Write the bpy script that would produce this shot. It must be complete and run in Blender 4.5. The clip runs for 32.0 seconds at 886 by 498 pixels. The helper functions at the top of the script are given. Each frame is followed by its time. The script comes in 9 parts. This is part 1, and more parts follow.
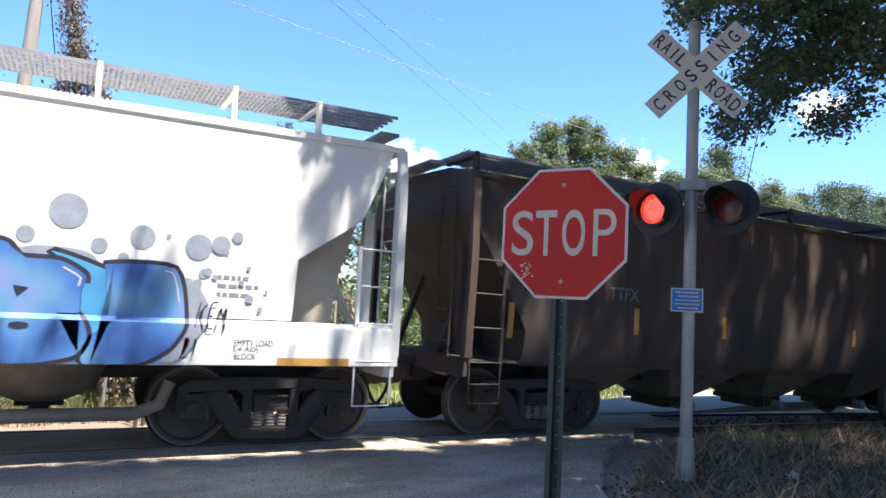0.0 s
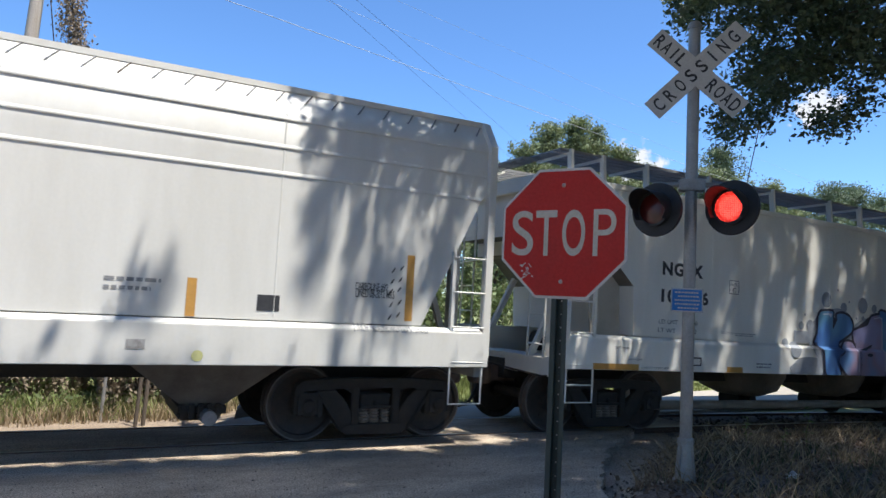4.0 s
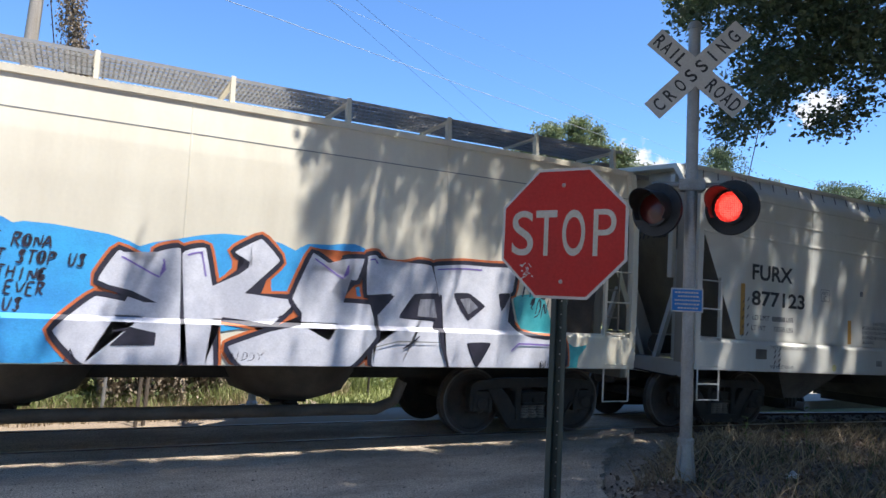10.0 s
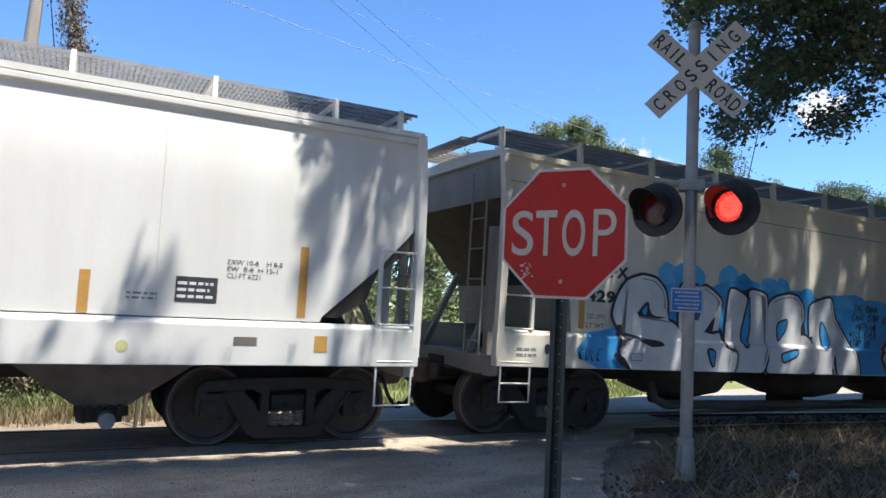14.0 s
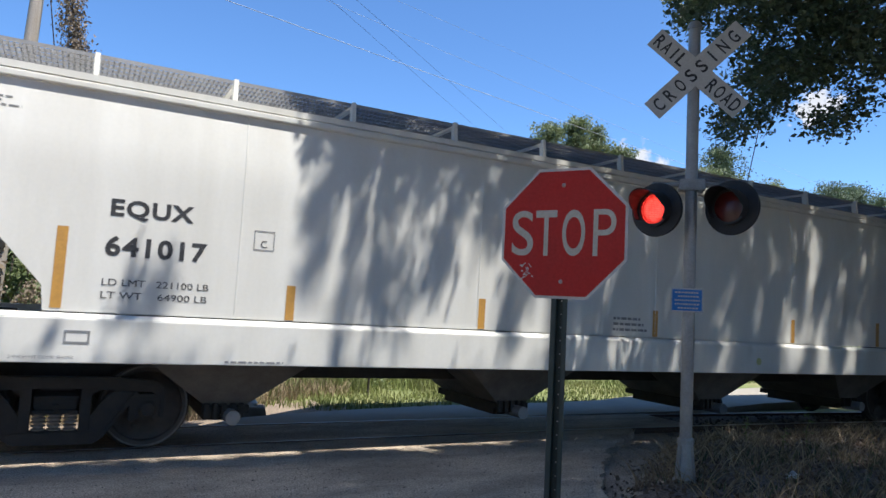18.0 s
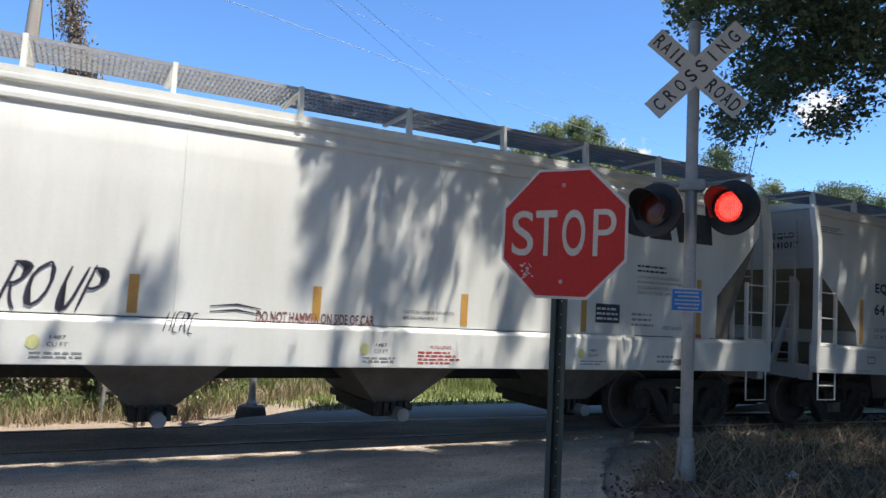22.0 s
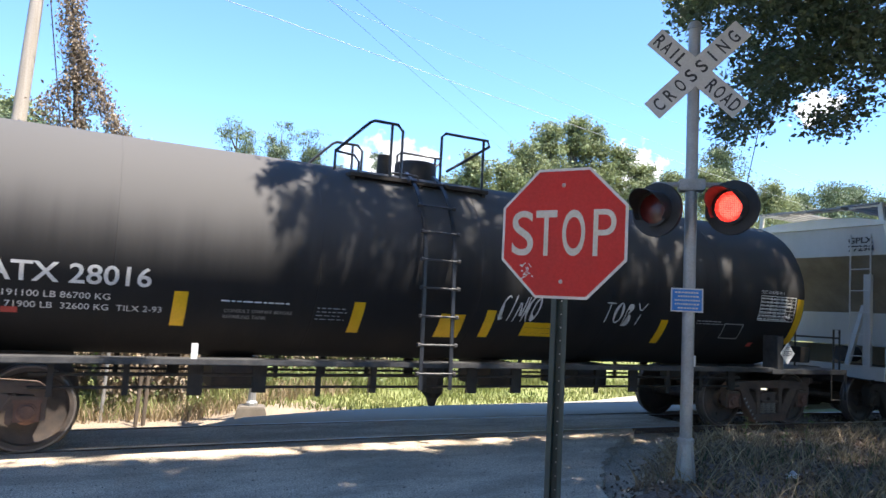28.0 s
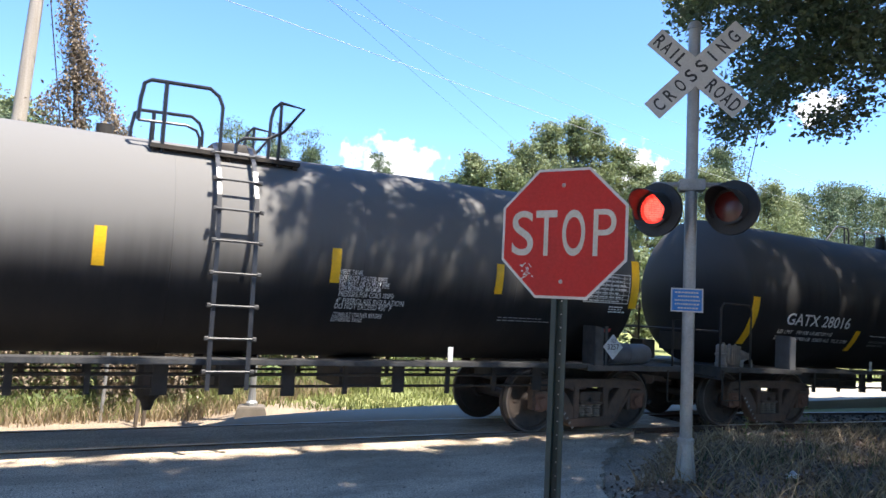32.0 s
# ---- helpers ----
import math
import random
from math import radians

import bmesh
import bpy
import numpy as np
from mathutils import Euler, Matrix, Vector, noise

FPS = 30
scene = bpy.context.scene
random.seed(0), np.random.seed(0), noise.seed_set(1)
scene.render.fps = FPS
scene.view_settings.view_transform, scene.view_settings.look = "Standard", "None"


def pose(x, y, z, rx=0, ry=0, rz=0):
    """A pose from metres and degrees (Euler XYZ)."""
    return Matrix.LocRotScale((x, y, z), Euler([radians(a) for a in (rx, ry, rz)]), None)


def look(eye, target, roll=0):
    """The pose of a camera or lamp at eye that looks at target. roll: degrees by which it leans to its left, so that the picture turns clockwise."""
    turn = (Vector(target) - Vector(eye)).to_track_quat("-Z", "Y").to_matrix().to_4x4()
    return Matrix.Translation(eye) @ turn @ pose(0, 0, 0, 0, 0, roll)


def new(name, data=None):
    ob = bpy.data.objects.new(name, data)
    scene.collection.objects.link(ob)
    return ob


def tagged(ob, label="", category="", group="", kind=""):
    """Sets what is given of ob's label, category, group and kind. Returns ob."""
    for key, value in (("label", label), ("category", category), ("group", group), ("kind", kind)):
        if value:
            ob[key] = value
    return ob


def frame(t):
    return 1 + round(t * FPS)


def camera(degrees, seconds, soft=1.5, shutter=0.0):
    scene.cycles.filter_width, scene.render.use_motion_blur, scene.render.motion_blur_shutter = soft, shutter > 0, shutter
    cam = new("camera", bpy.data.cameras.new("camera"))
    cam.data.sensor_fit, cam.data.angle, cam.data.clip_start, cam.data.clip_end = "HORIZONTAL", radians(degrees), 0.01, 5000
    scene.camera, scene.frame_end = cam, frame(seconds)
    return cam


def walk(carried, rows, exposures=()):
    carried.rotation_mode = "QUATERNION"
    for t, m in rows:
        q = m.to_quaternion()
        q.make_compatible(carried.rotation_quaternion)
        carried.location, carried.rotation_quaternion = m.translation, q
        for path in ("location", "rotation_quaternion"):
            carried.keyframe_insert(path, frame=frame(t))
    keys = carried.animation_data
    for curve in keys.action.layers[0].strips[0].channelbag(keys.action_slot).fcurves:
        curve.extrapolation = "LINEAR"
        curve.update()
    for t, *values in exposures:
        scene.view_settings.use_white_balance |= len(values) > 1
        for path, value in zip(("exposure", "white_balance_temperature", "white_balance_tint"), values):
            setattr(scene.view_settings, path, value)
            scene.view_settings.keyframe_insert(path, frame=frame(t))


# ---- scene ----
# Metres. x runs along the track, y across it and away from the camera, z up; the rail tops are at z = 0.
TRACK_Y = 9.52          # centre line of the track
EYE = (0.0, 0.0, 1.7396)
SPAN = 32.0

cam = camera(64.225, SPAN, soft=1.5, shutter=0.12)
eye_pose = look(EYE, (EYE[0] + 0.45571487, EYE[1] + 0.88629934, EYE[2] + 0.08244659), roll=2.92081)
walk(cam, [(0.0, eye_pose), (SPAN, eye_pose)],
     exposures=[(0.0, 1.50, 6250, 14), (0.9, 0.84, 6250, 10), (2.0, 0.62, 6200, 10), (3.0, 0.84, 6250, 10), (6.0, 0.88, 6250, 10), (7.0, 0.84, 6200, 10), (8.0, 0.62, 6150, 10), (8.5, 0.95, 6200, 10), (8.9, 1.04, 6250, 10), (12.0, 0.96, 6250, 10), (13.0, 0.90, 6200, 10), (14.2, 1.0, 6250, 10),
                (17.0, 0.78, 6200, 10), (17.9, 0.74, 6200, 10), (19.0, 0.74, 6200, 10), (19.5, 0.98, 6250, 10), (20.2, 1.0, 6250, 10), (21.5, 0.97, 6250, 10), (23.0, 0.92, 6250, 10), (24.1, 1.08, 6300, 8), (24.8, 1.50, 6500, 8), (25.4, 1.54, 6550, 8), (28.0, 1.80, 6650, 11), (30.0, 1.82, 6650, 11), (32.0, 1.70, 6600, 11)])

# ---- light: high summer sun from the camera's side of the track, blue sky
TO_SUN = Vector((0.20, -0.34, 1.0)).normalized()
world = bpy.data.worlds.new("sky")
scene.world = world
world.use_nodes = True
wn = world.node_tree.nodes
sky = wn.new("ShaderNodeTexSky")
sky.sky_type, sky.sun_disc = "NISHITA", False
sky.sun_elevation = math.asin(TO_SUN.z)
sky.sun_rotation = math.atan2(TO_SUN.x, TO_SUN.y)
sky.air_density, sky.dust_density, sky.ozone_density = 0.85, 0.0, 7.5
deep = wn.new("ShaderNodeHueSaturation")
deep.inputs["Saturation"].default_value, deep.inputs["Value"].default_value = 1.06, 1.06
world.node_tree.links.new(sky.outputs[0], deep.inputs["Color"])
world.node_tree.links.new(deep.outputs[0], wn["Background"].inputs[0])
wn["Background"].inputs[1].default_value = 0.125
sun = new("sun", bpy.data.lights.new("sun", "SUN"))
sun.data.energy, sun.data.angle, sun.data.color = 5.0, radians(0.8), (1.0, 0.955, 0.88)
sun.matrix_world = look(TO_SUN * 60, (0, 0, 0))


# ---- materials
def surface(name, base, other=None, amount=0.35, rough=0.6, metal=0.0, scale=4.0, stretch=(1, 1, 1), fine=60.0, bump=0.15, glow=0.0,
            through_leaf=0.0, spread=0.15, per_piece=0.0, flake=0.0, gloss=0.5, crisp=1.0):
    """A painted or natural surface: broad stains, fine grain, relief."""
    m = bpy.data.materials.new(name)
    m.use_nodes = True
    t, links = m.node_tree, m.node_tree.links
    b = t.nodes["Principled BSDF"]
    other = other or tuple(c * 0.6 for c in base)
    at = t.nodes.new("ShaderNodeTexCoord")
    mp = t.nodes.new("ShaderNodeMapping")
    mp.inputs["Scale"].default_value = stretch
    links.new(at.outputs["Object"], mp.inputs[0])
    broad = t.nodes.new("ShaderNodeTexNoise")
    broad.inputs["Scale"].default_value, broad.inputs["Detail"].default_value = scale, 6
    broad.inputs["Roughness"].default_value = 0.65
    links.new(mp.outputs[0], broad.inputs["Vector"])
    ramp = t.nodes.new("ShaderNodeMapRange")
    ramp.inputs["From Min"].default_value, ramp.inputs["From Max"].default_value = 0.5 - spread, 0.5 + spread
    ramp.inputs["To Max"].default_value = amount
    links.new(broad.outputs["Fac"], ramp.inputs["Value"])
    mix = t.nodes.new("ShaderNodeMix")
    mix.data_type = "RGBA"
    mix.inputs["A"].default_value, mix.inputs["B"].default_value = (*base, 1), (*other, 1)
    links.new(ramp.outputs[0], mix.inputs["Factor"])
    grain = t.nodes.new("ShaderNodeTexNoise")
    grain.inputs["Scale"].default_value, grain.inputs["Detail"].default_value = fine, 3
    links.new(at.outputs["Object"], grain.inputs["Vector"])
    tone = t.nodes.new("ShaderNodeMapRange")
    tone.inputs["From Min"].default_value, tone.inputs["From Max"].default_value = 0.5 - 0.25 / crisp, 0.5 + 0.25 / crisp
    tone.inputs["To Min"].default_value, tone.inputs["To Max"].default_value = 0.88 - flake, 1.08 + flake
    links.new(grain.outputs["Fac"], tone.inputs["Value"])
    last = t.nodes.new("ShaderNodeVectorMath")
    last.operation = "SCALE"
    links.new(mix.outputs["Result"], last.inputs[0])
    links.new(tone.outputs[0], last.inputs["Scale"])
    if per_piece:
        geo = t.nodes.new("ShaderNodeNewGeometry")
        vary = t.nodes.new("ShaderNodeMapRange")
        vary.inputs["To Min"].default_value, vary.inputs["To Max"].default_value = 1 - per_piece, 1 + per_piece
        links.new(geo.outputs["Random Per Island"], vary.inputs["Value"])
        more = t.nodes.new("ShaderNodeVectorMath")
        more.operation = "SCALE"
        links.new(last.outputs[0], more.inputs[0])
        links.new(vary.outputs[0], more.inputs["Scale"])
        last = more
    links.new(last.outputs[0], b.inputs["Base Color"])
    b.inputs["Specular IOR Level"].default_value = gloss
    b.inputs["Roughness"].default_value, b.inputs["Metallic"].default_value = rough, metal
    if bump:
        bp = t.nodes.new("ShaderNodeBump")
        bp.inputs["Strength"].default_value, bp.inputs["Distance"].default_value = bump, 0.01
        links.new(grain.outputs["Fac"], bp.inputs["Height"])
        links.new(bp.outputs[0], b.inputs["Normal"])
    if glow:
        b.inputs["Emission Color"].default_value, b.inputs["Emission Strength"].default_value = (*base, 1), glow
    if through_leaf:
        tr = t.nodes.new("ShaderNodeBsdfTranslucent")
        links.new(last.outputs[0], tr.inputs["Color"])
        sh = t.nodes.new("ShaderNodeMixShader")
        sh.inputs[0].default_value = through_leaf
        links.new(b.outputs[0], sh.inputs[1])
        links.new(tr.outputs[0], sh.inputs[2])
        links.new(sh.outputs[0], t.nodes["Material Output"].inputs["Surface"])
    return m


def car_paint(name, base, dirt, amount, rough=0.5, **more):
    """Railcar paint with dirt that has run down the sides."""
    return surface(name, base, dirt, amount, rough, scale=0.9, stretch=(2.2, 1, 0.35), fine=25, bump=0.015, flake=-0.08, **more)


def pale_topped_paint(name, base, dirt, upper_tone, z0, z1):
    """Black tank paint that turns paler over the tank's upper half, with an edge broken into vertical streaks."""
    m = car_paint(name, base, dirt, 0.5, 0.8, gloss=0.10)
    t, links = m.node_tree, m.node_tree.links
    b = t.nodes["Principled BSDF"]
    painted = b.inputs["Base Color"].links[0].from_socket
    at = t.nodes.new("ShaderNodeTexCoord")
    parts = t.nodes.new("ShaderNodeSeparateXYZ")
    links.new(at.outputs["Object"], parts.inputs[0])
    mp = t.nodes.new("ShaderNodeMapping")
    mp.inputs["Scale"].default_value = (3.0, 0.4, 0.25)
    links.new(at.outputs["Object"], mp.inputs[0])
    streak = t.nodes.new("ShaderNodeTexNoise")
    streak.inputs["Scale"].default_value, streak.inputs["Detail"].default_value = 1.0, 5
    links.new(mp.outputs[0], streak.inputs["Vector"])
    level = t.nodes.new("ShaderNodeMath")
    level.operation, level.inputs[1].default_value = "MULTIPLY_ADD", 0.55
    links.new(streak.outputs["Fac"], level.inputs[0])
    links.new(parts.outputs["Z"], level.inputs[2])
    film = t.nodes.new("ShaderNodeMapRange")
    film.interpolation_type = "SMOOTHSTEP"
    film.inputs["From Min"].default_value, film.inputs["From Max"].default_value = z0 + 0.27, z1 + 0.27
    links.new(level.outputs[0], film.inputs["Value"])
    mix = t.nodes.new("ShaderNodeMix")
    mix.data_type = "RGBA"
    mix.inputs["B"].default_value = (*upper_tone, 1)
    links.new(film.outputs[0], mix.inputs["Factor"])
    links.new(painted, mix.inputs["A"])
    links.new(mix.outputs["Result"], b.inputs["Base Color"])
    return m


# ---- meshes
class Geo:
    """Gathers vertices and faces of one mesh."""

    def __init__(self):
        self.v, self.f = [], []

    def add(self, verts, faces):
        k = len(self.v)
        self.v += [tuple(p) for p in verts]
        self.f += [tuple(i + k for i in f) for f in faces]
        return self

    def box(self, x0, x1, y0, y1, z0, z1):
        p = [(x, y, z) for z in (z0, z1) for x, y in ((x0, y0), (x1, y0), (x1, y1), (x0, y1))]
        return self.add(p, [(3, 2, 1, 0), (4, 5, 6, 7), (0, 1, 5, 4), (1, 2, 6, 5), (2, 3, 7, 6), (3, 0, 4, 7)])

    def obox(self, m, sx, sy, sz):
        p = [m @ Vector((x * sx / 2, y * sy / 2, z * sz / 2)) for z in (-1, 1) for x, y in ((-1, -1), (1, -1), (1, 1), (-1, 1))]
        return self.add(p, [(3, 2, 1, 0), (4, 5, 6, 7), (0, 1, 5, 4), (1, 2, 6, 5), (2, 3, 7, 6), (3, 0, 4, 7)])

    def beam(self, p, q, w, h):
        p, q = Vector(p), Vector(q)
        d = q - p
        m = Matrix.Translation((p + q) / 2) @ d.to_track_quat("X", "Z").to_matrix().to_4x4()
        return self.obox(m, d.length, w, h)

    def pipe(self, pts, r, n=8, r1=None, caps=True):
        pts = [Vector(p) for p in pts]
        k0 = len(self.v)
        ref = None
        for i, p in enumerate(pts):
            d = (pts[min(i + 1, len(pts) - 1)] - pts[max(i - 1, 0)]).normalized()
            if ref is None:
                ref = d.orthogonal().normalized()
            ref = (ref - d * ref.dot(d)).normalized()
            side = d.cross(ref)
            rr = r if r1 is None else r + (r1 - r) * i / (len(pts) - 1)
            self.v += [tuple(p + (ref * math.cos(a) + side * math.sin(a)) * rr) for a in (2 * math.pi * j / n for j in range(n))]
        for i in range(len(pts) - 1):
            for j in range(n):
                a, b = k0 + i * n + j, k0 + i * n + (j + 1) % n
                self.f.append((a, b, b + n, a + n))
        if caps:
            self.f.append(tuple(k0 + j for j in reversed(range(n))))
            self.f.append(tuple(k0 + (len(pts) - 1) * n + j for j in range(n)))
        return self

    def prism(self, poly, y0, y1):
        """A polygon in x, z pushed through from y0 to y1."""
        n = len(poly)
        p = [(x, y0, z) for x, z in poly] + [(x, y1, z) for x, z in poly]
        return self.add(p, [tuple(range(n)), tuple(reversed(range(n, 2 * n)))] + [(i + n, (i + 1) % n + n, (i + 1) % n, i) for i in range(n)])

    def long_prism(self, poly, x0, x1):
        """A polygon in y, z pushed through from x0 to x1."""
        n = len(poly)
        p = [(x0, y, z) for y, z in poly] + [(x1, y, z) for y, z in poly]
        return self.add(p, [tuple(range(n)), tuple(reversed(range(n, 2 * n)))] + [(i + n, (i + 1) % n + n, (i + 1) % n, i) for i in range(n)])

    def lathe(self, profile, m=Matrix(), n=24):
        """A profile of (radius, height along local z) turned round local z."""
        k = len(profile)
        p = [m @ Vector((r * math.cos(a), r * math.sin(a), h)) for a in (2 * math.pi * j / n for j in range(n)) for r, h in profile]
        return self.add(p, [(j * k + i, ((j + 1) % n) * k + i, ((j + 1) % n) * k + i + 1, j * k + i + 1) for j in range(n) for i in range(k - 1)])

    def mesh(self, name, material, smooth=False, bevel=0.0):
        me = bpy.data.meshes.new(name)
        me.from_pydata(self.v, [], self.f)
        bm = bmesh.new()
        bm.from_mesh(me)
        if smooth:
            bmesh.ops.remove_doubles(bm, verts=bm.verts, dist=1e-4)
        bmesh.ops.recalc_face_normals(bm, faces=bm.faces)
        if bevel:
            bmesh.ops.bevel(bm, geom=[e for e in bm.edges if e.is_manifold and e.calc_face_angle(0) > 0.6], offset=bevel, segments=2, affect="EDGES")
        bm.to_mesh(me)
        bm.free()
        if smooth:
            me.shade_smooth()
            me.set_sharp_from_angle(angle=0.7)
        me.materials.append(material)
        return me


def part(name, geo, material, parent, label="", smooth=False, bevel=0.0, at=None):
    """One mesh object under a thing or a part; geo is a Geo or a finished mesh."""
    me = geo.mesh(name, material, smooth, bevel) if isinstance(geo, Geo) else geo
    ob = new(name, me)
    ob.parent = parent
    if at is not None:
        ob.matrix_basis = at
    return tagged(ob, label)


def thing(name, label, category, m=None, group="", kind="", mesh=None):
    ob = new(name, mesh)
    if m is not None:
        ob.matrix_basis = m
    return tagged(ob, label, category, group, kind)


def sheet(verts, faces, name, material, smooth=True):
    """A mesh straight from arrays, for what has many faces."""
    me = bpy.data.meshes.new(name)
    me.from_pydata(verts, [], faces)
    if smooth:
        me.shade_smooth()
    me.materials.append(material)
    return me


def glyphs(words, bold=0.0, spacing=1.0):
    """A bmesh of flat lettering in the built-in font, in local x and y."""
    cu = bpy.data.curves.new("letters", "FONT")
    cu.body, cu.offset, cu.resolution_u, cu.space_character = words, bold, 8 if bold < 0.02 and len(words) < 9 else 3, spacing
    ob = bpy.data.objects.new("letters", cu)
    me = bpy.data.meshes.new_from_object(ob)
    bm = bmesh.new()
    bm.from_mesh(me)
    bpy.data.objects.remove(ob)
    bpy.data.curves.remove(cu)
    bpy.data.meshes.remove(me)
    return bm


def fit_box(bm, x0, z0, x1, z1, lean=0.0):
    """Brings flat lettering into a box of the x-z plane."""
    xs, ys = [v.co.x for v in bm.verts], [v.co.y for v in bm.verts]
    ax, ay = min(xs), min(ys)
    sx, sy = (x1 - x0) / max(max(xs) - ax, 1e-6), (z1 - z0) / max(max(ys) - ay, 1e-6)
    for v in bm.verts:
        z = (v.co.y - ay) * sy
        v.co = Vector((x0 + (v.co.x - ax) * sx + lean * z, 0, z0 + z))
    return bm


def lay_on(bm, y_at, levels, lift):
    """Lays a flat bmesh of the x-z plane on a surface y = y_at(z), cut at the surface's folds."""
    zs = [v.co.z for v in bm.verts]
    lo, hi = min(zs), max(zs)
    for z in levels:
        if lo < z < hi:
            bmesh.ops.bisect_plane(bm, geom=bm.verts[:] + bm.edges[:] + bm.faces[:], plane_co=(0, 0, z), plane_no=(0, 0, 1))
    for v in bm.verts:
        v.co.y = y_at(v.co.z) - lift
    return bm


def from_bm(bm, name, material):
    me = bpy.data.meshes.new(name)
    bm.to_mesh(me)
    bm.free()
    me.materials.append(material)
    return me


def flat_poly(pts):
    bm = bmesh.new()
    bm.faces.new([bm.verts.new((x, 0, z)) for x, z in pts])
    bmesh.ops.triangulate(bm, faces=bm.faces[:])
    return bm


def islands(bm):
    """Parts a flat bmesh into its loose pieces."""
    left, out = set(bm.verts), []
    while left:
        seed = left.pop()
        group, todo = {seed}, [seed]
        while todo:
            v = todo.pop()
            for e in v.link_edges:
                o = e.other_vert(v)
                if o not in group:
                    group.add(o)
                    todo.append(o)
        left -= group
        new_bm = bmesh.new()
        at = {v: new_bm.verts.new(v.co) for v in group}
        for f in {f for v in group for f in v.link_faces}:
            new_bm.faces.new([at[v] for v in f.verts])
        out.append(new_bm)
    bm.free()
    return out


WHITE_PAINT = car_paint("white_car_paint", (0.86, 0.83, 0.75), (0.58, 0.53, 0.43), 0.30)
PALE_PAINT = car_paint("pale_grey_car_paint", (0.70, 0.68, 0.62), (0.50, 0.47, 0.40), 0.35)
CREAM_PAINT = car_paint("cream_car_paint", (0.74, 0.68, 0.55), (0.54, 0.47, 0.36), 0.40)
GREY_PAINT = car_paint("light_grey_car_paint", (0.74, 0.72, 0.66), (0.54, 0.51, 0.44), 0.35)
# Grime and the shade on the ends, both in one colour.
GRIMY_SHADED_END = car_paint("grimy_shaded_end_paint", (0.33, 0.30, 0.25), (0.17, 0.145, 0.115), 0.6)
# This grey puts the shade on the car ends into their paint.
SHADED_GREY_END = car_paint("shaded_grey_end_paint", (0.46, 0.45, 0.42), (0.28, 0.26, 0.23), 0.5)
SILVER_PAINT = car_paint("silver_grey_car_paint", (0.71, 0.69, 0.62), (0.50, 0.47, 0.39), 0.40)
BROWN_PAINT = car_paint("rusty_brown_car_paint", (0.048, 0.036, 0.031), (0.105, 0.070, 0.050), 0.75, rough=0.75)
TANK_BLACK = pale_topped_paint("black_tank_paint", (0.022, 0.022, 0.023), (0.034, 0.032, 0.030), (0.088, 0.084, 0.082), 2.0, 2.9)
TANK_GREY = pale_topped_paint("dusty_black_tank_paint", (0.020, 0.020, 0.021), (0.034, 0.032, 0.030), (0.155, 0.15, 0.145), 1.75, 2.65)
STEEL_DARK = surface("grimy_black_steel", (0.024, 0.021, 0.018), (0.055, 0.041, 0.031), 0.7, rough=0.75, scale=5)
STEEL_RUST = surface("rust_brown_cast_steel", (0.085, 0.060, 0.047), (0.17, 0.105, 0.07), 0.8, rough=0.8, scale=6)
GREY_CHALK = surface("worn_pale_grey_marking_paint", (0.42, 0.40, 0.37), (0.20, 0.18, 0.16), 0.8, rough=0.8, scale=14)
CAP_RUST = surface("red_brown_rusty_casting", (0.15, 0.075, 0.05), (0.23, 0.12, 0.08), 0.8, rough=0.85, scale=8)
WHEEL_STEEL = surface("worn_wheel_steel", (0.05, 0.04, 0.034), (0.095, 0.068, 0.052), 0.7, rough=0.65, metal=0.2, scale=8)
RAIL_STEEL = surface("polished_rail_head", (0.34, 0.33, 0.32), (0.20, 0.16, 0.13), 0.5, rough=0.36, metal=0.9, scale=3)
RIM_STEEL = surface("worn_wheel_rim", (0.20, 0.175, 0.155), (0.12, 0.095, 0.08), 0.6, rough=0.45, metal=0.5, scale=6)
RAIL_SIDE = surface("rusty_rail_web", (0.10, 0.06, 0.04), (0.05, 0.035, 0.03), 0.6, rough=0.9, scale=6)
GRATING = surface("galvanised_walkway_grating", (0.33, 0.33, 0.33), (0.21, 0.20, 0.19), 0.5, rough=0.6, metal=0.3)
RUBBER = surface("black_rubber_hose", (0.02, 0.02, 0.02), rough=0.7)
INK = surface("black_stencil_paint", (0.025, 0.025, 0.028), (0.07, 0.07, 0.07), 0.4, rough=0.6, scale=12)
INK_FAINT = surface("faded_grey_stencil_paint", (0.20, 0.20, 0.20), (0.32, 0.32, 0.31), 0.5, rough=0.7, scale=12)
INK_DULL_RED = surface("weathered_dark_red_stencil_paint", (0.16, 0.045, 0.04), (0.08, 0.04, 0.04), 0.6, rough=0.6, scale=12)
INK_RED = surface("red_stencil_paint", (0.45, 0.06, 0.05), rough=0.6, scale=12)
INK_WHITE = surface("white_stencil_paint", (0.72, 0.72, 0.70), (0.4, 0.4, 0.4), 0.4, rough=0.6, scale=12)
TAPE = surface("orange_yellow_reflective_tape", (0.55, 0.29, 0.06), (0.38, 0.20, 0.06), 0.5, rough=0.45, scale=9)
PALE_DOT = surface("pale_yellow_green_paint_dot", (0.60, 0.58, 0.25), rough=0.6, scale=9)
TAPE_TANK = surface("bright_yellow_reflective_tape", (0.78, 0.46, 0.01), (0.6, 0.33, 0.01), 0.4, rough=0.4, scale=9)


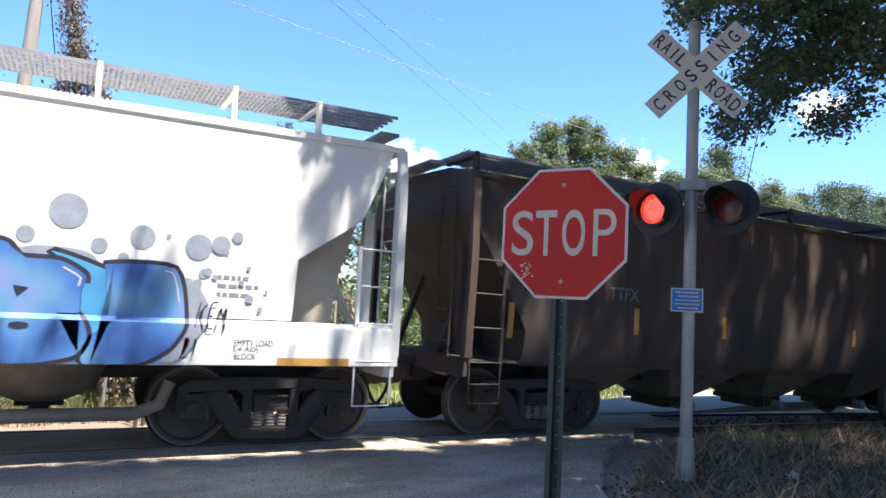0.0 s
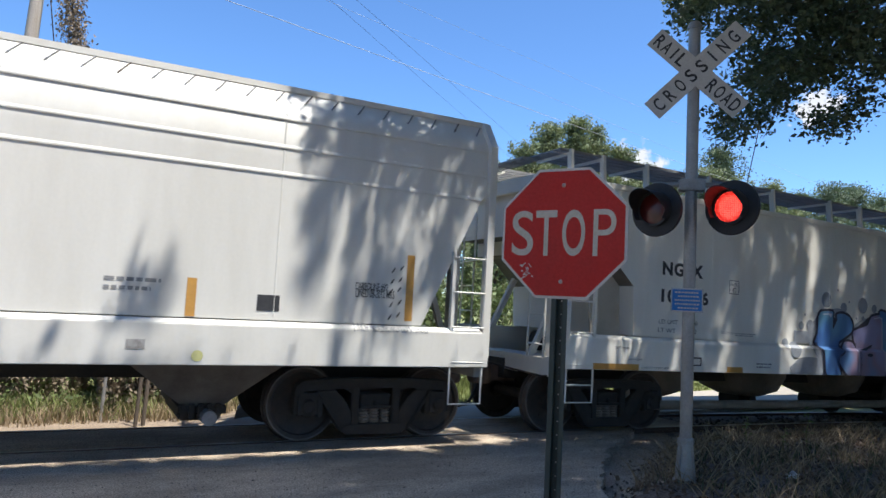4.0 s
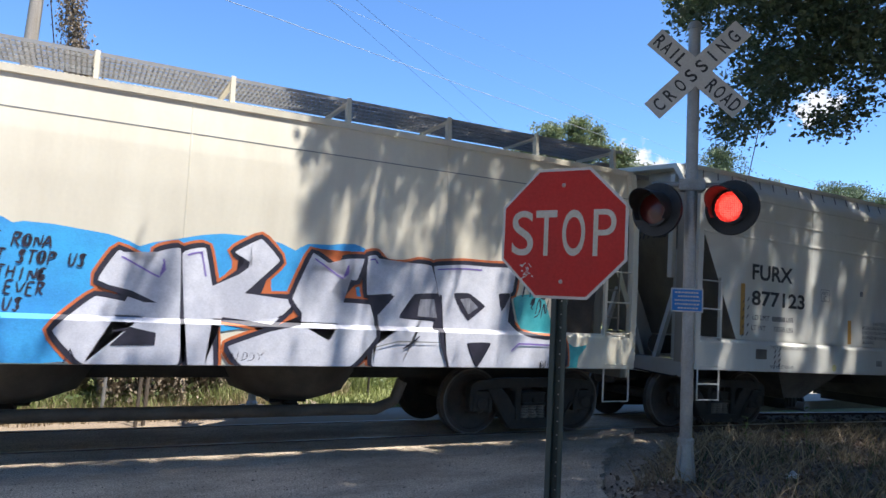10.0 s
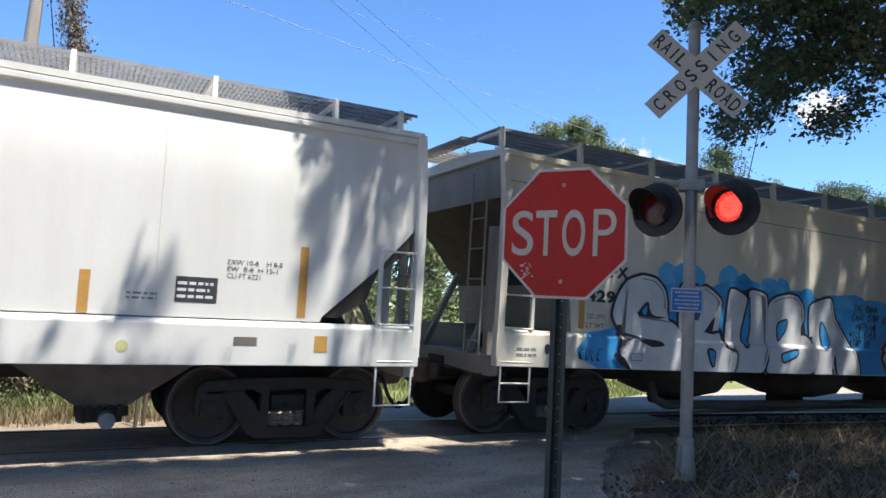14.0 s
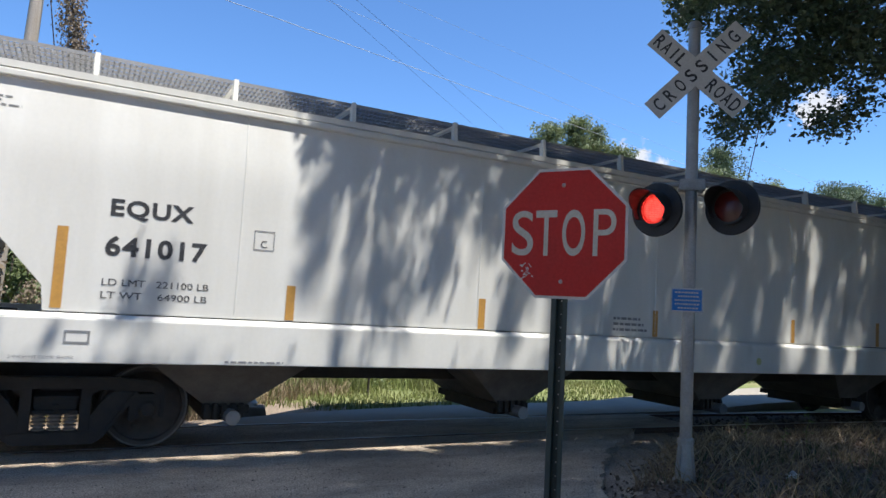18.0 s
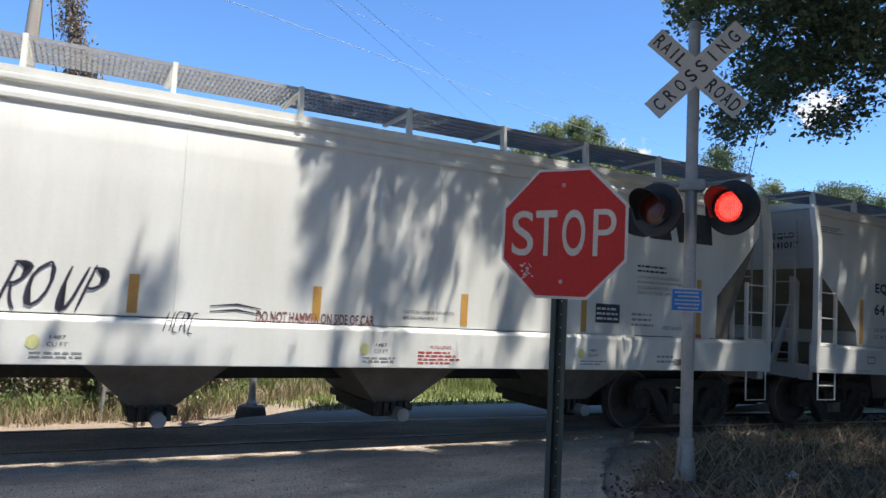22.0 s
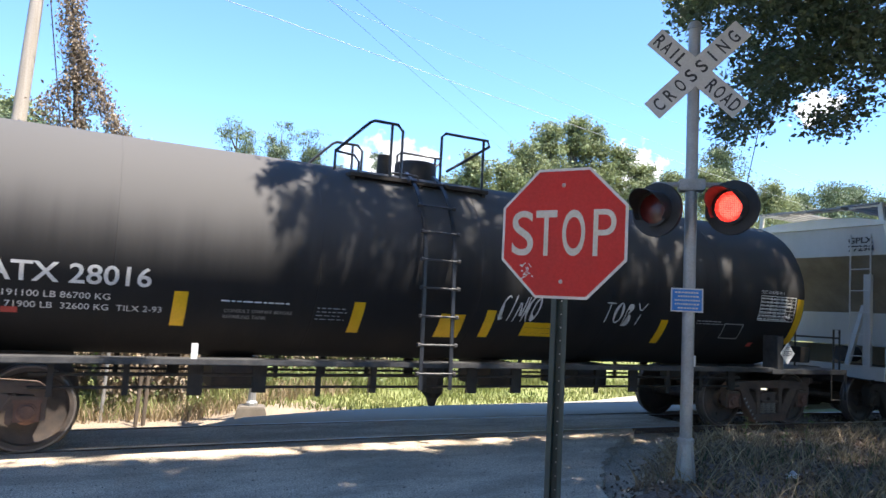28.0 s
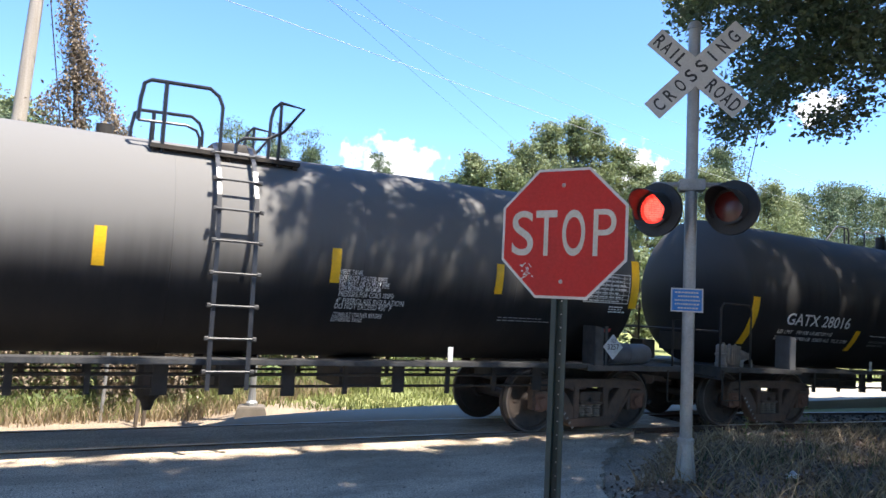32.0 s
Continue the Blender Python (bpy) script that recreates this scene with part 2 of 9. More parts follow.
def blended_spray(name, stops, scale, seed):
    """Spray paint that fades through several colours."""
    m = surface(name, stops[0], rough=0.4, scale=scale, bump=0.0)
    t, links = m.node_tree, m.node_tree.links
    at = t.nodes.new("ShaderNodeTexCoord")
    mp = t.nodes.new("ShaderNodeMapping")
    mp.inputs["Location"].default_value, mp.inputs["Scale"].default_value = (seed, seed * 2, seed), (1.0, 1.0, 0.8)
    n1 = t.nodes.new("ShaderNodeTexNoise")
    n1.inputs["Scale"].default_value, n1.inputs["Detail"].default_value = scale, 1.5
    ramp = t.nodes.new("ShaderNodeValToRGB")
    while len(ramp.color_ramp.elements) < len(stops):
        ramp.color_ramp.elements.new(0.5)
    for k, c in enumerate(stops):
        ramp.color_ramp.elements[k].position = 0.30 + 0.40 * k / (len(stops) - 1)
        ramp.color_ramp.elements[k].color = (*c, 1)
    links.new(at.outputs["Object"], mp.inputs[0])
    links.new(mp.outputs[0], n1.inputs["Vector"])
    links.new(n1.outputs["Fac"], ramp.inputs["Fac"])
    links.new(ramp.outputs["Color"], t.nodes["Principled BSDF"].inputs["Base Color"])
    return m


TAG_BLUE = blended_spray("blue_teal_spray_paint", [(0.04, 0.10, 0.29), (0.07, 0.18, 0.42), (0.12, 0.28, 0.43), (0.22, 0.27, 0.49)], 1.9, 3.0)
TAG_MAUVE = blended_spray("mauve_blue_spray_paint", [(0.07, 0.21, 0.44), (0.14, 0.23, 0.42), (0.31, 0.22, 0.30), (0.30, 0.29, 0.48)], 1.6, 7.0)
TAG_SEA = blended_spray("sea_blue_spray_paint", [(0.06, 0.20, 0.42), (0.08, 0.32, 0.50), (0.22, 0.36, 0.60)], 1.8, 5.0)
TAG_SKY = surface("sky_blue_spray_paint", (0.06, 0.40, 0.76), (0.05, 0.27, 0.62), 0.8, rough=0.5, scale=2)
TAG_CYAN = surface("light_cyan_spray_paint", (0.13, 0.50, 0.80), (0.07, 0.40, 0.76), 0.8, rough=0.5, scale=3)
TAG_TEAL = surface("teal_spray_paint", (0.03, 0.30, 0.34), (0.10, 0.45, 0.48), 0.8, rough=0.5, scale=3)
TAG_CHROME = surface("bright_silver_spray_paint", (0.80, 0.79, 0.77), (0.50, 0.49, 0.50), 0.75, rough=0.4, scale=0.9, spread=0.16)
TAG_NAVY = surface("navy_spray_paint", (0.03, 0.12, 0.42), (0.05, 0.16, 0.50), 0.6, rough=0.5, scale=5)
TAG_HATCH = surface("grey_hatched_spray_paint", (0.12, 0.12, 0.15), (0.32, 0.32, 0.36), 0.9, rough=0.5, scale=6.0, stretch=(3, 1, 0.5))
TAG_SILVER = surface("silver_spray_paint", (0.72, 0.71, 0.76), (0.46, 0.46, 0.52), 0.8, rough=0.4, scale=1.6, spread=0.12)
TAG_BLACK = surface("black_spray_paint", (0.02, 0.02, 0.03), (0.05, 0.04, 0.07), 0.5, rough=0.5, scale=5)
TAG_ORANGE = surface("orange_spray_paint", (0.62, 0.16, 0.05), rough=0.5, scale=5)
TAG_PURPLE = surface("violet_spray_paint", (0.25, 0.17, 0.50), rough=0.5, scale=5)
TAG_SPOT = surface("grey_spray_spots", (0.26, 0.28, 0.31), (0.38, 0.40, 0.43), 0.6, rough=0.5, scale=5)
TAG_WHITE = surface("off_white_spray_paint", (0.66, 0.65, 0.70), (0.50, 0.46, 0.58), 0.7, rough=0.5, scale=1.6, spread=0.12)
CASTING = surface("dusty_tan_grey_casting", (0.27, 0.24, 0.205), (0.16, 0.135, 0.115), 0.7, rough=0.7, scale=9)
GREY_POST = surface("worn_grey_bracket_paint", (0.15, 0.155, 0.165), (0.10, 0.095, 0.09), 0.6, rough=0.6, scale=6)
SPRING_STEEL = surface("dusty_coil_spring_steel", (0.27, 0.225, 0.18), (0.16, 0.12, 0.09), 0.6, rough=0.7, scale=8)


# ---- the train: running gear shared by all cars
WHEEL_R = 0.4575


def running_gear():
    """Meshes of a three-piece freight truck."""
    axis = Matrix.Rotation(radians(90), 4, "X")
    g = Geo()
    g.pipe([(0, -0.98, 0), (0, 0.98, 0)], 0.08, 12)
    face = [(0.09, 0.66), (0.12, 0.66), (0.14, 0.70), (0.38, 0.71), (0.40, 0.68), (0.485, 0.68), (0.487, 0.705), (0.4595, 0.73),
            (0.4555, 0.815), (0.448, 0.822), (0.432, 0.8215), (0.39, 0.82), (0.375, 0.785), (0.25, 0.748), (0.16, 0.765), (0.13, 0.83), (0.09, 0.83)]
    g.lathe([(r, h) for r, h in face], axis, 40)
    g.lathe([(r, -h) for r, h in face], axis, 40)
    for k in range(3):
        a = radians(120 * k + 20)
        for s in (-1, 1):
            g.obox(pose(0.27 * math.sin(a), s * 0.756, 0.27 * math.cos(a), 0, math.degrees(a), 0), 0.035, 0.02, 0.06)
    wheelset = g.mesh("wheelset", WHEEL_STEEL, smooth=True)
    wheelset.materials.append(RIM_STEEL)
    for p in wheelset.polygons:
        if math.hypot(p.center.x, p.center.z) > 0.436 and abs(p.center.y) > 0.72:
            p.material_index = 1

    def frame_mesh(material):
        g = Geo()
        top = [(-1.07, 0.56), (-1.05, 0.70), (-0.97, 0.765), (-0.50, 0.80), (0.50, 0.80), (0.97, 0.765), (1.05, 0.70), (1.07, 0.56), (0.98, 0.56),
               (0.94, 0.64), (0.72, 0.655), (0.30, 0.675), (-0.30, 0.675), (-0.72, 0.655), (-0.94, 0.64), (-0.98, 0.56)]
        g.prism(top, -0.085, 0.075)
        g.prism([(-0.46, 0.16), (-0.37, 0.10), (0.37, 0.10), (0.46, 0.16), (0.40, 0.235), (-0.40, 0.235)], -0.085, 0.07)
        for s in (-1, 1):
            g.prism([(s * 0.78, 0.66), (s * 0.55, 0.66), (s * 0.44, 0.56), (s * 0.315, 0.37), (s * 0.315, 0.225), (s * 0.44, 0.14)], -0.075, 0.06)
            g.prism([(s * 0.80, 0.645), (s * 0.735, 0.645), (s * 0.41, 0.145), (s * 0.46, 0.155)], -0.10, 0.06)
            g.prism([(s * 0.225, 0.22), (s * 0.33, 0.22), (s * 0.33, 0.69), (s * 0.225, 0.69)], -0.08, 0.065)
            g.prism([(s * 0.315, 0.60), (s * 0.315, 0.68), (s * 0.44, 0.68)], -0.07, 0.06)
            g.prism([(s * 0.70, 0.33), (s * 0.765, 0.33), (s * 0.775, 0.66), (s * 0.70, 0.66)], -0.075, 0.06)
            g.prism([(s * 1.015, 0.36), (s * 1.06, 0.36), (s * 1.06, 0.60), (s * 1.015, 0.60)], -0.075, 0.06)
            g.prism([(s * 0.765, 0.575), (s * 1.015, 0.575), (s * 1.015, 0.625), (s * 0.765, 0.625)], -0.10, 0.06)
            g.prism([(s * 0.80, 0.70), (s * 0.97, 0.69), (s * 0.97, 0.72), (s * 0.80, 0.735)], -0.10, -0.06)
        return g.mesh("side_frame", material, bevel=0.012)

    g = Geo()
    for x in (-0.145, 0.0, 0.145):
        coil = [(0.0, 0.235)]
        for k in range(5):
            z = 0.24 + 0.15 * k / 4
            coil += [(0.045, z), (0.068, z + 0.008), (0.068, z + 0.02), (0.045, z + 0.028)]
        g.lathe(coil + [(0.0, 0.42)], Matrix.Translation((x, -0.01, 0)), 14)
    springs = g.mesh("spring_nest", SPRING_STEEL, smooth=True)
    g = Geo()
    g.box(-0.21, 0.21, -1.09, 1.09, 0.42, 0.46)
    g.box(-0.20, 0.20, -1.05, 1.05, 0.46, 0.58)
    g.box(-0.03, 0.03, -1.10, 1.10, 0.46, 0.52)
    g.box(-0.21, 0.21, -1.08, 1.08, 0.575, 0.60)
    g.box(-0.17, 0.17, -0.75, 0.75, 0.40, 0.70)
    g.lathe([(0.0, 0.70), (0.19, 0.70), (0.19, 0.76), (0.0, 0.76)], n=16)
    bolster = g
    g = Geo()
    for s in (-1, 1):
        g.beam((s * 0.40, -0.86, 0.30), (s * 0.40, 0.86, 0.30), 0.06, 0.12)
        for y in (-0.75, 0.75):
            g.prism([(s * 0.40, 0.22), (s * 0.44, 0.22), (s * 0.475, 0.46), (s * 0.42, 0.5)], y - 0.045, y + 0.045)
    brake = g.mesh("brake_beam", STEEL_DARK)

    def cap_mesh(material):
        g = Geo()
        g.box(-0.12, 0.12, -0.055, 0.05, -0.10, 0.14)
        g.box(-0.135, 0.135, -0.07, 0.05, 0.095, 0.13)
        g.lathe([(0.0, -0.06), (0.13, -0.06), (0.135, 0.02), (0.10, 0.055), (0.075, 0.065), (0.07, 0.085), (0.0, 0.085)], axis, 16)
        for k in range(3):
            a = radians(120 * k + 90)
            g.lathe([(0.0, 0.09), (0.018, 0.09), (0.018, 0.06)], axis @ Matrix.Translation((0.045 * math.cos(a), 0.045 * math.sin(a), 0)), 6)
        return g.mesh("bearing_cap", material, smooth=True)
    return wheelset, frame_mesh, springs, bolster, brake, cap_mesh


WHEELSET, frame_mesh, SPRINGS, BOLSTER, BRAKE, cap_mesh = running_gear()
FRAMES = {"dark": frame_mesh(STEEL_DARK), "rust": frame_mesh(STEEL_RUST)}
CAPS = {"dark": cap_mesh(STEEL_DARK), "rust": cap_mesh(CAP_RUST)}
BOLSTERS = {k: BOLSTER.mesh("truck", m, bevel=0.01) for k, m in (("dark", STEEL_DARK), ("rust", STEEL_RUST))}
SPINNING = []      # wheelsets, which turn as the train rolls


def truck(car, x, look_of="dark"):
    base = part("truck", BOLSTERS[look_of], None, car, "three-piece freight truck, grimy cast steel", at=pose(x, 0, 0))
    for s in (-1, 1):
        part("side_frame", FRAMES[look_of], None, base, at=pose(0, s * 1.0, 0))
        part("spring_nest", SPRINGS, None, base, at=pose(0, s * 1.0, 0))
        for dx in (-0.889, 0.889):
            part("bearing_cap", CAPS[look_of], None, base, at=pose(dx, s * 1.02, WHEEL_R, 0, 0, 0 if s < 0 else 180))
    if look_of == "rust":
        g = Geo()
        for k in range(7):
            f = k / 6
            g.obox(pose(-0.66 + 0.30 * f, -1.106, 0.50 - 0.40 * f, 0, 56, 0), 0.028, 0.006, 0.042)
        tagged(part("lettering", g, GREY_CHALK, base), kind="stuff")
    part("brake_beam", BRAKE, None, base)
    for dx in (-0.889, 0.889):
        SPINNING.append(part("wheelset", WHEELSET, None, base, "pair of worn steel wheels on an axle", at=pose(dx, 0, WHEEL_R)))


def coupler(car, x, s, material=None):
    g = Geo()
    g.box(x - 0.30 * s, x + 0.18 * s, -0.10, 0.10, 0.66, 0.90) if s > 0 else g.box(x + 0.18 * s, x - 0.30 * s, -0.10, 0.10, 0.66, 0.90)
    g.lathe([(0.0, 0.62), (0.17, 0.62), (0.19, 0.68), (0.19, 0.92), (0.15, 0.97), (0.0, 0.97)], Matrix.Translation((x + 0.30 * s, 0, 0)), 14)
    g.box(min(x + 0.30 * s, x + 0.52 * s), max(x + 0.30 * s, x + 0.52 * s), 0.03 if s > 0 else -0.19, 0.19 if s > 0 else -0.03, 0.64, 0.93)
    part("coupler", g, material or STEEL_RUST, car, "rusty knuckle coupler", bevel=0.015)
    g = Geo()
    pts = [(x + 0.02 * s, -0.34 * s, 0.78)]
    for k in range(9):
        a = k / 8
        pts.append((x + s * (0.10 + 0.48 * a), -0.34 * s + 0.34 * s * a, 0.70 - 0.42 * math.sin(math.pi * min(1, a * 0.62)) ** 0.8))
    g.pipe(pts, 0.027, 8)
    part("air_hose", g, RUBBER, car, smooth=True)
    g = Geo()
    g.pipe([(x - 0.05 * s, -1.35, 0.88), (x + 0.05 * s, -1.30, 0.86), (x + 0.08 * s, -0.4, 0.90), (x + 0.25 * s, -0.1, 0.95)], 0.014, 6)
    part("uncoupling_lever", g, STEEL_DARK, car)


def ladder(car, x0, x1, y, zs, z0, z1, material, name="ladder", label=""):
    g = Geo()
    for x in (x0, x1):
        g.box(x - 0.022, x + 0.022, y - 0.025, y + 0.025, z0, z1)
    holder = part(name, g, material, car, label)
    for z in zs:
        r = Geo()
        r.pipe([(x0, y - 0.03, z), (x1, y - 0.03, z)], 0.012, 6)
        part("rung", r, material, holder)
    return holder


def stirrup(car, x0, x1, y, z0, z1, material, mid=None):
    g = Geo()
    g.pipe([(x0, y, z1), (x0, y, z0), (x1, y, z0), (x1, y, z1)], 0.014, 6)
    if mid:
        g.pipe([(x0, y, mid), (x1, y, mid)], 0.013, 6)
    part("stirrup_step", g, material, car)


# hand-sprayed letters as brush strokes on a ten by ten grid
SCRAWL = dict(A="00 25 49 65 80|13 74", R="10 15 19|09 59 78 45 15|35 52 80", O="49 07 03 30 72 77 49", U="19 13 30 61 79", P="10 19|09 59 77 45 15", D="10 19 58 75 51 00",
              E="79 19 15 10 70|15 55", S="78 39 17 45 62 40 01", T="09 89|49 45 40", H="19 10|79 70|15 75", B="10 19 59 67 25 64 60 00", Y="09 45 89|45 30", W="09 20 47 60 89",
              K="19 10|79 15 80", M="00 19 44 79 80", I="49 45 40", L="19 10 70", N="10 19 70 79", V="09 40 89", G="78 49 06 20 71 74 44", C="78 49 06 20 71", F="10 19 79|15 65",
              **{"2": "18 49 77 30 00 80", "1": "27 49 40"}, X="09 80|89 00", J="69 62 40 12")


def scrawl(car, words, box, ink, side, lift, lean, brush=0.11):
    x0, z0, x1, z1 = box
    cell, h = (x1 - x0) / len(words), z1 - z0
    rng = random.Random(len(words) * 7 + ord(words[0]))
    for k, ch in enumerate(words.upper()):
        for line in SCRAWL.get(ch, "").split("|"):
            pts = [(int(c[0]) / 9.0, int(c[1]) / 9.0) for c in line.split()]
            if len(pts) < 2:
                continue
            soft = [pts[0]]
            for p, q in zip(pts, pts[1:]):
                soft += [(p[0] * 0.75 + q[0] * 0.25, p[1] * 0.75 + q[1] * 0.25), (p[0] * 0.25 + q[0] * 0.75, p[1] * 0.25 + q[1] * 0.75)]
            soft.append(pts[-1])
            dx, dz = rng.uniform(-0.06, 0.06) * cell, rng.uniform(-0.06, 0.06) * h
            run = [(x0 + cell * (k + 0.98 * u) + dx + lean * h * v, z0 + h * v + dz) for u, v in soft]
            mid = len(run) // 2
            for j, bit in enumerate([run] if len(pts) < 4 else [run[:mid + 2], run[mid - 1:]]):
                stroke(car, bit, side, ink, lift + 0.0012 * (k % 3) + 0.0006 * j, brush * h, "spray_paint_tag")


def stencil(car, words, box, material, side, bold=0.0, lift=0.004, name="lettering", spacing=1.0, lean=0.0):
    if name == "spray_paint_tag":
        return scrawl(car, words, box, material, side, lift, lean, 0.06 if box[3] - box[1] > 0.2 else 0.075)
    y_at, levels = side
    if box[3] - box[1] > 0.14 and len(words.strip()) > 1:
        bm = fit_box(glyphs(words, bold, spacing), *box, lean=lean)
        for piece in islands(bm):
            part("letter" if name == "lettering" else name, from_bm(lay_on(piece, y_at, levels, lift), name, material), None, car)
        return None
    bm = lay_on(fit_box(glyphs(words, bold, spacing), *box, lean=lean), y_at, levels, lift)
    return tagged(part(name, from_bm(bm, name, material), None, car), kind="stuff" if len(words) > 1 else "")


def bars(car, box, rows, material, side, seed, fill=0.75, lift=0.004):
    """Lines of small writing that cannot be read."""
    rng = random.Random(seed)
    x0, z0, x1, z1 = box
    y_at, _ = side
    g, step = Geo(), (z1 - z0) / rows
    for r in range(rows):
        z = z1 - step * (r + 0.8)
        x = x0
        end = x0 + (x1 - x0) * rng.uniform(0.7, 1.0)
        while x < end:
            w = rng.uniform(0.03, 0.11)
            g.box(x, min(x + w, end), y_at(z) - lift, y_at(z) - lift + 0.003, z, z + step * 0.6 * fill)
            x += w + 0.022
    tagged(part("lettering", g, material, car), kind="stuff")


def panel(car, box, material, side, name="marking", lift=0.004, label="", rim=None):
    y_at, levels = side
    x0, z0, x1, z1 = box
    if rim:
        for bx in ((x0, z0, x1, z0 + rim), (x0, z1 - rim, x1, z1), (x0, z0 + rim, x0 + rim, z1 - rim), (x1 - rim, z0 + rim, x1, z1 - rim)):
            panel(car, bx, material, side, name, lift)
        return
    bm = lay_on(flat_poly([(x0, z0), (x1, z0), (x1, z1), (x0, z1)]), y_at, levels, lift)
    part(name, from_bm(bm, name, material), None, car, label)


def blob(rng, x, z, rx, rz, n=26, rough=0.12):
    ph = [rng.uniform(0, 6.28) for _ in range(4)]
    return [(x + rx * math.cos(a) * (1 + rough * (math.sin(3 * a + ph[0]) + 0.7 * math.sin(5 * a + ph[1]) + 0.5 * math.sin(9 * a + ph[2]))),
             z + rz * math.sin(a) * (1 + rough * (math.sin(4 * a + ph[3]) + 0.6 * math.sin(7 * a + ph[1])))) for a in (2 * math.pi * k / n for k in range(n))]


def spray(car, pts, material, side, lift, name="spray_paint"):
    y_at, levels = side
    part(name, from_bm(lay_on(flat_poly(pts), y_at, levels, lift), name, material), None, car)


def rounded(pts, steps=5, soft=0.32):
    """A closed line through the points with every corner softened."""
    out, n = [], len(pts)
    for k in range(n):
        p0, p1, p2, p3 = (Vector(pts[(k + j) % n]) for j in (-1, 0, 1, 2))
        for j in range(steps):
            t = j / steps
            m1, m2 = (p2 - p0) * soft, (p3 - p1) * soft
            out.append(p1 * (2 * t ** 3 - 3 * t * t + 1) + m1 * (t ** 3 - 2 * t * t + t) + p2 * (3 * t * t - 2 * t ** 3) + m2 * (t ** 3 - t * t))
    return out


def swollen(line, d):
    """The same closed line moved outwards by d."""
    n = len(line)
    turn = sum(line[k].x * line[(k + 1) % n].y - line[(k + 1) % n].x * line[k].y for k in range(n))
    out = []
    for k in range(n):
        t = line[(k + 1) % n] - line[k - 1]
        t = t.normalized() if t.length > 1e-6 else Vector((1, 0))
        out.append(line[k] + Vector((t.y, -t.x)) * (d if turn > 0 else -d))
    return out


def piece(car, pts, side, fill, ink, lift, edge=0.045, low=1.008, shine=None, shine_ink=None, soft=0.32):
    """One spray-painted letter: dark outline, colour, a thin highlight along a stretch of its edge."""
    line = rounded(pts, 5, soft)
    flat = [(p.x, max(low, p.y)) for p in line]
    spray(car, [(p.x, max(low - 0.004, p.y)) for p in swollen(line, edge)], ink, side, lift, "spray_paint_outline")
    spray(car, flat, fill, side, lift + 0.004, "spray_paint_letter")
    if shine:
        a, b = shine
        inner, deeper = swollen(line, -0.040), swollen(line, -0.058)
        idx = [k % len(line) for k in range(int(a * 5), int(b * 5))]
        strip = [inner[k] for k in idx] + [deeper[k] for k in reversed(idx)]
        spray(car, [(p.x, max(low, p.y)) for p in strip], shine_ink or TAG_WHITE, side, lift + 0.007, "spray_paint_highlight")


def stroke(car, pts, side, ink, lift, width=0.05, name="spray_paint_line"):
    """A sprayed line, thinning towards its ends."""
    n = len(pts)
    line = [Vector(p) for p in pts]
    left, right = [], []
    for k, p in enumerate(line):
        t = (line[min(n - 1, k + 1)] - line[max(0, k - 1)]).normalized()
        w = width * (0.5 if k in (0, n - 1) else 1.0) / 2
        left.append((p.x - t.y * w, max(1.008, p.y + t.x * w)))
        right.append((p.x + t.y * w, max(1.008, p.y - t.x * w)))
    spray(car, left + right[::-1], ink, side, lift, name)


def end_letters(car, words, box, x):
    """Stencils on the end sheet that looks back along the train."""
    y0, z0, y1, z1 = box
    bm = fit_box(glyphs(words, 0.03), 0, z0, y1 - y0, z1)
    for v in bm.verts:
        v.co = Vector((x - 0.004, y1 - v.co.x, v.co.z))
    tagged(part("lettering", from_bm(bm, "lettering", INK), None, car), kind="stuff")


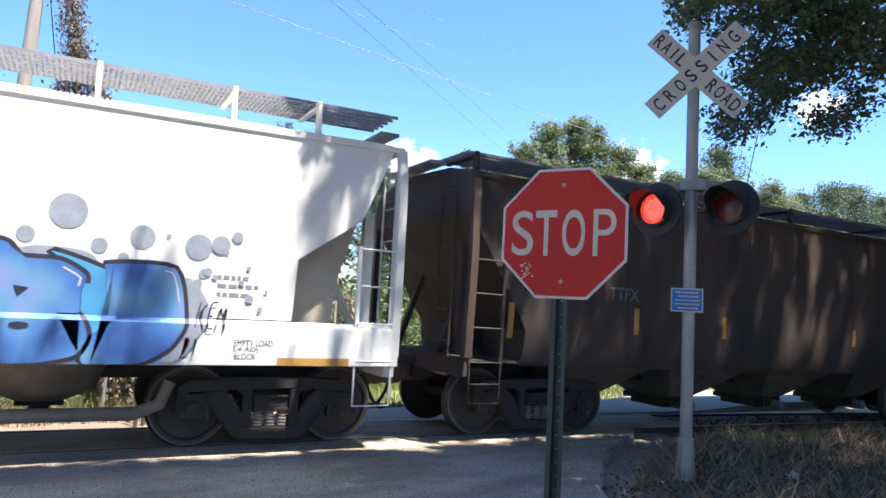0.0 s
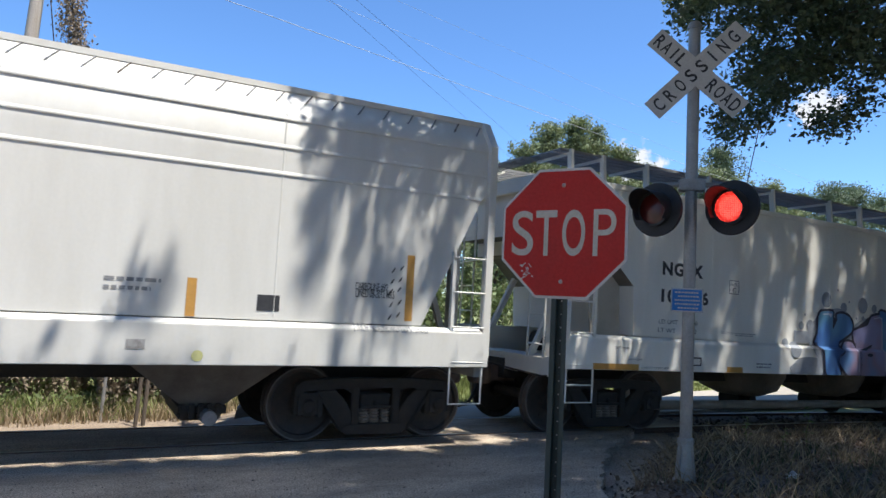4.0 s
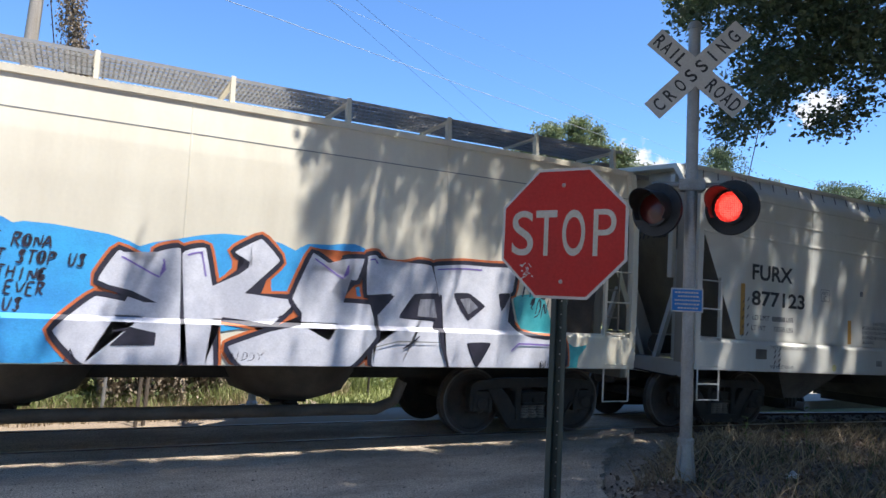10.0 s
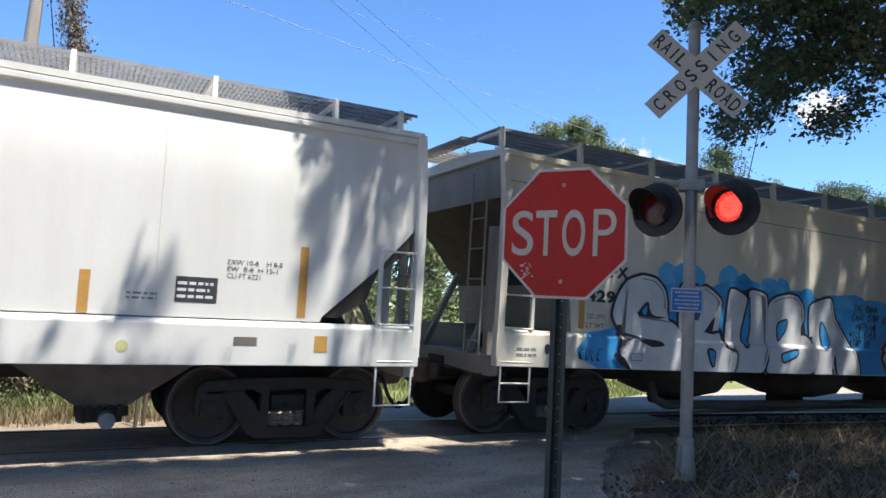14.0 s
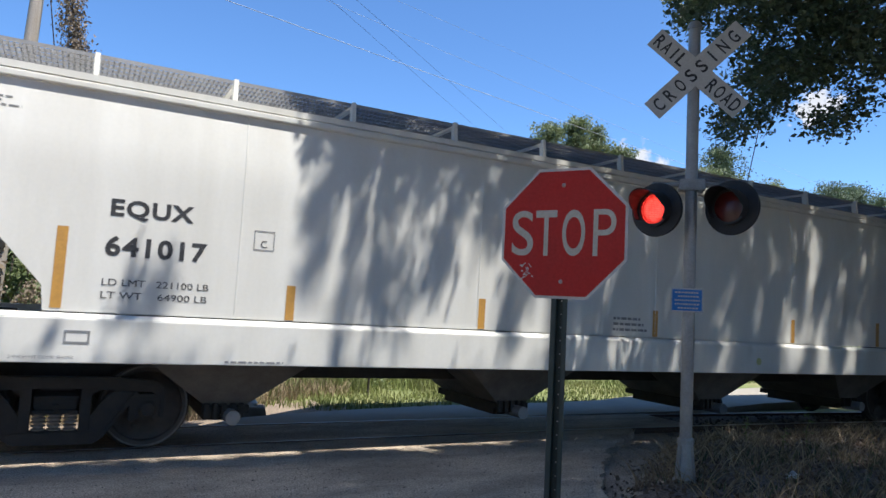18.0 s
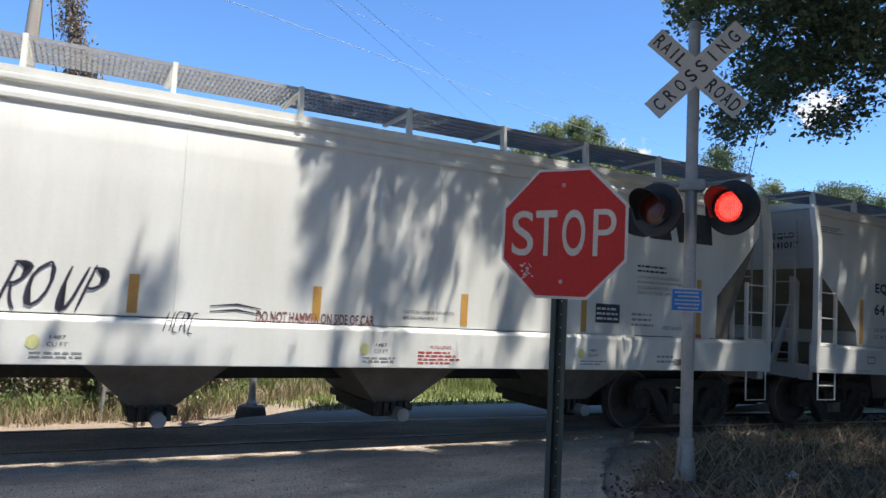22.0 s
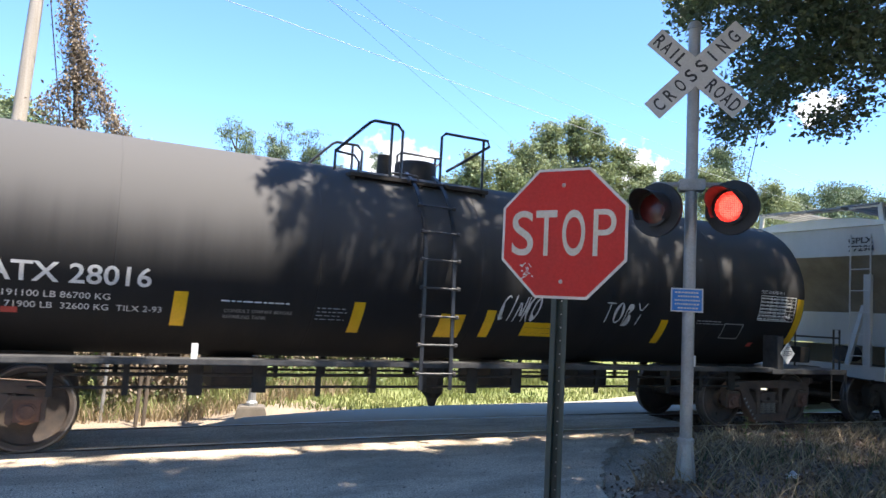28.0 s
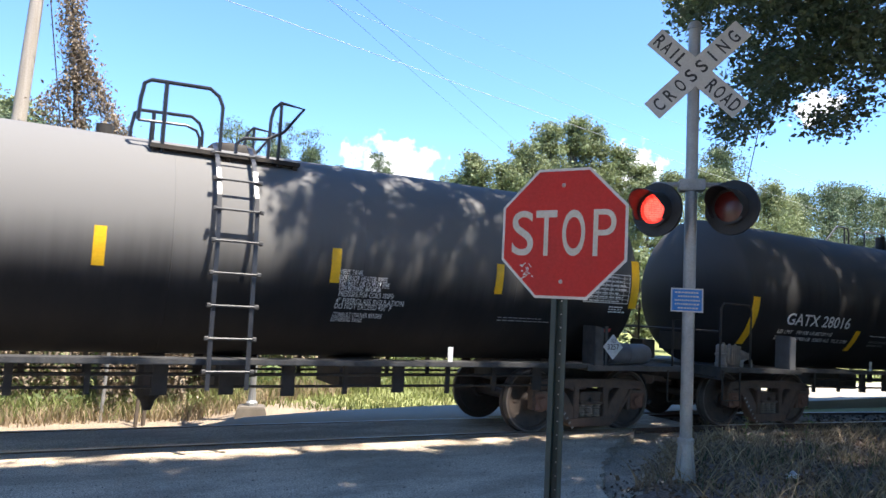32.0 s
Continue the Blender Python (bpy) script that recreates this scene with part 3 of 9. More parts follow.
# ---- covered hopper cars
def hopper(name, label, c, half, truck_x, paint, profile, front, rear, chutes, brackets, walk_z=4.15, chute_top=1.35, chute_low=0.33,
           round_tubs=False, roof_top=3.98, grooves=(), ridges=(), ladder_top=2.42, gear="dark", roof_ribs=False, tube_pipe=False, end_material=None, slope_material=None,
           platform_material=None, sills=True, chute_reach=0.85, end_ladders=(-1.05, 1.05), tub_material=None):
    """profile: (z, half width) from the sill up to the eaves. front, rear: (inset, z) of the side sheet's end, from the top down."""
    car = thing(name, label, "railcar", group="freight cars of the passing train")
    end_material = end_material or paint
    platform_material = platform_material or end_material

    def width(z):
        for (z0, w0), (z1, w1) in zip(profile, profile[1:]):
            if z <= z1:
                return w0 + (w1 - w0) * max(0.0, (z - z0)) / (z1 - z0)
        return profile[-1][1]

    def inset(line, z):
        for (d0, z0), (d1, z1) in zip(line, line[1:]):
            if z >= z1:
                return d0 + (d1 - d0) * (z0 - z) / max(z0 - z1, 1e-6) if z <= z0 else d0
        return line[-1][0]

    # body: sides that end along the slanted cut, slope sheets between them
    zs = sorted({round(z, 3) for z, _ in profile} | {round(z, 3) for _, z in front} | {round(z, 3) for _, z in rear})
    zs = [z for z in zs if profile[0][0] - 1e-6 <= z <= profile[-1][0] + 1e-6]
    g = Geo()
    rings = []
    for z in zs:
        w, f, r = width(z), half - inset(front, z), -half + inset(rear, z)
        rings.append([(r, -w, z), (f, -w, z), (f, w, z), (r, w, z)])
    slope, ends, last = {1: Geo(), 3: Geo()}, [], {}
    for level, (a, b) in enumerate(zip(rings, rings[1:])):
        for i in range(4):
            j = (i + 1) % 4
            leaning = abs(a[i][0] - b[i][0]) > 0.25 * (b[i][2] - a[i][2])
            to = g if i not in slope else slope[i]
            if i in slope and not leaning:
                if last.get(i, (-9, None))[0] != level - 1:
                    ends.append(Geo())
                    last[i] = (level, ends[-1])
                to = last[i][1]
                last[i] = (level, to)
            to.add([a[i], a[j], b[j], b[i]], [(0, 1, 2, 3)])
    g.add(rings[0], [(3, 2, 1, 0)])
    g.add(rings[-1], [(0, 1, 2, 3)])
    body = part("body", g, paint, car, smooth=True)
    for en in ends:
        part("end_sheet", en, platform_material, car, smooth=True)
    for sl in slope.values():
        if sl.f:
            part("slope_sheet", sl, slope_material or SLOPE_DIRT_SHADE, car, "dark sloping end sheet")
    # welded seams and grooves
    n = max(4, round(2 * half / 2.9))
    for k in range(1, n):
        x = -half + 2 * half * k / n
        lo = 1.55
        g = Geo()
        pts = [(z, width(z)) for z in (lo, *[z for z in zs if z > lo])]
        for (z0, w0), (z1, w1) in zip(pts, pts[1:]):
            g.add([(x - 0.012, -w0, z0), (x + 0.012, -w0, z0), (x, -w0 - 0.006, z0), (x - 0.012, -w1, z1), (x + 0.012, -w1, z1), (x, -w1 - 0.006, z1)],
                  [(0, 2, 5, 3), (2, 1, 4, 5)])
        part("weld_seam", g, paint, body)
    for z in grooves:
        g = Geo()
        w = width(z)
        g.long_prism([(-w - 0.002, z - 0.016), (-w - 0.011, z - 0.012), (-w - 0.011, z + 0.006), (-w - 0.002, z + 0.03)], -half + inset(rear, z) + 0.02, half - inset(front, z) - 0.02)
        part("side_rib", g, paint, body)
    for z, proud in ridges:
        for s in (-1, 1):
            g = Geo()
            w = width(z)
            g.long_prism([(s * (w - 0.02), z - 0.05), (s * (w + proud), z - 0.03), (s * (w + proud), z + 0.03), (s * (w - 0.02), z + 0.06)], -half + 0.04, half - 0.04)
            part("roof_rail", g, paint, body, bevel=0.008)
    # roof
    ze, we = profile[-1]
    g = Geo()
    arc = [(we + 0.03, ze - 0.02), (we + 0.03, ze + 0.05), (we * 0.6, ze + 0.05 + (roof_top - ze - 0.05) * 0.75), (0, roof_top)]
    poly = [(-y, z) for y, z in arc] + [(y, z) for y, z in reversed(arc[:-1])]
    g.long_prism(poly, -half + 0.02, half - 0.02)
    roof = part("roof", g, paint, car)
    if roof_ribs:
        r = Geo()
        for k in range(int((2 * half - 0.2) / 0.055)):
            x = -half + 0.1 + 0.055 * k
            for s in (-1, 1):
                r.beam((x, s * (we + 0.02), ze + 0.045), (x, s * 1.20, ze + 0.135), 0.034, 0.03)
        tagged(part("roof_corrugation", r, paint, roof, "closely ribbed roof edge"), kind="stuff")
    g = Geo()
    g.box(-half + 0.9, half - 0.9, -0.32, 0.32, roof_top - 0.05, roof_top + 0.13)
    part("hatch_cover", g, GRATING, car, "long trough hatch cover", bevel=0.02)
    # side sills
    for s in (-1, 1) if sills else ():
        g = Geo()
        g.long_prism([(s * 1.52, 1.0), (s * 1.665, 1.0), (s * 1.665, 1.435), (s * 1.605, 1.485), (s * 1.52, 1.485)], -half + 0.02, half - 0.02)
        part("side_sill", g, paint, car, bevel=0.008)
    g = Geo()
    g.box(-half - 0.02, half + 0.02, -0.24, 0.24, 0.72, 1.02)
    part("centre_sill", g, STEEL_DARK, car)
    # ends
    for s in (-1, 1):
        xe = s * half
        g = Geo()
        g.box(min(xe, xe - 0.14 * s), max(xe, xe - 0.14 * s), -1.52, 1.52, 0.86, 1.12)
        g.box(min(xe, xe - 1.0 * s), max(xe, xe - 1.0 * s), -1.5, 1.5, 1.04, 1.08)
        part("end_sill", g, platform_material, car, bevel=0.008)
        for y in (-1.60, 1.60):
            g = Geo()
            top = ze + 0.02
            w_top = we + 0.03
            sy = -1 if y < 0 else 1
            pts = [(1.12, 1.61)] + [(z, width(z) + 0.03) for z in zs if z > 1.6]
            g.pipe([(xe - 0.06 * s, sy * w, z) for z, w in pts], 0.072, 4)
            part("corner_post", g, end_material, car)
        # slope sheet braces
        line = front if s > 0 else rear
        low = line[-1][0]
        for y in (-0.72, 0.72):
            g = Geo()
            g.beam((xe - 0.12 * s, y, 1.10), (xe - s * min(low * 0.55, 1.0), y, 2.3), 0.08, 0.08)
            part("end_brace", g, platform_material, car)
        g = Geo()
        g.box(min(xe - 0.20 * s, xe - 0.32 * s), max(xe - 0.20 * s, xe - 0.32 * s), -1.1, -0.98, 1.1, 2.9)
        part("end_upright", g, platform_material, car)
        # ladders and steps
        a, b = (xe - 0.10 * s, xe - 0.56 * s)
        ladder(car, min(a, b), max(a, b), -1.63, [1.06 + 0.44 * k for k in range(int((ladder_top - 1.0) / 0.44) + 1)], 1.02, ladder_top, end_material)
        stirrup(car, min(a, b), max(a, b), -1.64, 0.54, 1.02, end_material, mid=0.78 if s < 0 else None)
        for y in end_ladders:
            g = Geo()
            for dy in (-0.2, 0.2):
                g.pipe([(xe + 0.02 * s, y + dy, 1.1), (xe + 0.02 * s, y + dy, ze - 0.2)], 0.016, 6)
            hold = part("end_ladder", g, platform_material, car)
            for k in range(6):
                r = Geo()
                z = 1.3 + 0.42 * k
                r.pipe([(xe + 0.03 * s, y - 0.2, z), (xe + 0.03 * s, y + 0.2, z)], 0.012, 6)
                part("rung", r, platform_material, hold)
        coupler(car, xe, s)
        truck(car, s * truck_x, gear)
    # brake gear on one end platform
    g = Geo()
    g.pipe([(-half + 0.45, -0.35, 1.32), (-half + 0.95, -0.35, 1.32)], 0.16, 14)
    part("brake_cylinder", g, STEEL_DARK, car, smooth=True)
    g = Geo()
    g.pipe([(half - 0.9, 0.3, 1.35), (half - 0.35, 0.3, 1.35)], 0.19, 14)
    part("air_reservoir", g, STEEL_DARK, car, smooth=True)
    # discharge chutes
    for x, hw in chutes:
        g = Geo()
        if round_tubs:
            tub = [(0.0, 0.45), (0.35, 0.47), (0.62, 0.60), (0.74, 0.85), (0.76, 1.2)]
            g.lathe([(r * hw / 0.76, z) for r, z in tub], n=20)
            g.v = [(vx + x, vy * 1.35, vz) for vx, vy, vz in g.v]
            ch = part("discharge_tub", g, tub_material or TUB_DIRT, car, "grimy rounded discharge tub", smooth=True)
            r = Geo()
            r.pipe([(x, -0.35, 0.36), (x, 0.35, 0.36)], 0.11, 12)
            r.box(x - 0.25, x + 0.25, -0.22, 0.22, 0.40, 0.50)
            part("outlet", r, STEEL_DARK, ch)
            continue
        t, b = hw, 0.22
        p = [(x - t, -1.25, chute_top - 0.3), (x + t, -1.25, chute_top - 0.3), (x + t, 1.25, chute_top - 0.3), (x - t, 1.25, chute_top - 0.3),
             (x - b, -chute_reach, chute_low + 0.12), (x + b, -chute_reach, chute_low + 0.12), (x + b, chute_reach, chute_low + 0.12), (x - b, chute_reach, chute_low + 0.12)]
        g.add(p, [(3, 2, 1, 0), (4, 5, 6, 7), (0, 1, 5, 4), (1, 2, 6, 5), (2, 3, 7, 6), (3, 0, 4, 7)])
        ch = part("discharge_chute", g, SOOT, car, "grimy sloping discharge chute")
        r = Geo()
        r.box(x - b - 0.05, x + b + 0.05, -chute_reach - 0.05, chute_reach + 0.05, chute_low + 0.04, chute_low + 0.13)
        r.box(x - b, x + b, -chute_reach + 0.1, chute_reach - 0.1, chute_low - 0.05, chute_low + 0.04)
        for k in range(5):
            r.box(x - b - 0.03 + 0.10 * k, x - b + 0.02 + 0.10 * k, -chute_reach - 0.10, -chute_reach - 0.04, chute_low, chute_low + 0.16)
        part("outlet_gate", r, STEEL_DARK, ch)
        r = Geo()
        r.pipe([(x + 0.05, -chute_reach - 0.27, chute_low + 0.02), (x + 0.05, 0.15 - chute_reach, chute_low + 0.02)], 0.085, 14)
        part("outlet_cap", r, GRATING, ch, "pale round outlet cap", smooth=True)
    if tube_pipe:
        g = Geo()
        x0, x1 = chutes[0][0] - 1.3, chutes[-1][0] + 1.3
        g.pipe([(x0, -0.95, 0.75), (x0 + 0.1, -0.95, 0.50), (x0 + 0.35, -0.95, 0.40), (x1 - 0.35, -0.95, 0.40), (x1 - 0.1, -0.95, 0.50), (x1, -0.95, 0.75)], 0.075, 10)
        part("conveying_pipe", g, tub_material or TUB_DIRT, car, "dusty conveying pipe", smooth=True)
    # walkways over the roof
    if walk_z:
        for s in (-1, 1):
            g = Geo()
            y0, y1 = (-1.32, -0.50) if s < 0 else (0.50, 1.32)
            for k in range(6):
                y = y0 + (y1 - y0) * k / 5
                g.box(-half + 0.05, half - 0.05, y - 0.006, y + 0.006, walk_z - 0.04, walk_z)
            for k in range(int((2 * half - 0.1) / 0.055)):
                x = -half + 0.06 + 0.055 * k
                g.box(x - 0.009, x + 0.009, y0, y1, walk_z - 0.026, walk_z - 0.006)
            tagged(part("walkway", g, GRATING, car, "open steel grating walkway"), kind="stuff")
            for x in brackets:
                b = Geo()
                b.beam((x, s * 1.37, ze - 0.04), (x, s * 1.325, walk_z), 0.05, 0.09)
                b.box(x - 0.03, x + 0.03, min(s * 0.50, s * 1.32), max(s * 0.50, s * 1.32), walk_z - 0.075, walk_z - 0.042)
                part("walkway_bracket", b, end_material, car)
        for s in (-1, 1):
            g = Geo()
            x0, x1 = sorted((s * (half - 0.05), s * (half + 0.22)))
            for k in range(9):
                x = x0 + (x1 - x0) * k / 8
                g.box(x - 0.008, x + 0.008, -0.75, 0.75, walk_z - 0.11, walk_z - 0.08)
            for y in (-0.75, -0.4, 0.0, 0.4, 0.75):
                g.box(x0, x1, y - 0.012, y + 0.012, walk_z - 0.12, walk_z - 0.07)
            tagged(part("end_walkway", g, GRATING, car), kind="stuff")
    side_levels = [1.435, 1.485, 1.50] + [z for z, _ in profile]

    def y_at(z):
        if not sills:
            return -width(z)
        if z <= 1.435:
            return -1.665
        if z <= 1.485:
            return -1.665 + 0.06 * (z - 1.435) / 0.05
        return -1.605 if z <= 1.50 else -width(z)
    return car, (y_at, side_levels)


# Dirt plus the shade under the slopes, both put into the colour.
SLOPE_DIRT_SHADE = surface("dirty_shaded_slope_paint", (0.19, 0.172, 0.145), (0.10, 0.088, 0.07), 0.7, rough=0.8, scale=2.0, stretch=(1, 1, 0.5))
# Tan that puts the shade on a pale inner panel into its colour.
TAN_PANEL = surface("shaded_tan_end_paint", (0.52, 0.46, 0.36), (0.38, 0.33, 0.25), 0.6, rough=0.8, scale=2.0)
GUSSET_PALE = surface("grey_brown_end_plate", (0.17, 0.148, 0.118), (0.10, 0.085, 0.066), 0.7, rough=0.85, scale=3)
GUSSET = surface("dark_brown_end_plate", (0.060, 0.046, 0.036), (0.11, 0.085, 0.065), 0.7, rough=0.85, scale=3)
# Darker copy of the tub dirt, to imitate shade under the cream car.
TUB_DIRT_SHADED = surface("shaded_road_dirt_on_tubs", (0.13, 0.105, 0.08), (0.065, 0.052, 0.04), 0.8, rough=0.85, scale=2.2)
TUB_DIRT = surface("brown_road_dirt_on_pale_paint", (0.32, 0.26, 0.195), (0.15, 0.12, 0.09), 0.8, rough=0.85, scale=2.2, stretch=(1, 1, 0.5))
SOOT = surface("grimy_grey_chute_paint", (0.19, 0.165, 0.14), (0.08, 0.068, 0.056), 0.7, rough=0.8, scale=2.5)
CURVED = [(1.5, 1.60), (2.2, 1.605), (3.0, 1.60), (3.3, 1.585)]
CARS = []          # (car, place along the train)


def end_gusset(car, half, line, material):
    """Dark plate below the slanted end of the side sheet; line: (inset from the end, z)."""
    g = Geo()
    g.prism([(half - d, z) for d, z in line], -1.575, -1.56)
    part("end_gusset", g, material, car, "dark gusset plate", bevel=0.004)


def stripes(car, side, c, rows, material=TAPE, w=0.10):
    for u, z0, z1 in rows:
        panel(car, (u - c - w / 2, z0, u - c + w / 2, z1), material, side, "reflective_stripe", label="faded yellow reflective stripe")


def brown_hopper():
    c = 11.0
    cuts = [(0.0, 3.6), (0.02, 3.0), (0.95, 1.5), (0.95, 1.02)]
    car, side = hopper("covered_hopper_car", "dark rust-brown covered hopper car with sloping ends", c, 6.6, 5.0, BROWN_PAINT,
                       [(1.02, 1.50), (1.25, 1.58), (1.6, 1.62), (2.4, 1.63), (3.2, 1.60), (3.5, 1.55)], cuts, cuts, [(-3.9, 0.95), (-1.7, 0.95), (0.6, 0.95), (3.0, 0.95)], [-6.4, -3, 0, 3, 6.4],
                       walk_z=3.86, roof_top=3.72, end_material=BROWN_PAINT, slope_material=BROWN_PAINT, sills=False, chute_reach=0.5)
    stripes(car, side, c, [(5.1, 1.39, 1.86), (7.28, 1.52, 1.90), (9.1, 1.52, 1.86), (12.4, 1.5, 1.8)], w=0.09)
    stencil(car, "TTFX", (6.75 - c, 2.0, 7.3 - c, 2.18), INK_FAINT, side)
    return car, c


def white_hopper():
    c = -2.27
    cuts = [(0.12, 3.64), (0.12, 2.95), (0.46, 2.94), (0.47, 2.70), (0.78, 2.69), (1.28, 2.22), (1.31, 1.5)]
    fr = [(0.15, 3.64), (0.55, 2.72), (1.30, 2.20), (1.33, 1.5)]
    car, side = hopper("covered_hopper_car", "white covered hopper car with blue and purple spray-painted letters", c, 5.79, 4.43, WHITE_PAINT,
                       CURVED + [(3.64, 1.52)], fr, cuts, [(-2.75, 0.70), (-0.35, 0.70), (2.0, 0.70)],
                       [-5.55, -4.95, -4.1, -2.75, -1.2, 0.35, 1.25, 2.3, 3.7, 4.7], walk_z=4.14, roof_top=3.86, roof_ribs=True, round_tubs=True, tube_pipe=True)
    stencil(car, "NGSX", (-6.22 - c, 2.43, -5.37 - c, 2.64), INK, side, 0.046, spacing=1.15)
    stencil(car, "100016", (-6.23 - c, 2.02, -5.24 - c, 2.23), INK, side, 0.046, spacing=1.15)
    stencil(car, "LD LMT  232000", (-6.26 - c, 1.70, -5.46 - c, 1.765), INK, side)
    stencil(car, "LT WT    54000", (-6.27 - c, 1.57, -5.48 - c, 1.635), INK, side)
    panel(car, (-4.78 - c, 2.24, -4.56 - c, 2.46), INK, side, rim=0.010)
    stencil(car, "C", (-4.70 - c, 2.27, -4.64 - c, 2.345), INK, side, 0.01)
    stencil(car, "PLATE", (-4.745 - c, 2.375, -4.595 - c, 2.42), INK, side)
    bars(car, (-4.62 - c, 1.575, -4.05 - c, 1.635), 2, INK_FAINT, side, 9)
    stencil(car, "CAUTION:", (-4.95 - c, 1.60, -4.66 - c, 1.64), INK_FAINT, side)
    stencil(car, "LIFT HERE", (-7.12 - c, 1.305, -6.86 - c, 1.335), INK, side)
    stencil(car, "JACK HERE", (-6.88 - c, 1.135, -6.62 - c, 1.17), INK, side)
    stencil(car, "2 INCH HT COMP SHOES", (-6.64 - c, 1.03, -6.08 - c, 1.06), INK, side)
    bars(car, (-4.18 - c, 1.08, -3.72 - c, 1.18), 2, INK_FAINT, side, 3)
    panel(car, (-5.66 - c, 1.09, -5.42 - c, 1.22), INK, side, rim=0.02)
    for u0, u1 in ((-7.52, -6.68), (-4.86, -4.50), (2.04, 2.88)):
        panel(car, (u0 - c, 1.005, u1 - c, 1.09), TAPE, side, "reflective_stripe", label="orange-yellow reflective strip")
    stencil(car, "EMPTY LOAD", (3.83, 1.21, 4.25, 1.28), INK, side)
    stencil(car, "L4 ADJ", (3.83, 1.14, 4.09, 1.20), INK, side)
    stencil(car, "BLOCK", (3.84, 1.07, 4.07, 1.13), INK, side)
    bars(car, (1.35 - c, 1.72, 1.80 - c, 2.0), 3, INK_FAINT, side, 4)
    # spray-painted piece
    for k, (u, z, r) in enumerate(((-0.08, 2.30, 0.136), (0.40, 2.19, 0.09), (0.95, 2.26, 0.139), (1.29, 2.22, 0.077), (1.79, 2.25, 0.08), (2.14, 2.51, 0.175), (2.44, 2.19, 0.078),
                                   (2.84, 2.31, 0.123), (3.40, 2.25, 0.138), (0.96, 2.02, 0.046), (3.31, 1.84, 0.077), (3.47, 1.97, 0.052), (3.09, 2.34, 0.025), (0.55, 2.30, 0.02),
                                   (0.76, 2.02, 0.023), (0.23, 2.49, 0.022), (2.67, 2.08, 0.056), (-0.75, 1.82, 0.07), (-1.16, 1.51, 0.079), (-0.95, 1.41, 0.136), (-0.66, 2.01, 0.024), (-0.52, 1.84, 0.09), (3.63, 2.29, 0.100), (3.80, 2.39, 0.060), (3.51, 1.99, 0.045), (3.41, 1.86, 0.050), (3.59, 1.94, 0.030), (3.94, 2.06, 0.025), (3.70, 2.21, 0.020), (3.97, 1.72, 0.045), (4.15, 1.81, 0.020), (4.09, 1.61, 0.030), (3.87, 1.89, 0.030))):
        spray(car, [(u + r * math.cos(a), z + r * math.sin(a)) for a in (2 * math.pi * j / 24 for j in range(24))], TAG_SPOT, side, 0.004 + 0.0003 * k, "spray_paint_bubble")
    panel(car, (-0.94, 1.53, -0.52, 1.73), TAG_SPOT, side, "painted_over_patch", 0.0125)
    rng = random.Random(5)
    for k, (u, z, rx, rz) in enumerate(((-0.58, 1.10, 0.50, 0.20), (0.1, 1.62, 0.66, 0.54), (1.1, 1.5, 0.6, 0.52), (2.0, 1.6, 0.7, 0.56), (2.95, 1.5, 0.6, 0.5))):
        spray(car, [(px, max(1.008, pz)) for px, pz in blob(rng, u, z, rx, rz, 40, 0.04)], TAG_SPOT, side, 0.0135 + 0.0005 * k, "spray_paint_shadow")
    spray(car, [(1.7, 1.02), (3.1, 1.02), (3.15, 1.3), (2.7, 1.62), (1.7, 1.6)], TAG_SEA, side, 0.0165, "spray_paint_letter")
    piece(car, [(2.02, 2.10), (2.32, 2.02), (2.68, 1.85), (2.61, 1.45), (2.55, 1.31), (2.40, 1.29), (2.36, 1.44), (2.12, 1.58), (2.34, 1.76), (2.32, 1.90)], side, TAG_SEA, TAG_BLACK, 0.017)
    piece(car, [(2.51, 2.0), (3.18, 2.0), (3.31, 1.45), (3.17, 1.18), (2.89, 1.02), (2.38, 1.01), (2.40, 1.27), (2.61, 1.43), (2.68, 1.81)], side, TAG_BLUE, TAG_BLACK, 0.019, shine=(0.8, 2.0))
    piece(car, [(0.67, 1.79), (1.07, 1.91), (1.19, 2.07), (1.53, 2.08), (1.54, 1.42), (1.51, 1.01), (0.77, 1.01), (0.76, 1.46), (0.67, 1.62)], side, TAG_MAUVE, TAG_BLACK, 0.021, shine=(2.3, 5.0))
    piece(car, [(1.42, 2.17), (1.65, 2.15), (1.77, 2.02), (2.11, 2.01), (2.34, 1.88), (2.31, 1.72), (2.06, 1.57), (2.33, 1.46), (2.40, 1.27), (2.30, 1.09), (1.94, 1.01), (1.55, 1.01), (1.55, 1.76)], side, TAG_BLUE, TAG_BLACK, 0.023, shine=(3.2, 5.0))
    piece(car, [(0.33, 1.48), (0.41, 1.59), (0.63, 1.57), (0.77, 1.39), (0.75, 1.01), (0.41, 1.01), (0.14, 1.28)], side, TAG_MAUVE, TAG_BLACK, 0.025, shine=(2.5, 4.0))
    piece(car, [(-0.42, 1.55), (-0.33, 1.75), (-0.34, 1.95), (-0.27, 2.08), (0.05, 2.10), (0.035, 1.96), (0.05, 1.80), (0.13, 1.85), (0.205, 1.94), (0.16, 2.05), (0.33, 2.08), (0.52, 2.03), (0.62, 1.90), (0.56, 1.75),
                (0.18, 1.55), (0.30, 1.42), (0.08, 1.28), (0.21, 1.01), (-0.17, 1.01), (-0.24, 1.42)], side, TAG_BLUE, TAG_BLACK, 0.029, shine=(3.3, 5.0))
    spray(car, [(0.77, 1.46), (0.97, 1.49), (1.21, 1.57), (1.17, 1.51), (0.97, 1.45)], TAG_BLACK, side, 0.030, "spray_paint_line")
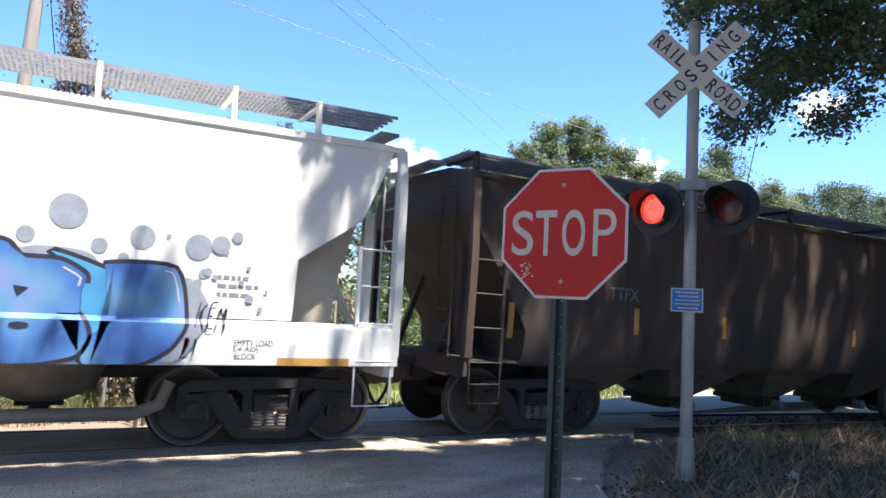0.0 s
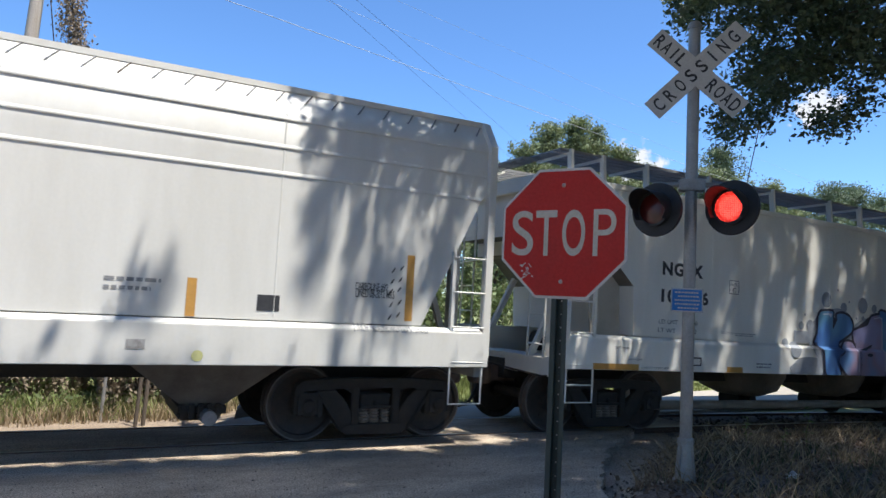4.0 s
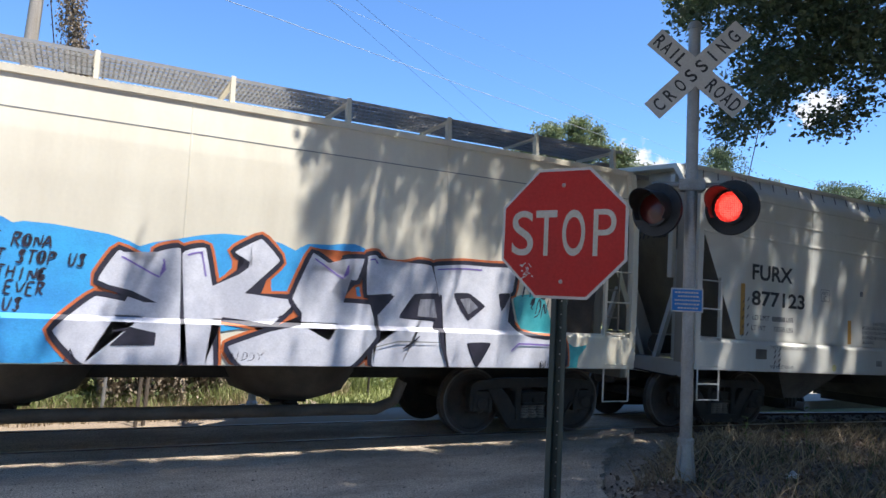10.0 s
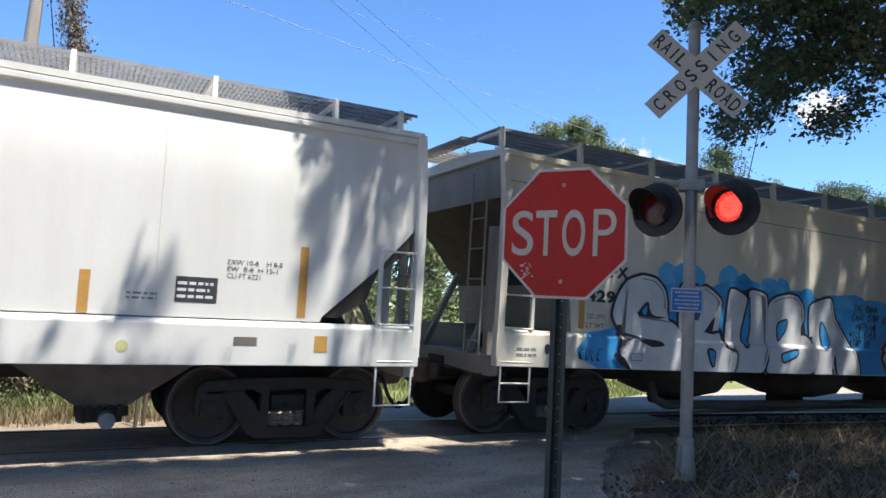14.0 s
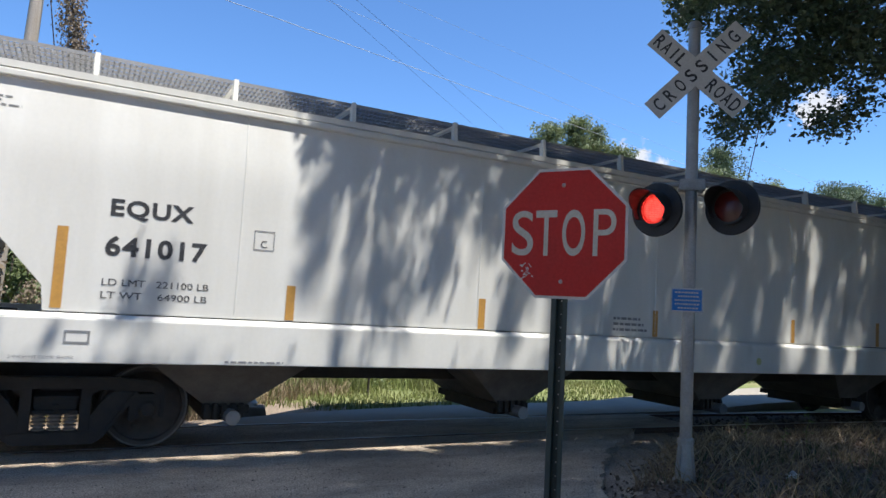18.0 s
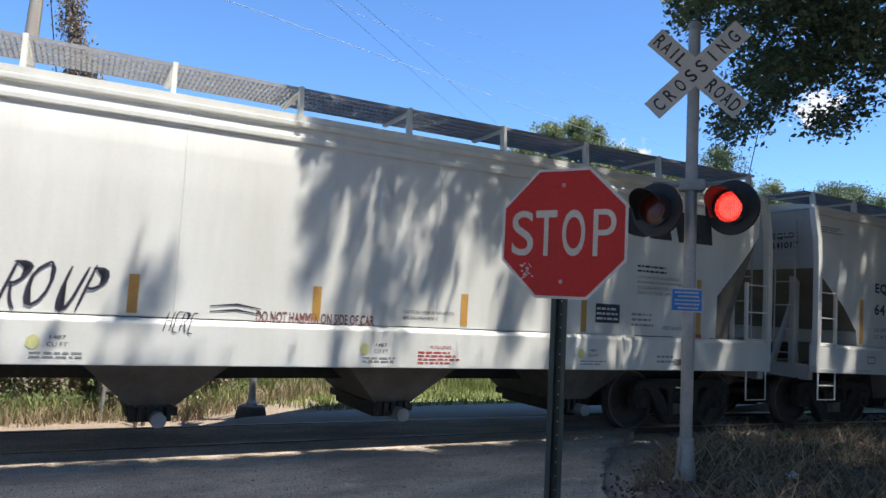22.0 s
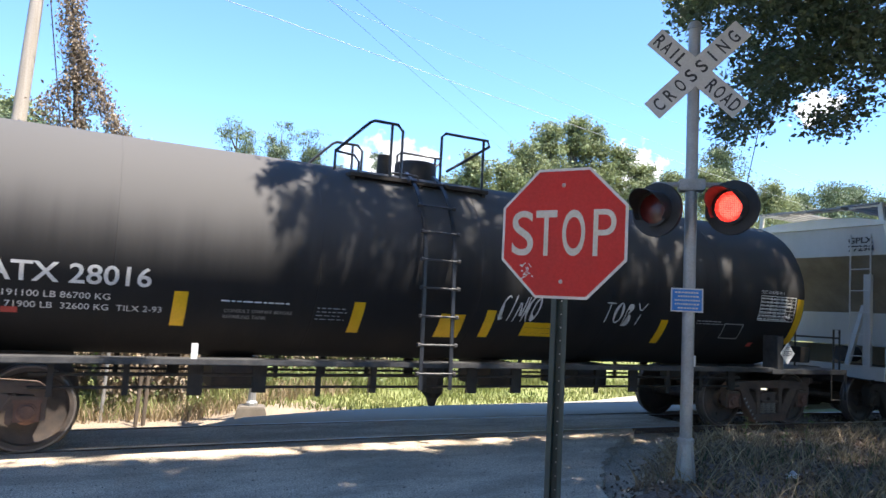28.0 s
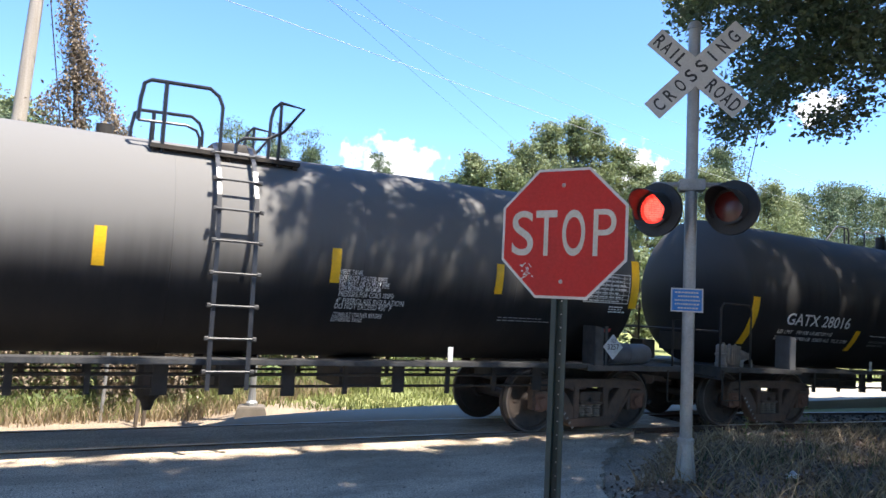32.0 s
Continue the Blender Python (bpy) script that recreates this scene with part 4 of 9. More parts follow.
    spray(car, [(1.73, 1.75), (1.86, 1.73), (1.77, 1.64)], TAG_BLACK, side, 0.034, "spray_paint_line")
    for u in (1.04, 1.81):
        spray(car, [(u + 0.085 * math.cos(a), 1.375 + 0.03 * math.sin(a)) for a in (2 * math.pi * j / 16 for j in range(16))], TAG_BLACK, side, 0.034, "spray_paint_line")
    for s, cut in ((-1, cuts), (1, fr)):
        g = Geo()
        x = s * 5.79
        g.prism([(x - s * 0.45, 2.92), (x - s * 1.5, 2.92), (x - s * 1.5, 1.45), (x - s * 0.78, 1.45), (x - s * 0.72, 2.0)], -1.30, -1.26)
        part("inner_end_panel", g, TAN_PANEL, car, "inner end panel, tan to imitate shade")
    stencil(car, "KEM", (3.40, 1.38, 3.72, 1.66), TAG_BLACK, side, -0.01, 0.020, "spray_paint_tag", lean=0.2)
    stencil(car, "21", (3.26, 1.08, 3.46, 1.29), TAG_BLACK, side, -0.01, 0.020, "spray_paint_tag", lean=0.2)
    return car, c


def flat_hopper():
    c = -17.63
    cuts = [(0.02, 4.02), (0.06, 3.35), (0.20, 3.12), (0.97, 1.5)]
    car, side = hopper("covered_hopper_car", "pale grey flat-sided covered hopper car with ribbed roof edge", c, 8.43, 7.14, PALE_PAINT,
                       [(1.5, 1.60), (3.86, 1.60), (4.20, 1.36)], cuts, cuts, [(-5.05, 0.95), (-1.68, 0.95), (1.68, 0.95), (5.05, 0.95)], [],
                       walk_z=None, roof_top=4.3, grooves=(3.47, 3.16, 3.80), chute_top=1.35, ladder_top=2.45, platform_material=SHADED_GREY_END, end_ladders=(1.05,))
    for s in (-1, 1):
        for k in range(50):
            g = Geo()
            x = -8.2 + 0.334 * k
            g.add([(x, s * 1.50, 4.02), (x + 0.012, s * 1.512, 4.02), (x + 0.024, s * 1.50, 4.02), (x + 0.13, s * 1.37, 4.19), (x + 0.142, s * 1.385, 4.19), (x + 0.154, s * 1.37, 4.19)],
                  [(0, 1, 4, 3), (1, 2, 5, 4)])
            part("roof_rib", g, INK_FAINT if k % 6 else SOOT, car)
    for s in (-1, 1):
        if s < 0:
            # roof overhang, corner plates, inner posts and the ribs under the slope
            g = Geo()
            g.long_prism([(-1.62, 3.84), (-1.38, 4.21), (0.0, 4.33), (1.38, 4.21), (1.62, 3.84), (1.54, 3.84), (1.32, 4.14), (0.0, 4.25), (-1.32, 4.14), (-1.54, 3.84)], *sorted((s * 8.415, s * 8.66)))
            part("roof_overhang", g, PALE_PAINT, car)
            for y in (-1, 1):
                g = Geo()
                g.box(*sorted((s * 8.50, s * 8.64)), *sorted((y * 1.44, y * 1.60)), 1.10, 4.0)
                # The dark plate colour stands in for shade on this corner.
                part("corner_plate", g, GRIMY_SHADED_END, car, "grey corner plate, darkened to imitate shade", bevel=0.006)
                g = Geo()
                g.box(*sorted((s * 8.435, s * 8.50)), *sorted((y * 1.56, y * 1.625)), 2.55, 3.95)
                part("rust_strip", g, GUSSET, car, "dark rusty corner seam", bevel=0.006)
                g = Geo()
                g.box(*sorted((s * 8.54, s * 8.62)), *sorted((y * 1.22, y * 1.32)), 2.40, 4.05)
                part("end_post", g, PALE_PAINT, car, bevel=0.006)
            g = Geo()
            g.prism([(s * 8.53, 3.15), (s * 7.63, 1.10), (s * 7.1, 1.10), (s * 8.0, 3.15)], 0.27, 0.30)
            rib = part("slope_rib", g, SHADED_GREY_END, car, "grey web plate under the slope")
            g = Geo()
            g.beam((s * 8.54, 0.285, 3.15), (s * 7.64, 0.285, 1.10), 0.12, 0.02)
            part("rib_flange", g, PALE_PAINT, rib)
        g = Geo()
        x0, x1 = sorted((s * 8.40, s * (8.84 if s < 0 else 8.64)))
        for k in range(6):
            x = x0 + (x1 - x0) * k / 5
            g.box(x - 0.008, x + 0.008, -0.5, 0.5, 4.10, 4.15)
        for y in (-0.5, 0.0, 0.5):
            g.box(x0, x1, y - 0.012, y + 0.012, 4.08, 4.15)
        tagged(part("end_walkway", g, GRATING, car), kind="stuff")
    for x in (-0.92, 0.64):
        g = Geo()
        g.prism([(x - 0.05, 3.97), (x + 0.05, 3.97), (x + 0.05, 4.24), (x - 0.05, 4.24)], -1.54, -1.36)
        part("hatch_bracket", g, PALE_PAINT, car, bevel=0.008)
    for words, z in (("FURX", 3.30), ("877123", 3.08)):
        end_letters(car, words, (-0.95, z, -0.25, z + 0.15), -8.43 + 0.05)
    stencil(car, "FURX", (-24.75 - c, 2.48, -23.75 - c, 2.74), INK, side, 0.024)
    stencil(car, "877123", (-24.75 - c, 2.06, -23.43 - c, 2.31), INK, side, 0.024)
    stencil(car, "LD LMT            LBS", (-24.72 - c, 1.83, -23.72 - c, 1.91), INK, side)
    panel(car, (-24.25 - c, 1.825, -23.92 - c, 1.905), INK_FAINT, side)
    stencil(car, "LT WT      73500 LBS", (-24.74 - c, 1.66, -23.72 - c, 1.74), INK, side)
    panel(car, (-23.0 - c, 2.24, -22.76 - c, 2.45), INK_FAINT, side, rim=0.010)
    stencil(car, "C", (-22.92 - c, 2.26, -22.85 - c, 2.34), INK, side)
    stencil(car, "PLATE", (-22.965 - c, 2.37, -22.80 - c, 2.415), INK, side)
    for k, (words, w) in enumerate((("CAUTION:", 0.38), ("AT LEAST ONE ROOF HATCH", 0.86), ("IN EACH COMPARTMENT MUST", 0.94), ("BE OPENED BEFORE AND DURING", 1.02), ("UNLOADING.", 0.36))):
        x = -21.50 if k == 0 else -21.82
        stencil(car, words, (x - c, 1.895 - 0.085 * k, x + w - c, 1.955 - 0.085 * k), INK, side)
    stripes(car, side, c, [(-24.96, 1.57, 2.40), (-22.19, 1.53, 1.95), (-19.93, 1.51, 1.93), (-17.50, 1.51, 1.92), (-15.16, 1.51, 1.92), (-12.9, 1.51, 1.92), (-10.35, 1.55, 2.36)])
    scrawl(car, "FIVE BLOX BLOX", (-19.62 - c, 1.64, -17.88 - c, 1.97), TAG_NAVY, side, 0.006, 0.12, 0.11)
    panel(car, (-24.70 - c, 1.20, -24.44 - c, 1.36), SOOT, side, "jacking_pad")
    stencil(car, "NO VENT VALVE", (-24.35 - c, 1.06, -23.78 - c, 1.11), INK, side)
    stencil(car, "2 INCH TREADGUARD COMP SHOES", (-24.35 - c, 1.375, -23.4 - c, 1.43), INK_FAINT, side)
    for u in (-22.7, -19.42, -16.1, -12.8):
        spray(car, [(u - c + 0.06 * math.cos(a), 1.10 + 0.06 * math.sin(a)) for a in (2 * math.pi * j / 16 for j in range(16))], PALE_DOT, side, 0.004, "inspection_dot")
    for u, z in ((-20.85, 2.33), (-21.9, 2.4), (-17.9, 2.2)):
        panel(car, (u - c, z, u + 0.09 - c, z + 0.09), INK_FAINT, side, "repair_patch")
    for u in (-21.5, -19.52, -15.8, -13.5):
        panel(car, (u - c, 1.16, u + 0.18 - c, 1.26), GREY_CHALK, side, "repair_patch")
    panel(car, (-17.85 - c, 1.53, -17.62 - c, 1.65), INK, side, "stencil_panel")
    panel(car, (-12.2 - c, 1.60, -11.95 - c, 1.78), INK, side, "stencil_panel")
    stencil(car, "CARBOLINE #92", (6.57, 1.89, 6.99, 1.99), INK, side, 0.01)
    stencil(car, "LINED 08-2012 MRS", (6.58, 1.81, 7.08, 1.91), INK, side, 0.01)
    stencil(car, "2 INCH TREADGUARD COMP. SHOES", (6.56, 1.41, 7.53, 1.51), INK_FAINT, side)
    for u, z in ((7.16, 2.19), (7.15, 2.05), (7.14, 1.93), (7.15, 1.77), (7.14, 1.62), (-7.20, 2.15), (-7.20, 2.02), (-7.21, 1.88), (-7.20, 1.74), (-7.21, 1.60), (-6.50, 1.36), (-6.51, 1.28), (-6.50, 1.19), (-6.51, 1.11)):
        for d in (0.0, -0.11):
            stroke(car, [(u + d - 0.02, z - 0.03 - 0.3 * abs(d)), (u + d, z - 0.3 * abs(d)), (u + d + 0.025, z + 0.035 - 0.3 * abs(d))], side, INK, 0.006, 0.022)
    bars(car, (-13.75 - c, 1.74, -13.15 - c, 1.92), 2, INK_FAINT, side, 19)
    return car, c


def cream_hopper():
    c = -35.08
    cuts = [(0.08, 3.85), (0.10, 3.26), (0.60, 2.82), (1.18, 2.14), (1.24, 1.5)]
    car, side = hopper("covered_hopper_car", "cream covered hopper car with large silver spray-painted letters over sky blue", c, 7.86, 6.54, CREAM_PAINT,
                       CURVED + [(3.85, 1.50)], cuts, cuts, [(-3.2, 0.9), (0.0, 0.9), (3.2, 0.9)], [-7.75, -6.4, -5.0, -3.6, -2.2, -0.8, 0.6, 2.0, 3.4, 4.8, 6.2, 7.6],
                       walk_z=4.25, roof_top=4.0, slope_material=GUSSET, roof_ribs=True, round_tubs=True, tube_pipe=True, platform_material=GRIMY_SHADED_END, tub_material=TUB_DIRT_SHADED)
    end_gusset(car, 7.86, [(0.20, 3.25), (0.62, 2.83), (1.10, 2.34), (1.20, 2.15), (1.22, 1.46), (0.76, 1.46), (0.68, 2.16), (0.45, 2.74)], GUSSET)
    y_fold, _ = side
    for z in (3.48,):
        g = Geo()
        g.box(-7.74, 7.74, y_fold(z) - 0.004, y_fold(z) + 0.01, z - 0.006, z + 0.006)
        part("side_seam", g, INK_FAINT, car, "thin dark horizontal seam")
    stencil(car, "SHPX", (-41.38 - c, 2.30, -40.70 - c, 2.475), INK, side, 0.046, spacing=1.1)
    stencil(car, "42992", (-41.46 - c, 1.93, -40.58 - c, 2.11), INK, side, 0.046, spacing=1.1)
    stencil(car, "LD LMT", (-41.42 - c, 1.70, -41.1 - c, 1.765), INK, side)
    stencil(car, "LT WT", (-41.44 - c, 1.57, -41.12 - c, 1.635), INK, side)
    stripes(car, side, c, [(-41.53, 1.55, 2.36)])
    bars(car, (-42.62 - c, 1.13, -42.28 - c, 1.28), 2, INK_FAINT, side, 5)
    spray(car, blob(random.Random(2), -42.13 - c, 1.25, 0.045, 0.07, 14, 0.02), TAG_BLACK, side, 0.004, "lift_hole")
    rng = random.Random(11)
    # sky-blue fill behind the letters
    k = 0
    for u, z, rx, rz in ((-40.9, 1.28, 0.72, 0.30), (-39.6, 1.75, 0.95, 0.62), (-38.3, 1.80, 1.2, 0.66), (-37.0, 1.85, 1.2, 0.55), (-35.7, 1.8, 1.1, 0.64),
                         (-34.6, 1.72, 1.2, 0.64), (-33.0, 1.9, 1.1, 0.52), (-31.8, 2.02, 0.7, 0.42), (-35.0, 1.3, 1.0, 0.32), (-36.9, 1.3, 1.0, 0.32)):
        spray(car, [(px, max(1.012, pz)) for px, pz in blob(rng, u - c, z, rx, rz, 30, 0.05)], TAG_SKY, side, 0.0035 + 0.0007 * k)
        k += 1
    for j, (u, z, r) in enumerate(((-4.84, 2.40, 0.22), (-4.57, 2.46, 0.17), (-4.27, 2.40, 0.22), (-3.53, 2.46, 0.23), (-3.2, 2.36, 0.22), (-2.57, 2.34, 0.24), (-2.25, 2.40, 0.18), (-1.63, 2.22, 0.24), (-0.62, 2.06, 0.34), (-0.1, 2.0, 0.3), (0.4, 2.05, 0.26))):
        spray(car, blob(rng, u, z, r, r, 24, 0.06), TAG_SKY if j % 3 == 1 else TAG_CYAN, side, 0.0033 + 0.0004 * j)
    for pts in ([(5.76, 1.91), (6.03, 1.98), (6.26, 1.93), (6.37, 1.66), (6.53, 1.44), (6.32, 1.36), (6.06, 1.38), (5.88, 1.50)],
                [(6.44, 1.47), (6.73, 1.30), (6.96, 1.32), (6.82, 1.15), (6.79, 1.01), (6.62, 1.01), (6.63, 1.29), (6.32, 1.34)]):
        spray(car, [(p.x, max(1.012, p.y)) for p in rounded(pts)], TAG_TEAL, side, 0.0035 + 0.0007 * k)
        k += 1
    for words, u, z in (("THE RONA", -35.42, 2.12), ("CANT STOP US", -35.46, 1.96), ("NOTHING", -35.36, 1.80), ("WILL EVER", -35.54, 1.66), ("STOP US", -35.54, 1.50)):
        scrawl(car, words, (u - c, z, u + 0.088 * len(words) - c, z + 0.13), TAG_BLACK, side, 0.013, 0.15, 0.15)
    piece(car, [(-1.54, 2.16), (-1.0, 2.32), (-0.88, 2.0), (-0.64, 1.72), (-0.38, 1.44), (-0.28, 1.22), (-0.26, 1.01), (-0.84, 1.01), (-0.93, 1.33), (-1.11, 1.27), (-1.0, 1.03), (-1.10, 1.01), (-1.47, 1.01),
                (-1.49, 1.11), (-1.42, 1.29), (-1.47, 1.53), (-1.55, 1.64)], side, TAG_CHROME, TAG_BLACK, 0.014, shine=(1.0, 6.0), shine_ink=INK_FAINT)
    piece(car, [(-3.5, 2.31), (-3.11, 2.17), (-3.26, 1.64), (-3.23, 1.40), (-3.12, 1.40), (-3.05, 1.72), (-3.07, 2.29), (-2.88, 2.32), (-2.66, 2.25), (-2.62, 1.82), (-2.64, 1.37), (-2.73, 1.09), (-2.85, 1.01),
                (-3.49, 1.01), (-3.36, 1.24), (-3.60, 1.41), (-3.59, 1.79)], side, TAG_CHROME, TAG_BLACK, 0.016, shine=(7.0, 11.0), shine_ink=INK_FAINT)
    piece(car, [(-2.61, 2.10), (-2.42, 2.25), (-2.10, 2.32), (-1.88, 2.29), (-1.74, 2.14), (-1.72, 1.90), (-1.89, 1.66), (-1.66, 1.64), (-1.46, 1.50), (-1.42, 1.29), (-1.50, 1.08), (-1.66, 1.01), (-2.65, 1.01),
                (-2.64, 1.23), (-2.61, 1.65)], side, TAG_CHROME, TAG_BLACK, 0.018, shine=(0.6, 5.4), shine_ink=INK_FAINT)
    piece(car, [(-4.58, 2.29), (-4.21, 2.28), (-4.22, 1.95), (-4.09, 2.32), (-3.70, 2.09), (-3.98, 1.66), (-3.72, 1.63), (-3.65, 1.39), (-3.38, 1.28), (-3.50, 1.01), (-4.41, 1.01), (-4.44, 1.36), (-4.61, 1.68)],
          side, TAG_CHROME, TAG_BLACK, 0.020, shine=(2.8, 4.6), shine_ink=INK_FAINT)
    piece(car, [(-5.78, 2.13), (-5.64, 2.29), (-5.37, 2.38), (-5.10, 2.35), (-4.92, 2.20), (-4.86, 1.98), (-4.89, 1.78), (-4.69, 1.69), (-4.49, 1.52), (-4.41, 1.27), (-4.48, 1.05), (-4.63, 1.01), (-5.56, 1.01), (-5.80, 1.29),
                (-5.60, 1.45), (-5.80, 1.60), (-5.90, 1.76), (-5.87, 1.94)], side, TAG_CHROME, TAG_BLACK, 0.022, shine=(2.0, 5.6), shine_ink=INK_FAINT)
    spray(car, [(p.x, p.y) for p in rounded([(-5.44, 1.82), (-5.34, 1.95), (-5.24, 2.0), (-5.20, 1.86), (-5.10, 1.80), (-4.88, 1.79), (-5.05, 1.76), (-5.38, 1.78)])], TAG_BLACK, side, 0.030, "spray_paint_line")
    spray(car, [(p.x, p.y) for p in rounded([(-5.84, 1.57), (-5.55, 1.51), (-5.30, 1.46), (-5.03, 1.43), (-4.95, 1.37), (-5.18, 1.34), (-5.38, 1.40), (-5.50, 1.46), (-5.64, 1.42)])], TAG_BLACK, side, 0.030, "spray_paint_line")
    for hole in ([(-2.38, 1.80), (-2.16, 1.88), (-2.19, 1.73), (-2.36, 1.55)], [(-2.32, 1.32), (-1.95, 1.39), (-1.97, 1.31), (-2.28, 1.20)], [(-1.24, 1.89), (-1.02, 1.55), (-1.20, 1.46), (-1.28, 1.72)]):
        piece(car, hole, side, TAG_SKY, TAG_BLACK, 0.027, 0.03)
    for hole in ([(-4.20, 2.20), (-4.25, 1.76), (-4.15, 2.08)], [(-3.10, 2.14), (-3.24, 1.64), (-3.21, 1.44), (-3.14, 1.44), (-3.07, 1.72), (-3.09, 2.20)], [(-4.03, 1.33), (-3.97, 1.16), (-3.92, 1.10), (-3.90, 1.30)]):
        piece(car, hole, side, TAG_SKY, TAG_BLACK, 0.027, 0.035)
    stroke(car, [(-5.46, 1.84), (-5.41, 1.77), (-5.06, 1.745), (-4.80, 1.72)], side, INK_FAINT, 0.034, 0.03)
    stroke(car, [(-5.90, 1.22), (-5.74, 1.12), (-5.62, 1.01)], side, TAG_BLACK, 0.033, 0.12)
    stroke(car, [(-3.86, 1.84), (-4.06, 1.60), (-3.90, 1.60), (-3.74, 1.63), (-3.68, 1.50), (-3.64, 1.38)], side, TAG_BLACK, 0.033, 0.05)
    piece(car, [(-5.36, 1.86), (-5.27, 1.94), (-5.27, 1.84), (-5.31, 1.80)], side, TAG_SKY, TAG_BLACK, 0.029, 0.02)
    panel(car, (-5.60, 1.13, -5.38, 1.24), INK_FAINT, side, "stencil_frame", 0.031, rim=0.012)
    for pts in ([(0.96, 2.16), (1.36, 1.96), (1.33, 2.17), (1.55, 2.22), (1.60, 1.39), (1.60, 1.01), (0.72, 1.01), (0.43, 1.33), (0.78, 1.68), (1.33, 1.59), (1.34, 1.67), (0.79, 1.84)],
                [(1.57, 2.17), (1.80, 2.25), (1.92, 1.80), (2.31, 2.11), (2.11, 2.23), (2.39, 2.40), (2.61, 2.17), (2.21, 1.74), (2.74, 1.75), (2.78, 1.67), (2.56, 1.46), (1.92, 1.53), (1.96, 1.01), (1.70, 1.01)]):
        spray(car, [(p.x, max(1.006, p.y)) for p in swollen(rounded(pts, 5, 0.12), 0.085)], TAG_ORANGE, side, 0.012, "spray_paint_outline")
        piece(car, pts, side, TAG_SILVER, TAG_BLACK, 0.016, 0.055, shine=(0.2, 1.9), shine_ink=TAG_PURPLE, soft=0.12)
    stroke(car, [(0.80, 1.80), (1.10, 1.72), (1.36, 1.62)], side, TAG_BLACK, 0.024, 0.07)
    stroke(car, [(0.96, 1.34), (1.12, 1.37), (1.36, 1.32), (1.36, 1.22), (0.95, 1.20)], side, TAG_BLACK, 0.024, 0.03)
    stroke(car, [(0.55, 1.02), (0.60, 1.15), (0.66, 1.02)], side, TAG_BLACK, 0.024, 0.025)
    for ink_lift, pts in ((0.0, [(3.66, 2.30), (3.77, 2.33), (3.87, 2.22), (4.01, 2.21), (4.17, 2.22), (4.35, 2.27), (4.52, 2.25), (4.63, 1.91), (4.30, 1.89), (4.05, 1.59), (4.59, 1.57), (4.69, 1.41), (4.77, 1.01), (3.78, 1.01), (3.78, 1.24), (4.08, 1.45), (3.77, 1.48), (3.77, 1.57), (4.04, 1.88), (3.68, 1.85)]),
                          (0.003, [(4.55, 2.25), (4.98, 2.30), (5.39, 2.30), (5.77, 2.31), (5.73, 1.99), (5.51, 1.96), (5.58, 1.69), (5.86, 1.45), (6.06, 1.39), (6.55, 1.36), (6.56, 1.01), (4.80, 1.01), (4.72, 1.41), (4.65, 1.85)]),
                          (0.006, [(2.99, 2.29), (3.37, 2.07), (3.38, 2.25), (3.62, 2.27), (3.54, 2.01), (3.33, 2.02), (3.19, 1.75), (3.75, 1.73), (3.80, 1.35), (3.50, 1.01), (2.26, 1.01), (2.10, 1.21), (2.54, 1.38), (2.90, 1.46), (3.22, 1.30), (3.34, 1.53), (2.98, 1.52), (2.78, 1.76)])):
        spray(car, [(p.x, max(1.006, p.y)) for p in swollen(rounded(pts, 5, 0.10), 0.085)], TAG_ORANGE, side, 0.012, "spray_paint_outline")
        piece(car, pts, side, TAG_SILVER, TAG_BLACK, 0.016 + ink_lift, 0.055, shine=(0.2, 1.9), shine_ink=TAG_PURPLE, soft=0.10)
    for pts in ([(4.31, 1.88), (4.63, 1.90), (4.71, 1.49), (4.58, 1.47), (4.60, 1.58), (4.12, 1.60)],
                [(4.86, 1.92), (5.07, 1.93), (5.31, 1.78), (5.07, 1.59), (4.94, 1.74)],
                [(5.05, 1.30), (5.38, 1.31), (5.19, 1.01)],
                [(5.53, 1.95), (5.69, 1.96), (5.57, 1.73)],
                [(3.78, 1.58), (4.02, 1.85), (3.70, 1.83)]):
        piece(car, pts, side, TAG_BLACK, TAG_BLACK, 0.026, 0.012, soft=0.08)
    for pts in ([(4.38, 1.83), (4.57, 1.84), (4.62, 1.61), (4.35, 1.62)],
                [(4.94, 1.86), (5.07, 1.88), (5.21, 1.77), (5.07, 1.67)]):
        spray(car, pts, TAG_HATCH, side, 0.034, "spray_paint_shading")
    stroke(car, [(4.66, 1.90), (4.66, 1.49), (4.69, 1.27), (4.78, 1.01)], side, TAG_BLACK, 0.035, 0.06)
    stroke(car, [(4.15, 1.22), (4.29, 1.31), (4.37, 1.38)], side, TAG_BLACK, 0.035, 0.03)
    stroke(car, [(5.70, 1.22), (5.81, 1.32), (6.45, 1.31), (6.52, 1.01)], side, TAG_PURPLE, 0.035, 0.025)
    stroke(car, [(3.81, 1.24), (4.09, 1.31), (4.66, 1.31)], side, INK_FAINT, 0.035, 0.02)
    stencil(car, "MIL", (5.90, 1.92, 6.31, 2.39), TAG_BLACK, side, 0.0, 0.012, "spray_paint_tag", lean=0.2)
    stencil(car, "BDN", (5.99, 1.67, 6.30, 1.93), TAG_BLACK, side, 0.0, 0.012, "spray_paint_tag", lean=0.2)
    panel(car, (6.14, 2.08, 6.21, 2.38), TAPE, side, "reflective_stripe", 0.005, "faded yellow reflective stripe")
    stencil(car, "ODIN.", (6.15, 1.01, 6.41, 1.11), TAG_BLACK, side, 0.0, 0.036, "spray_paint_tag", lean=0.2)
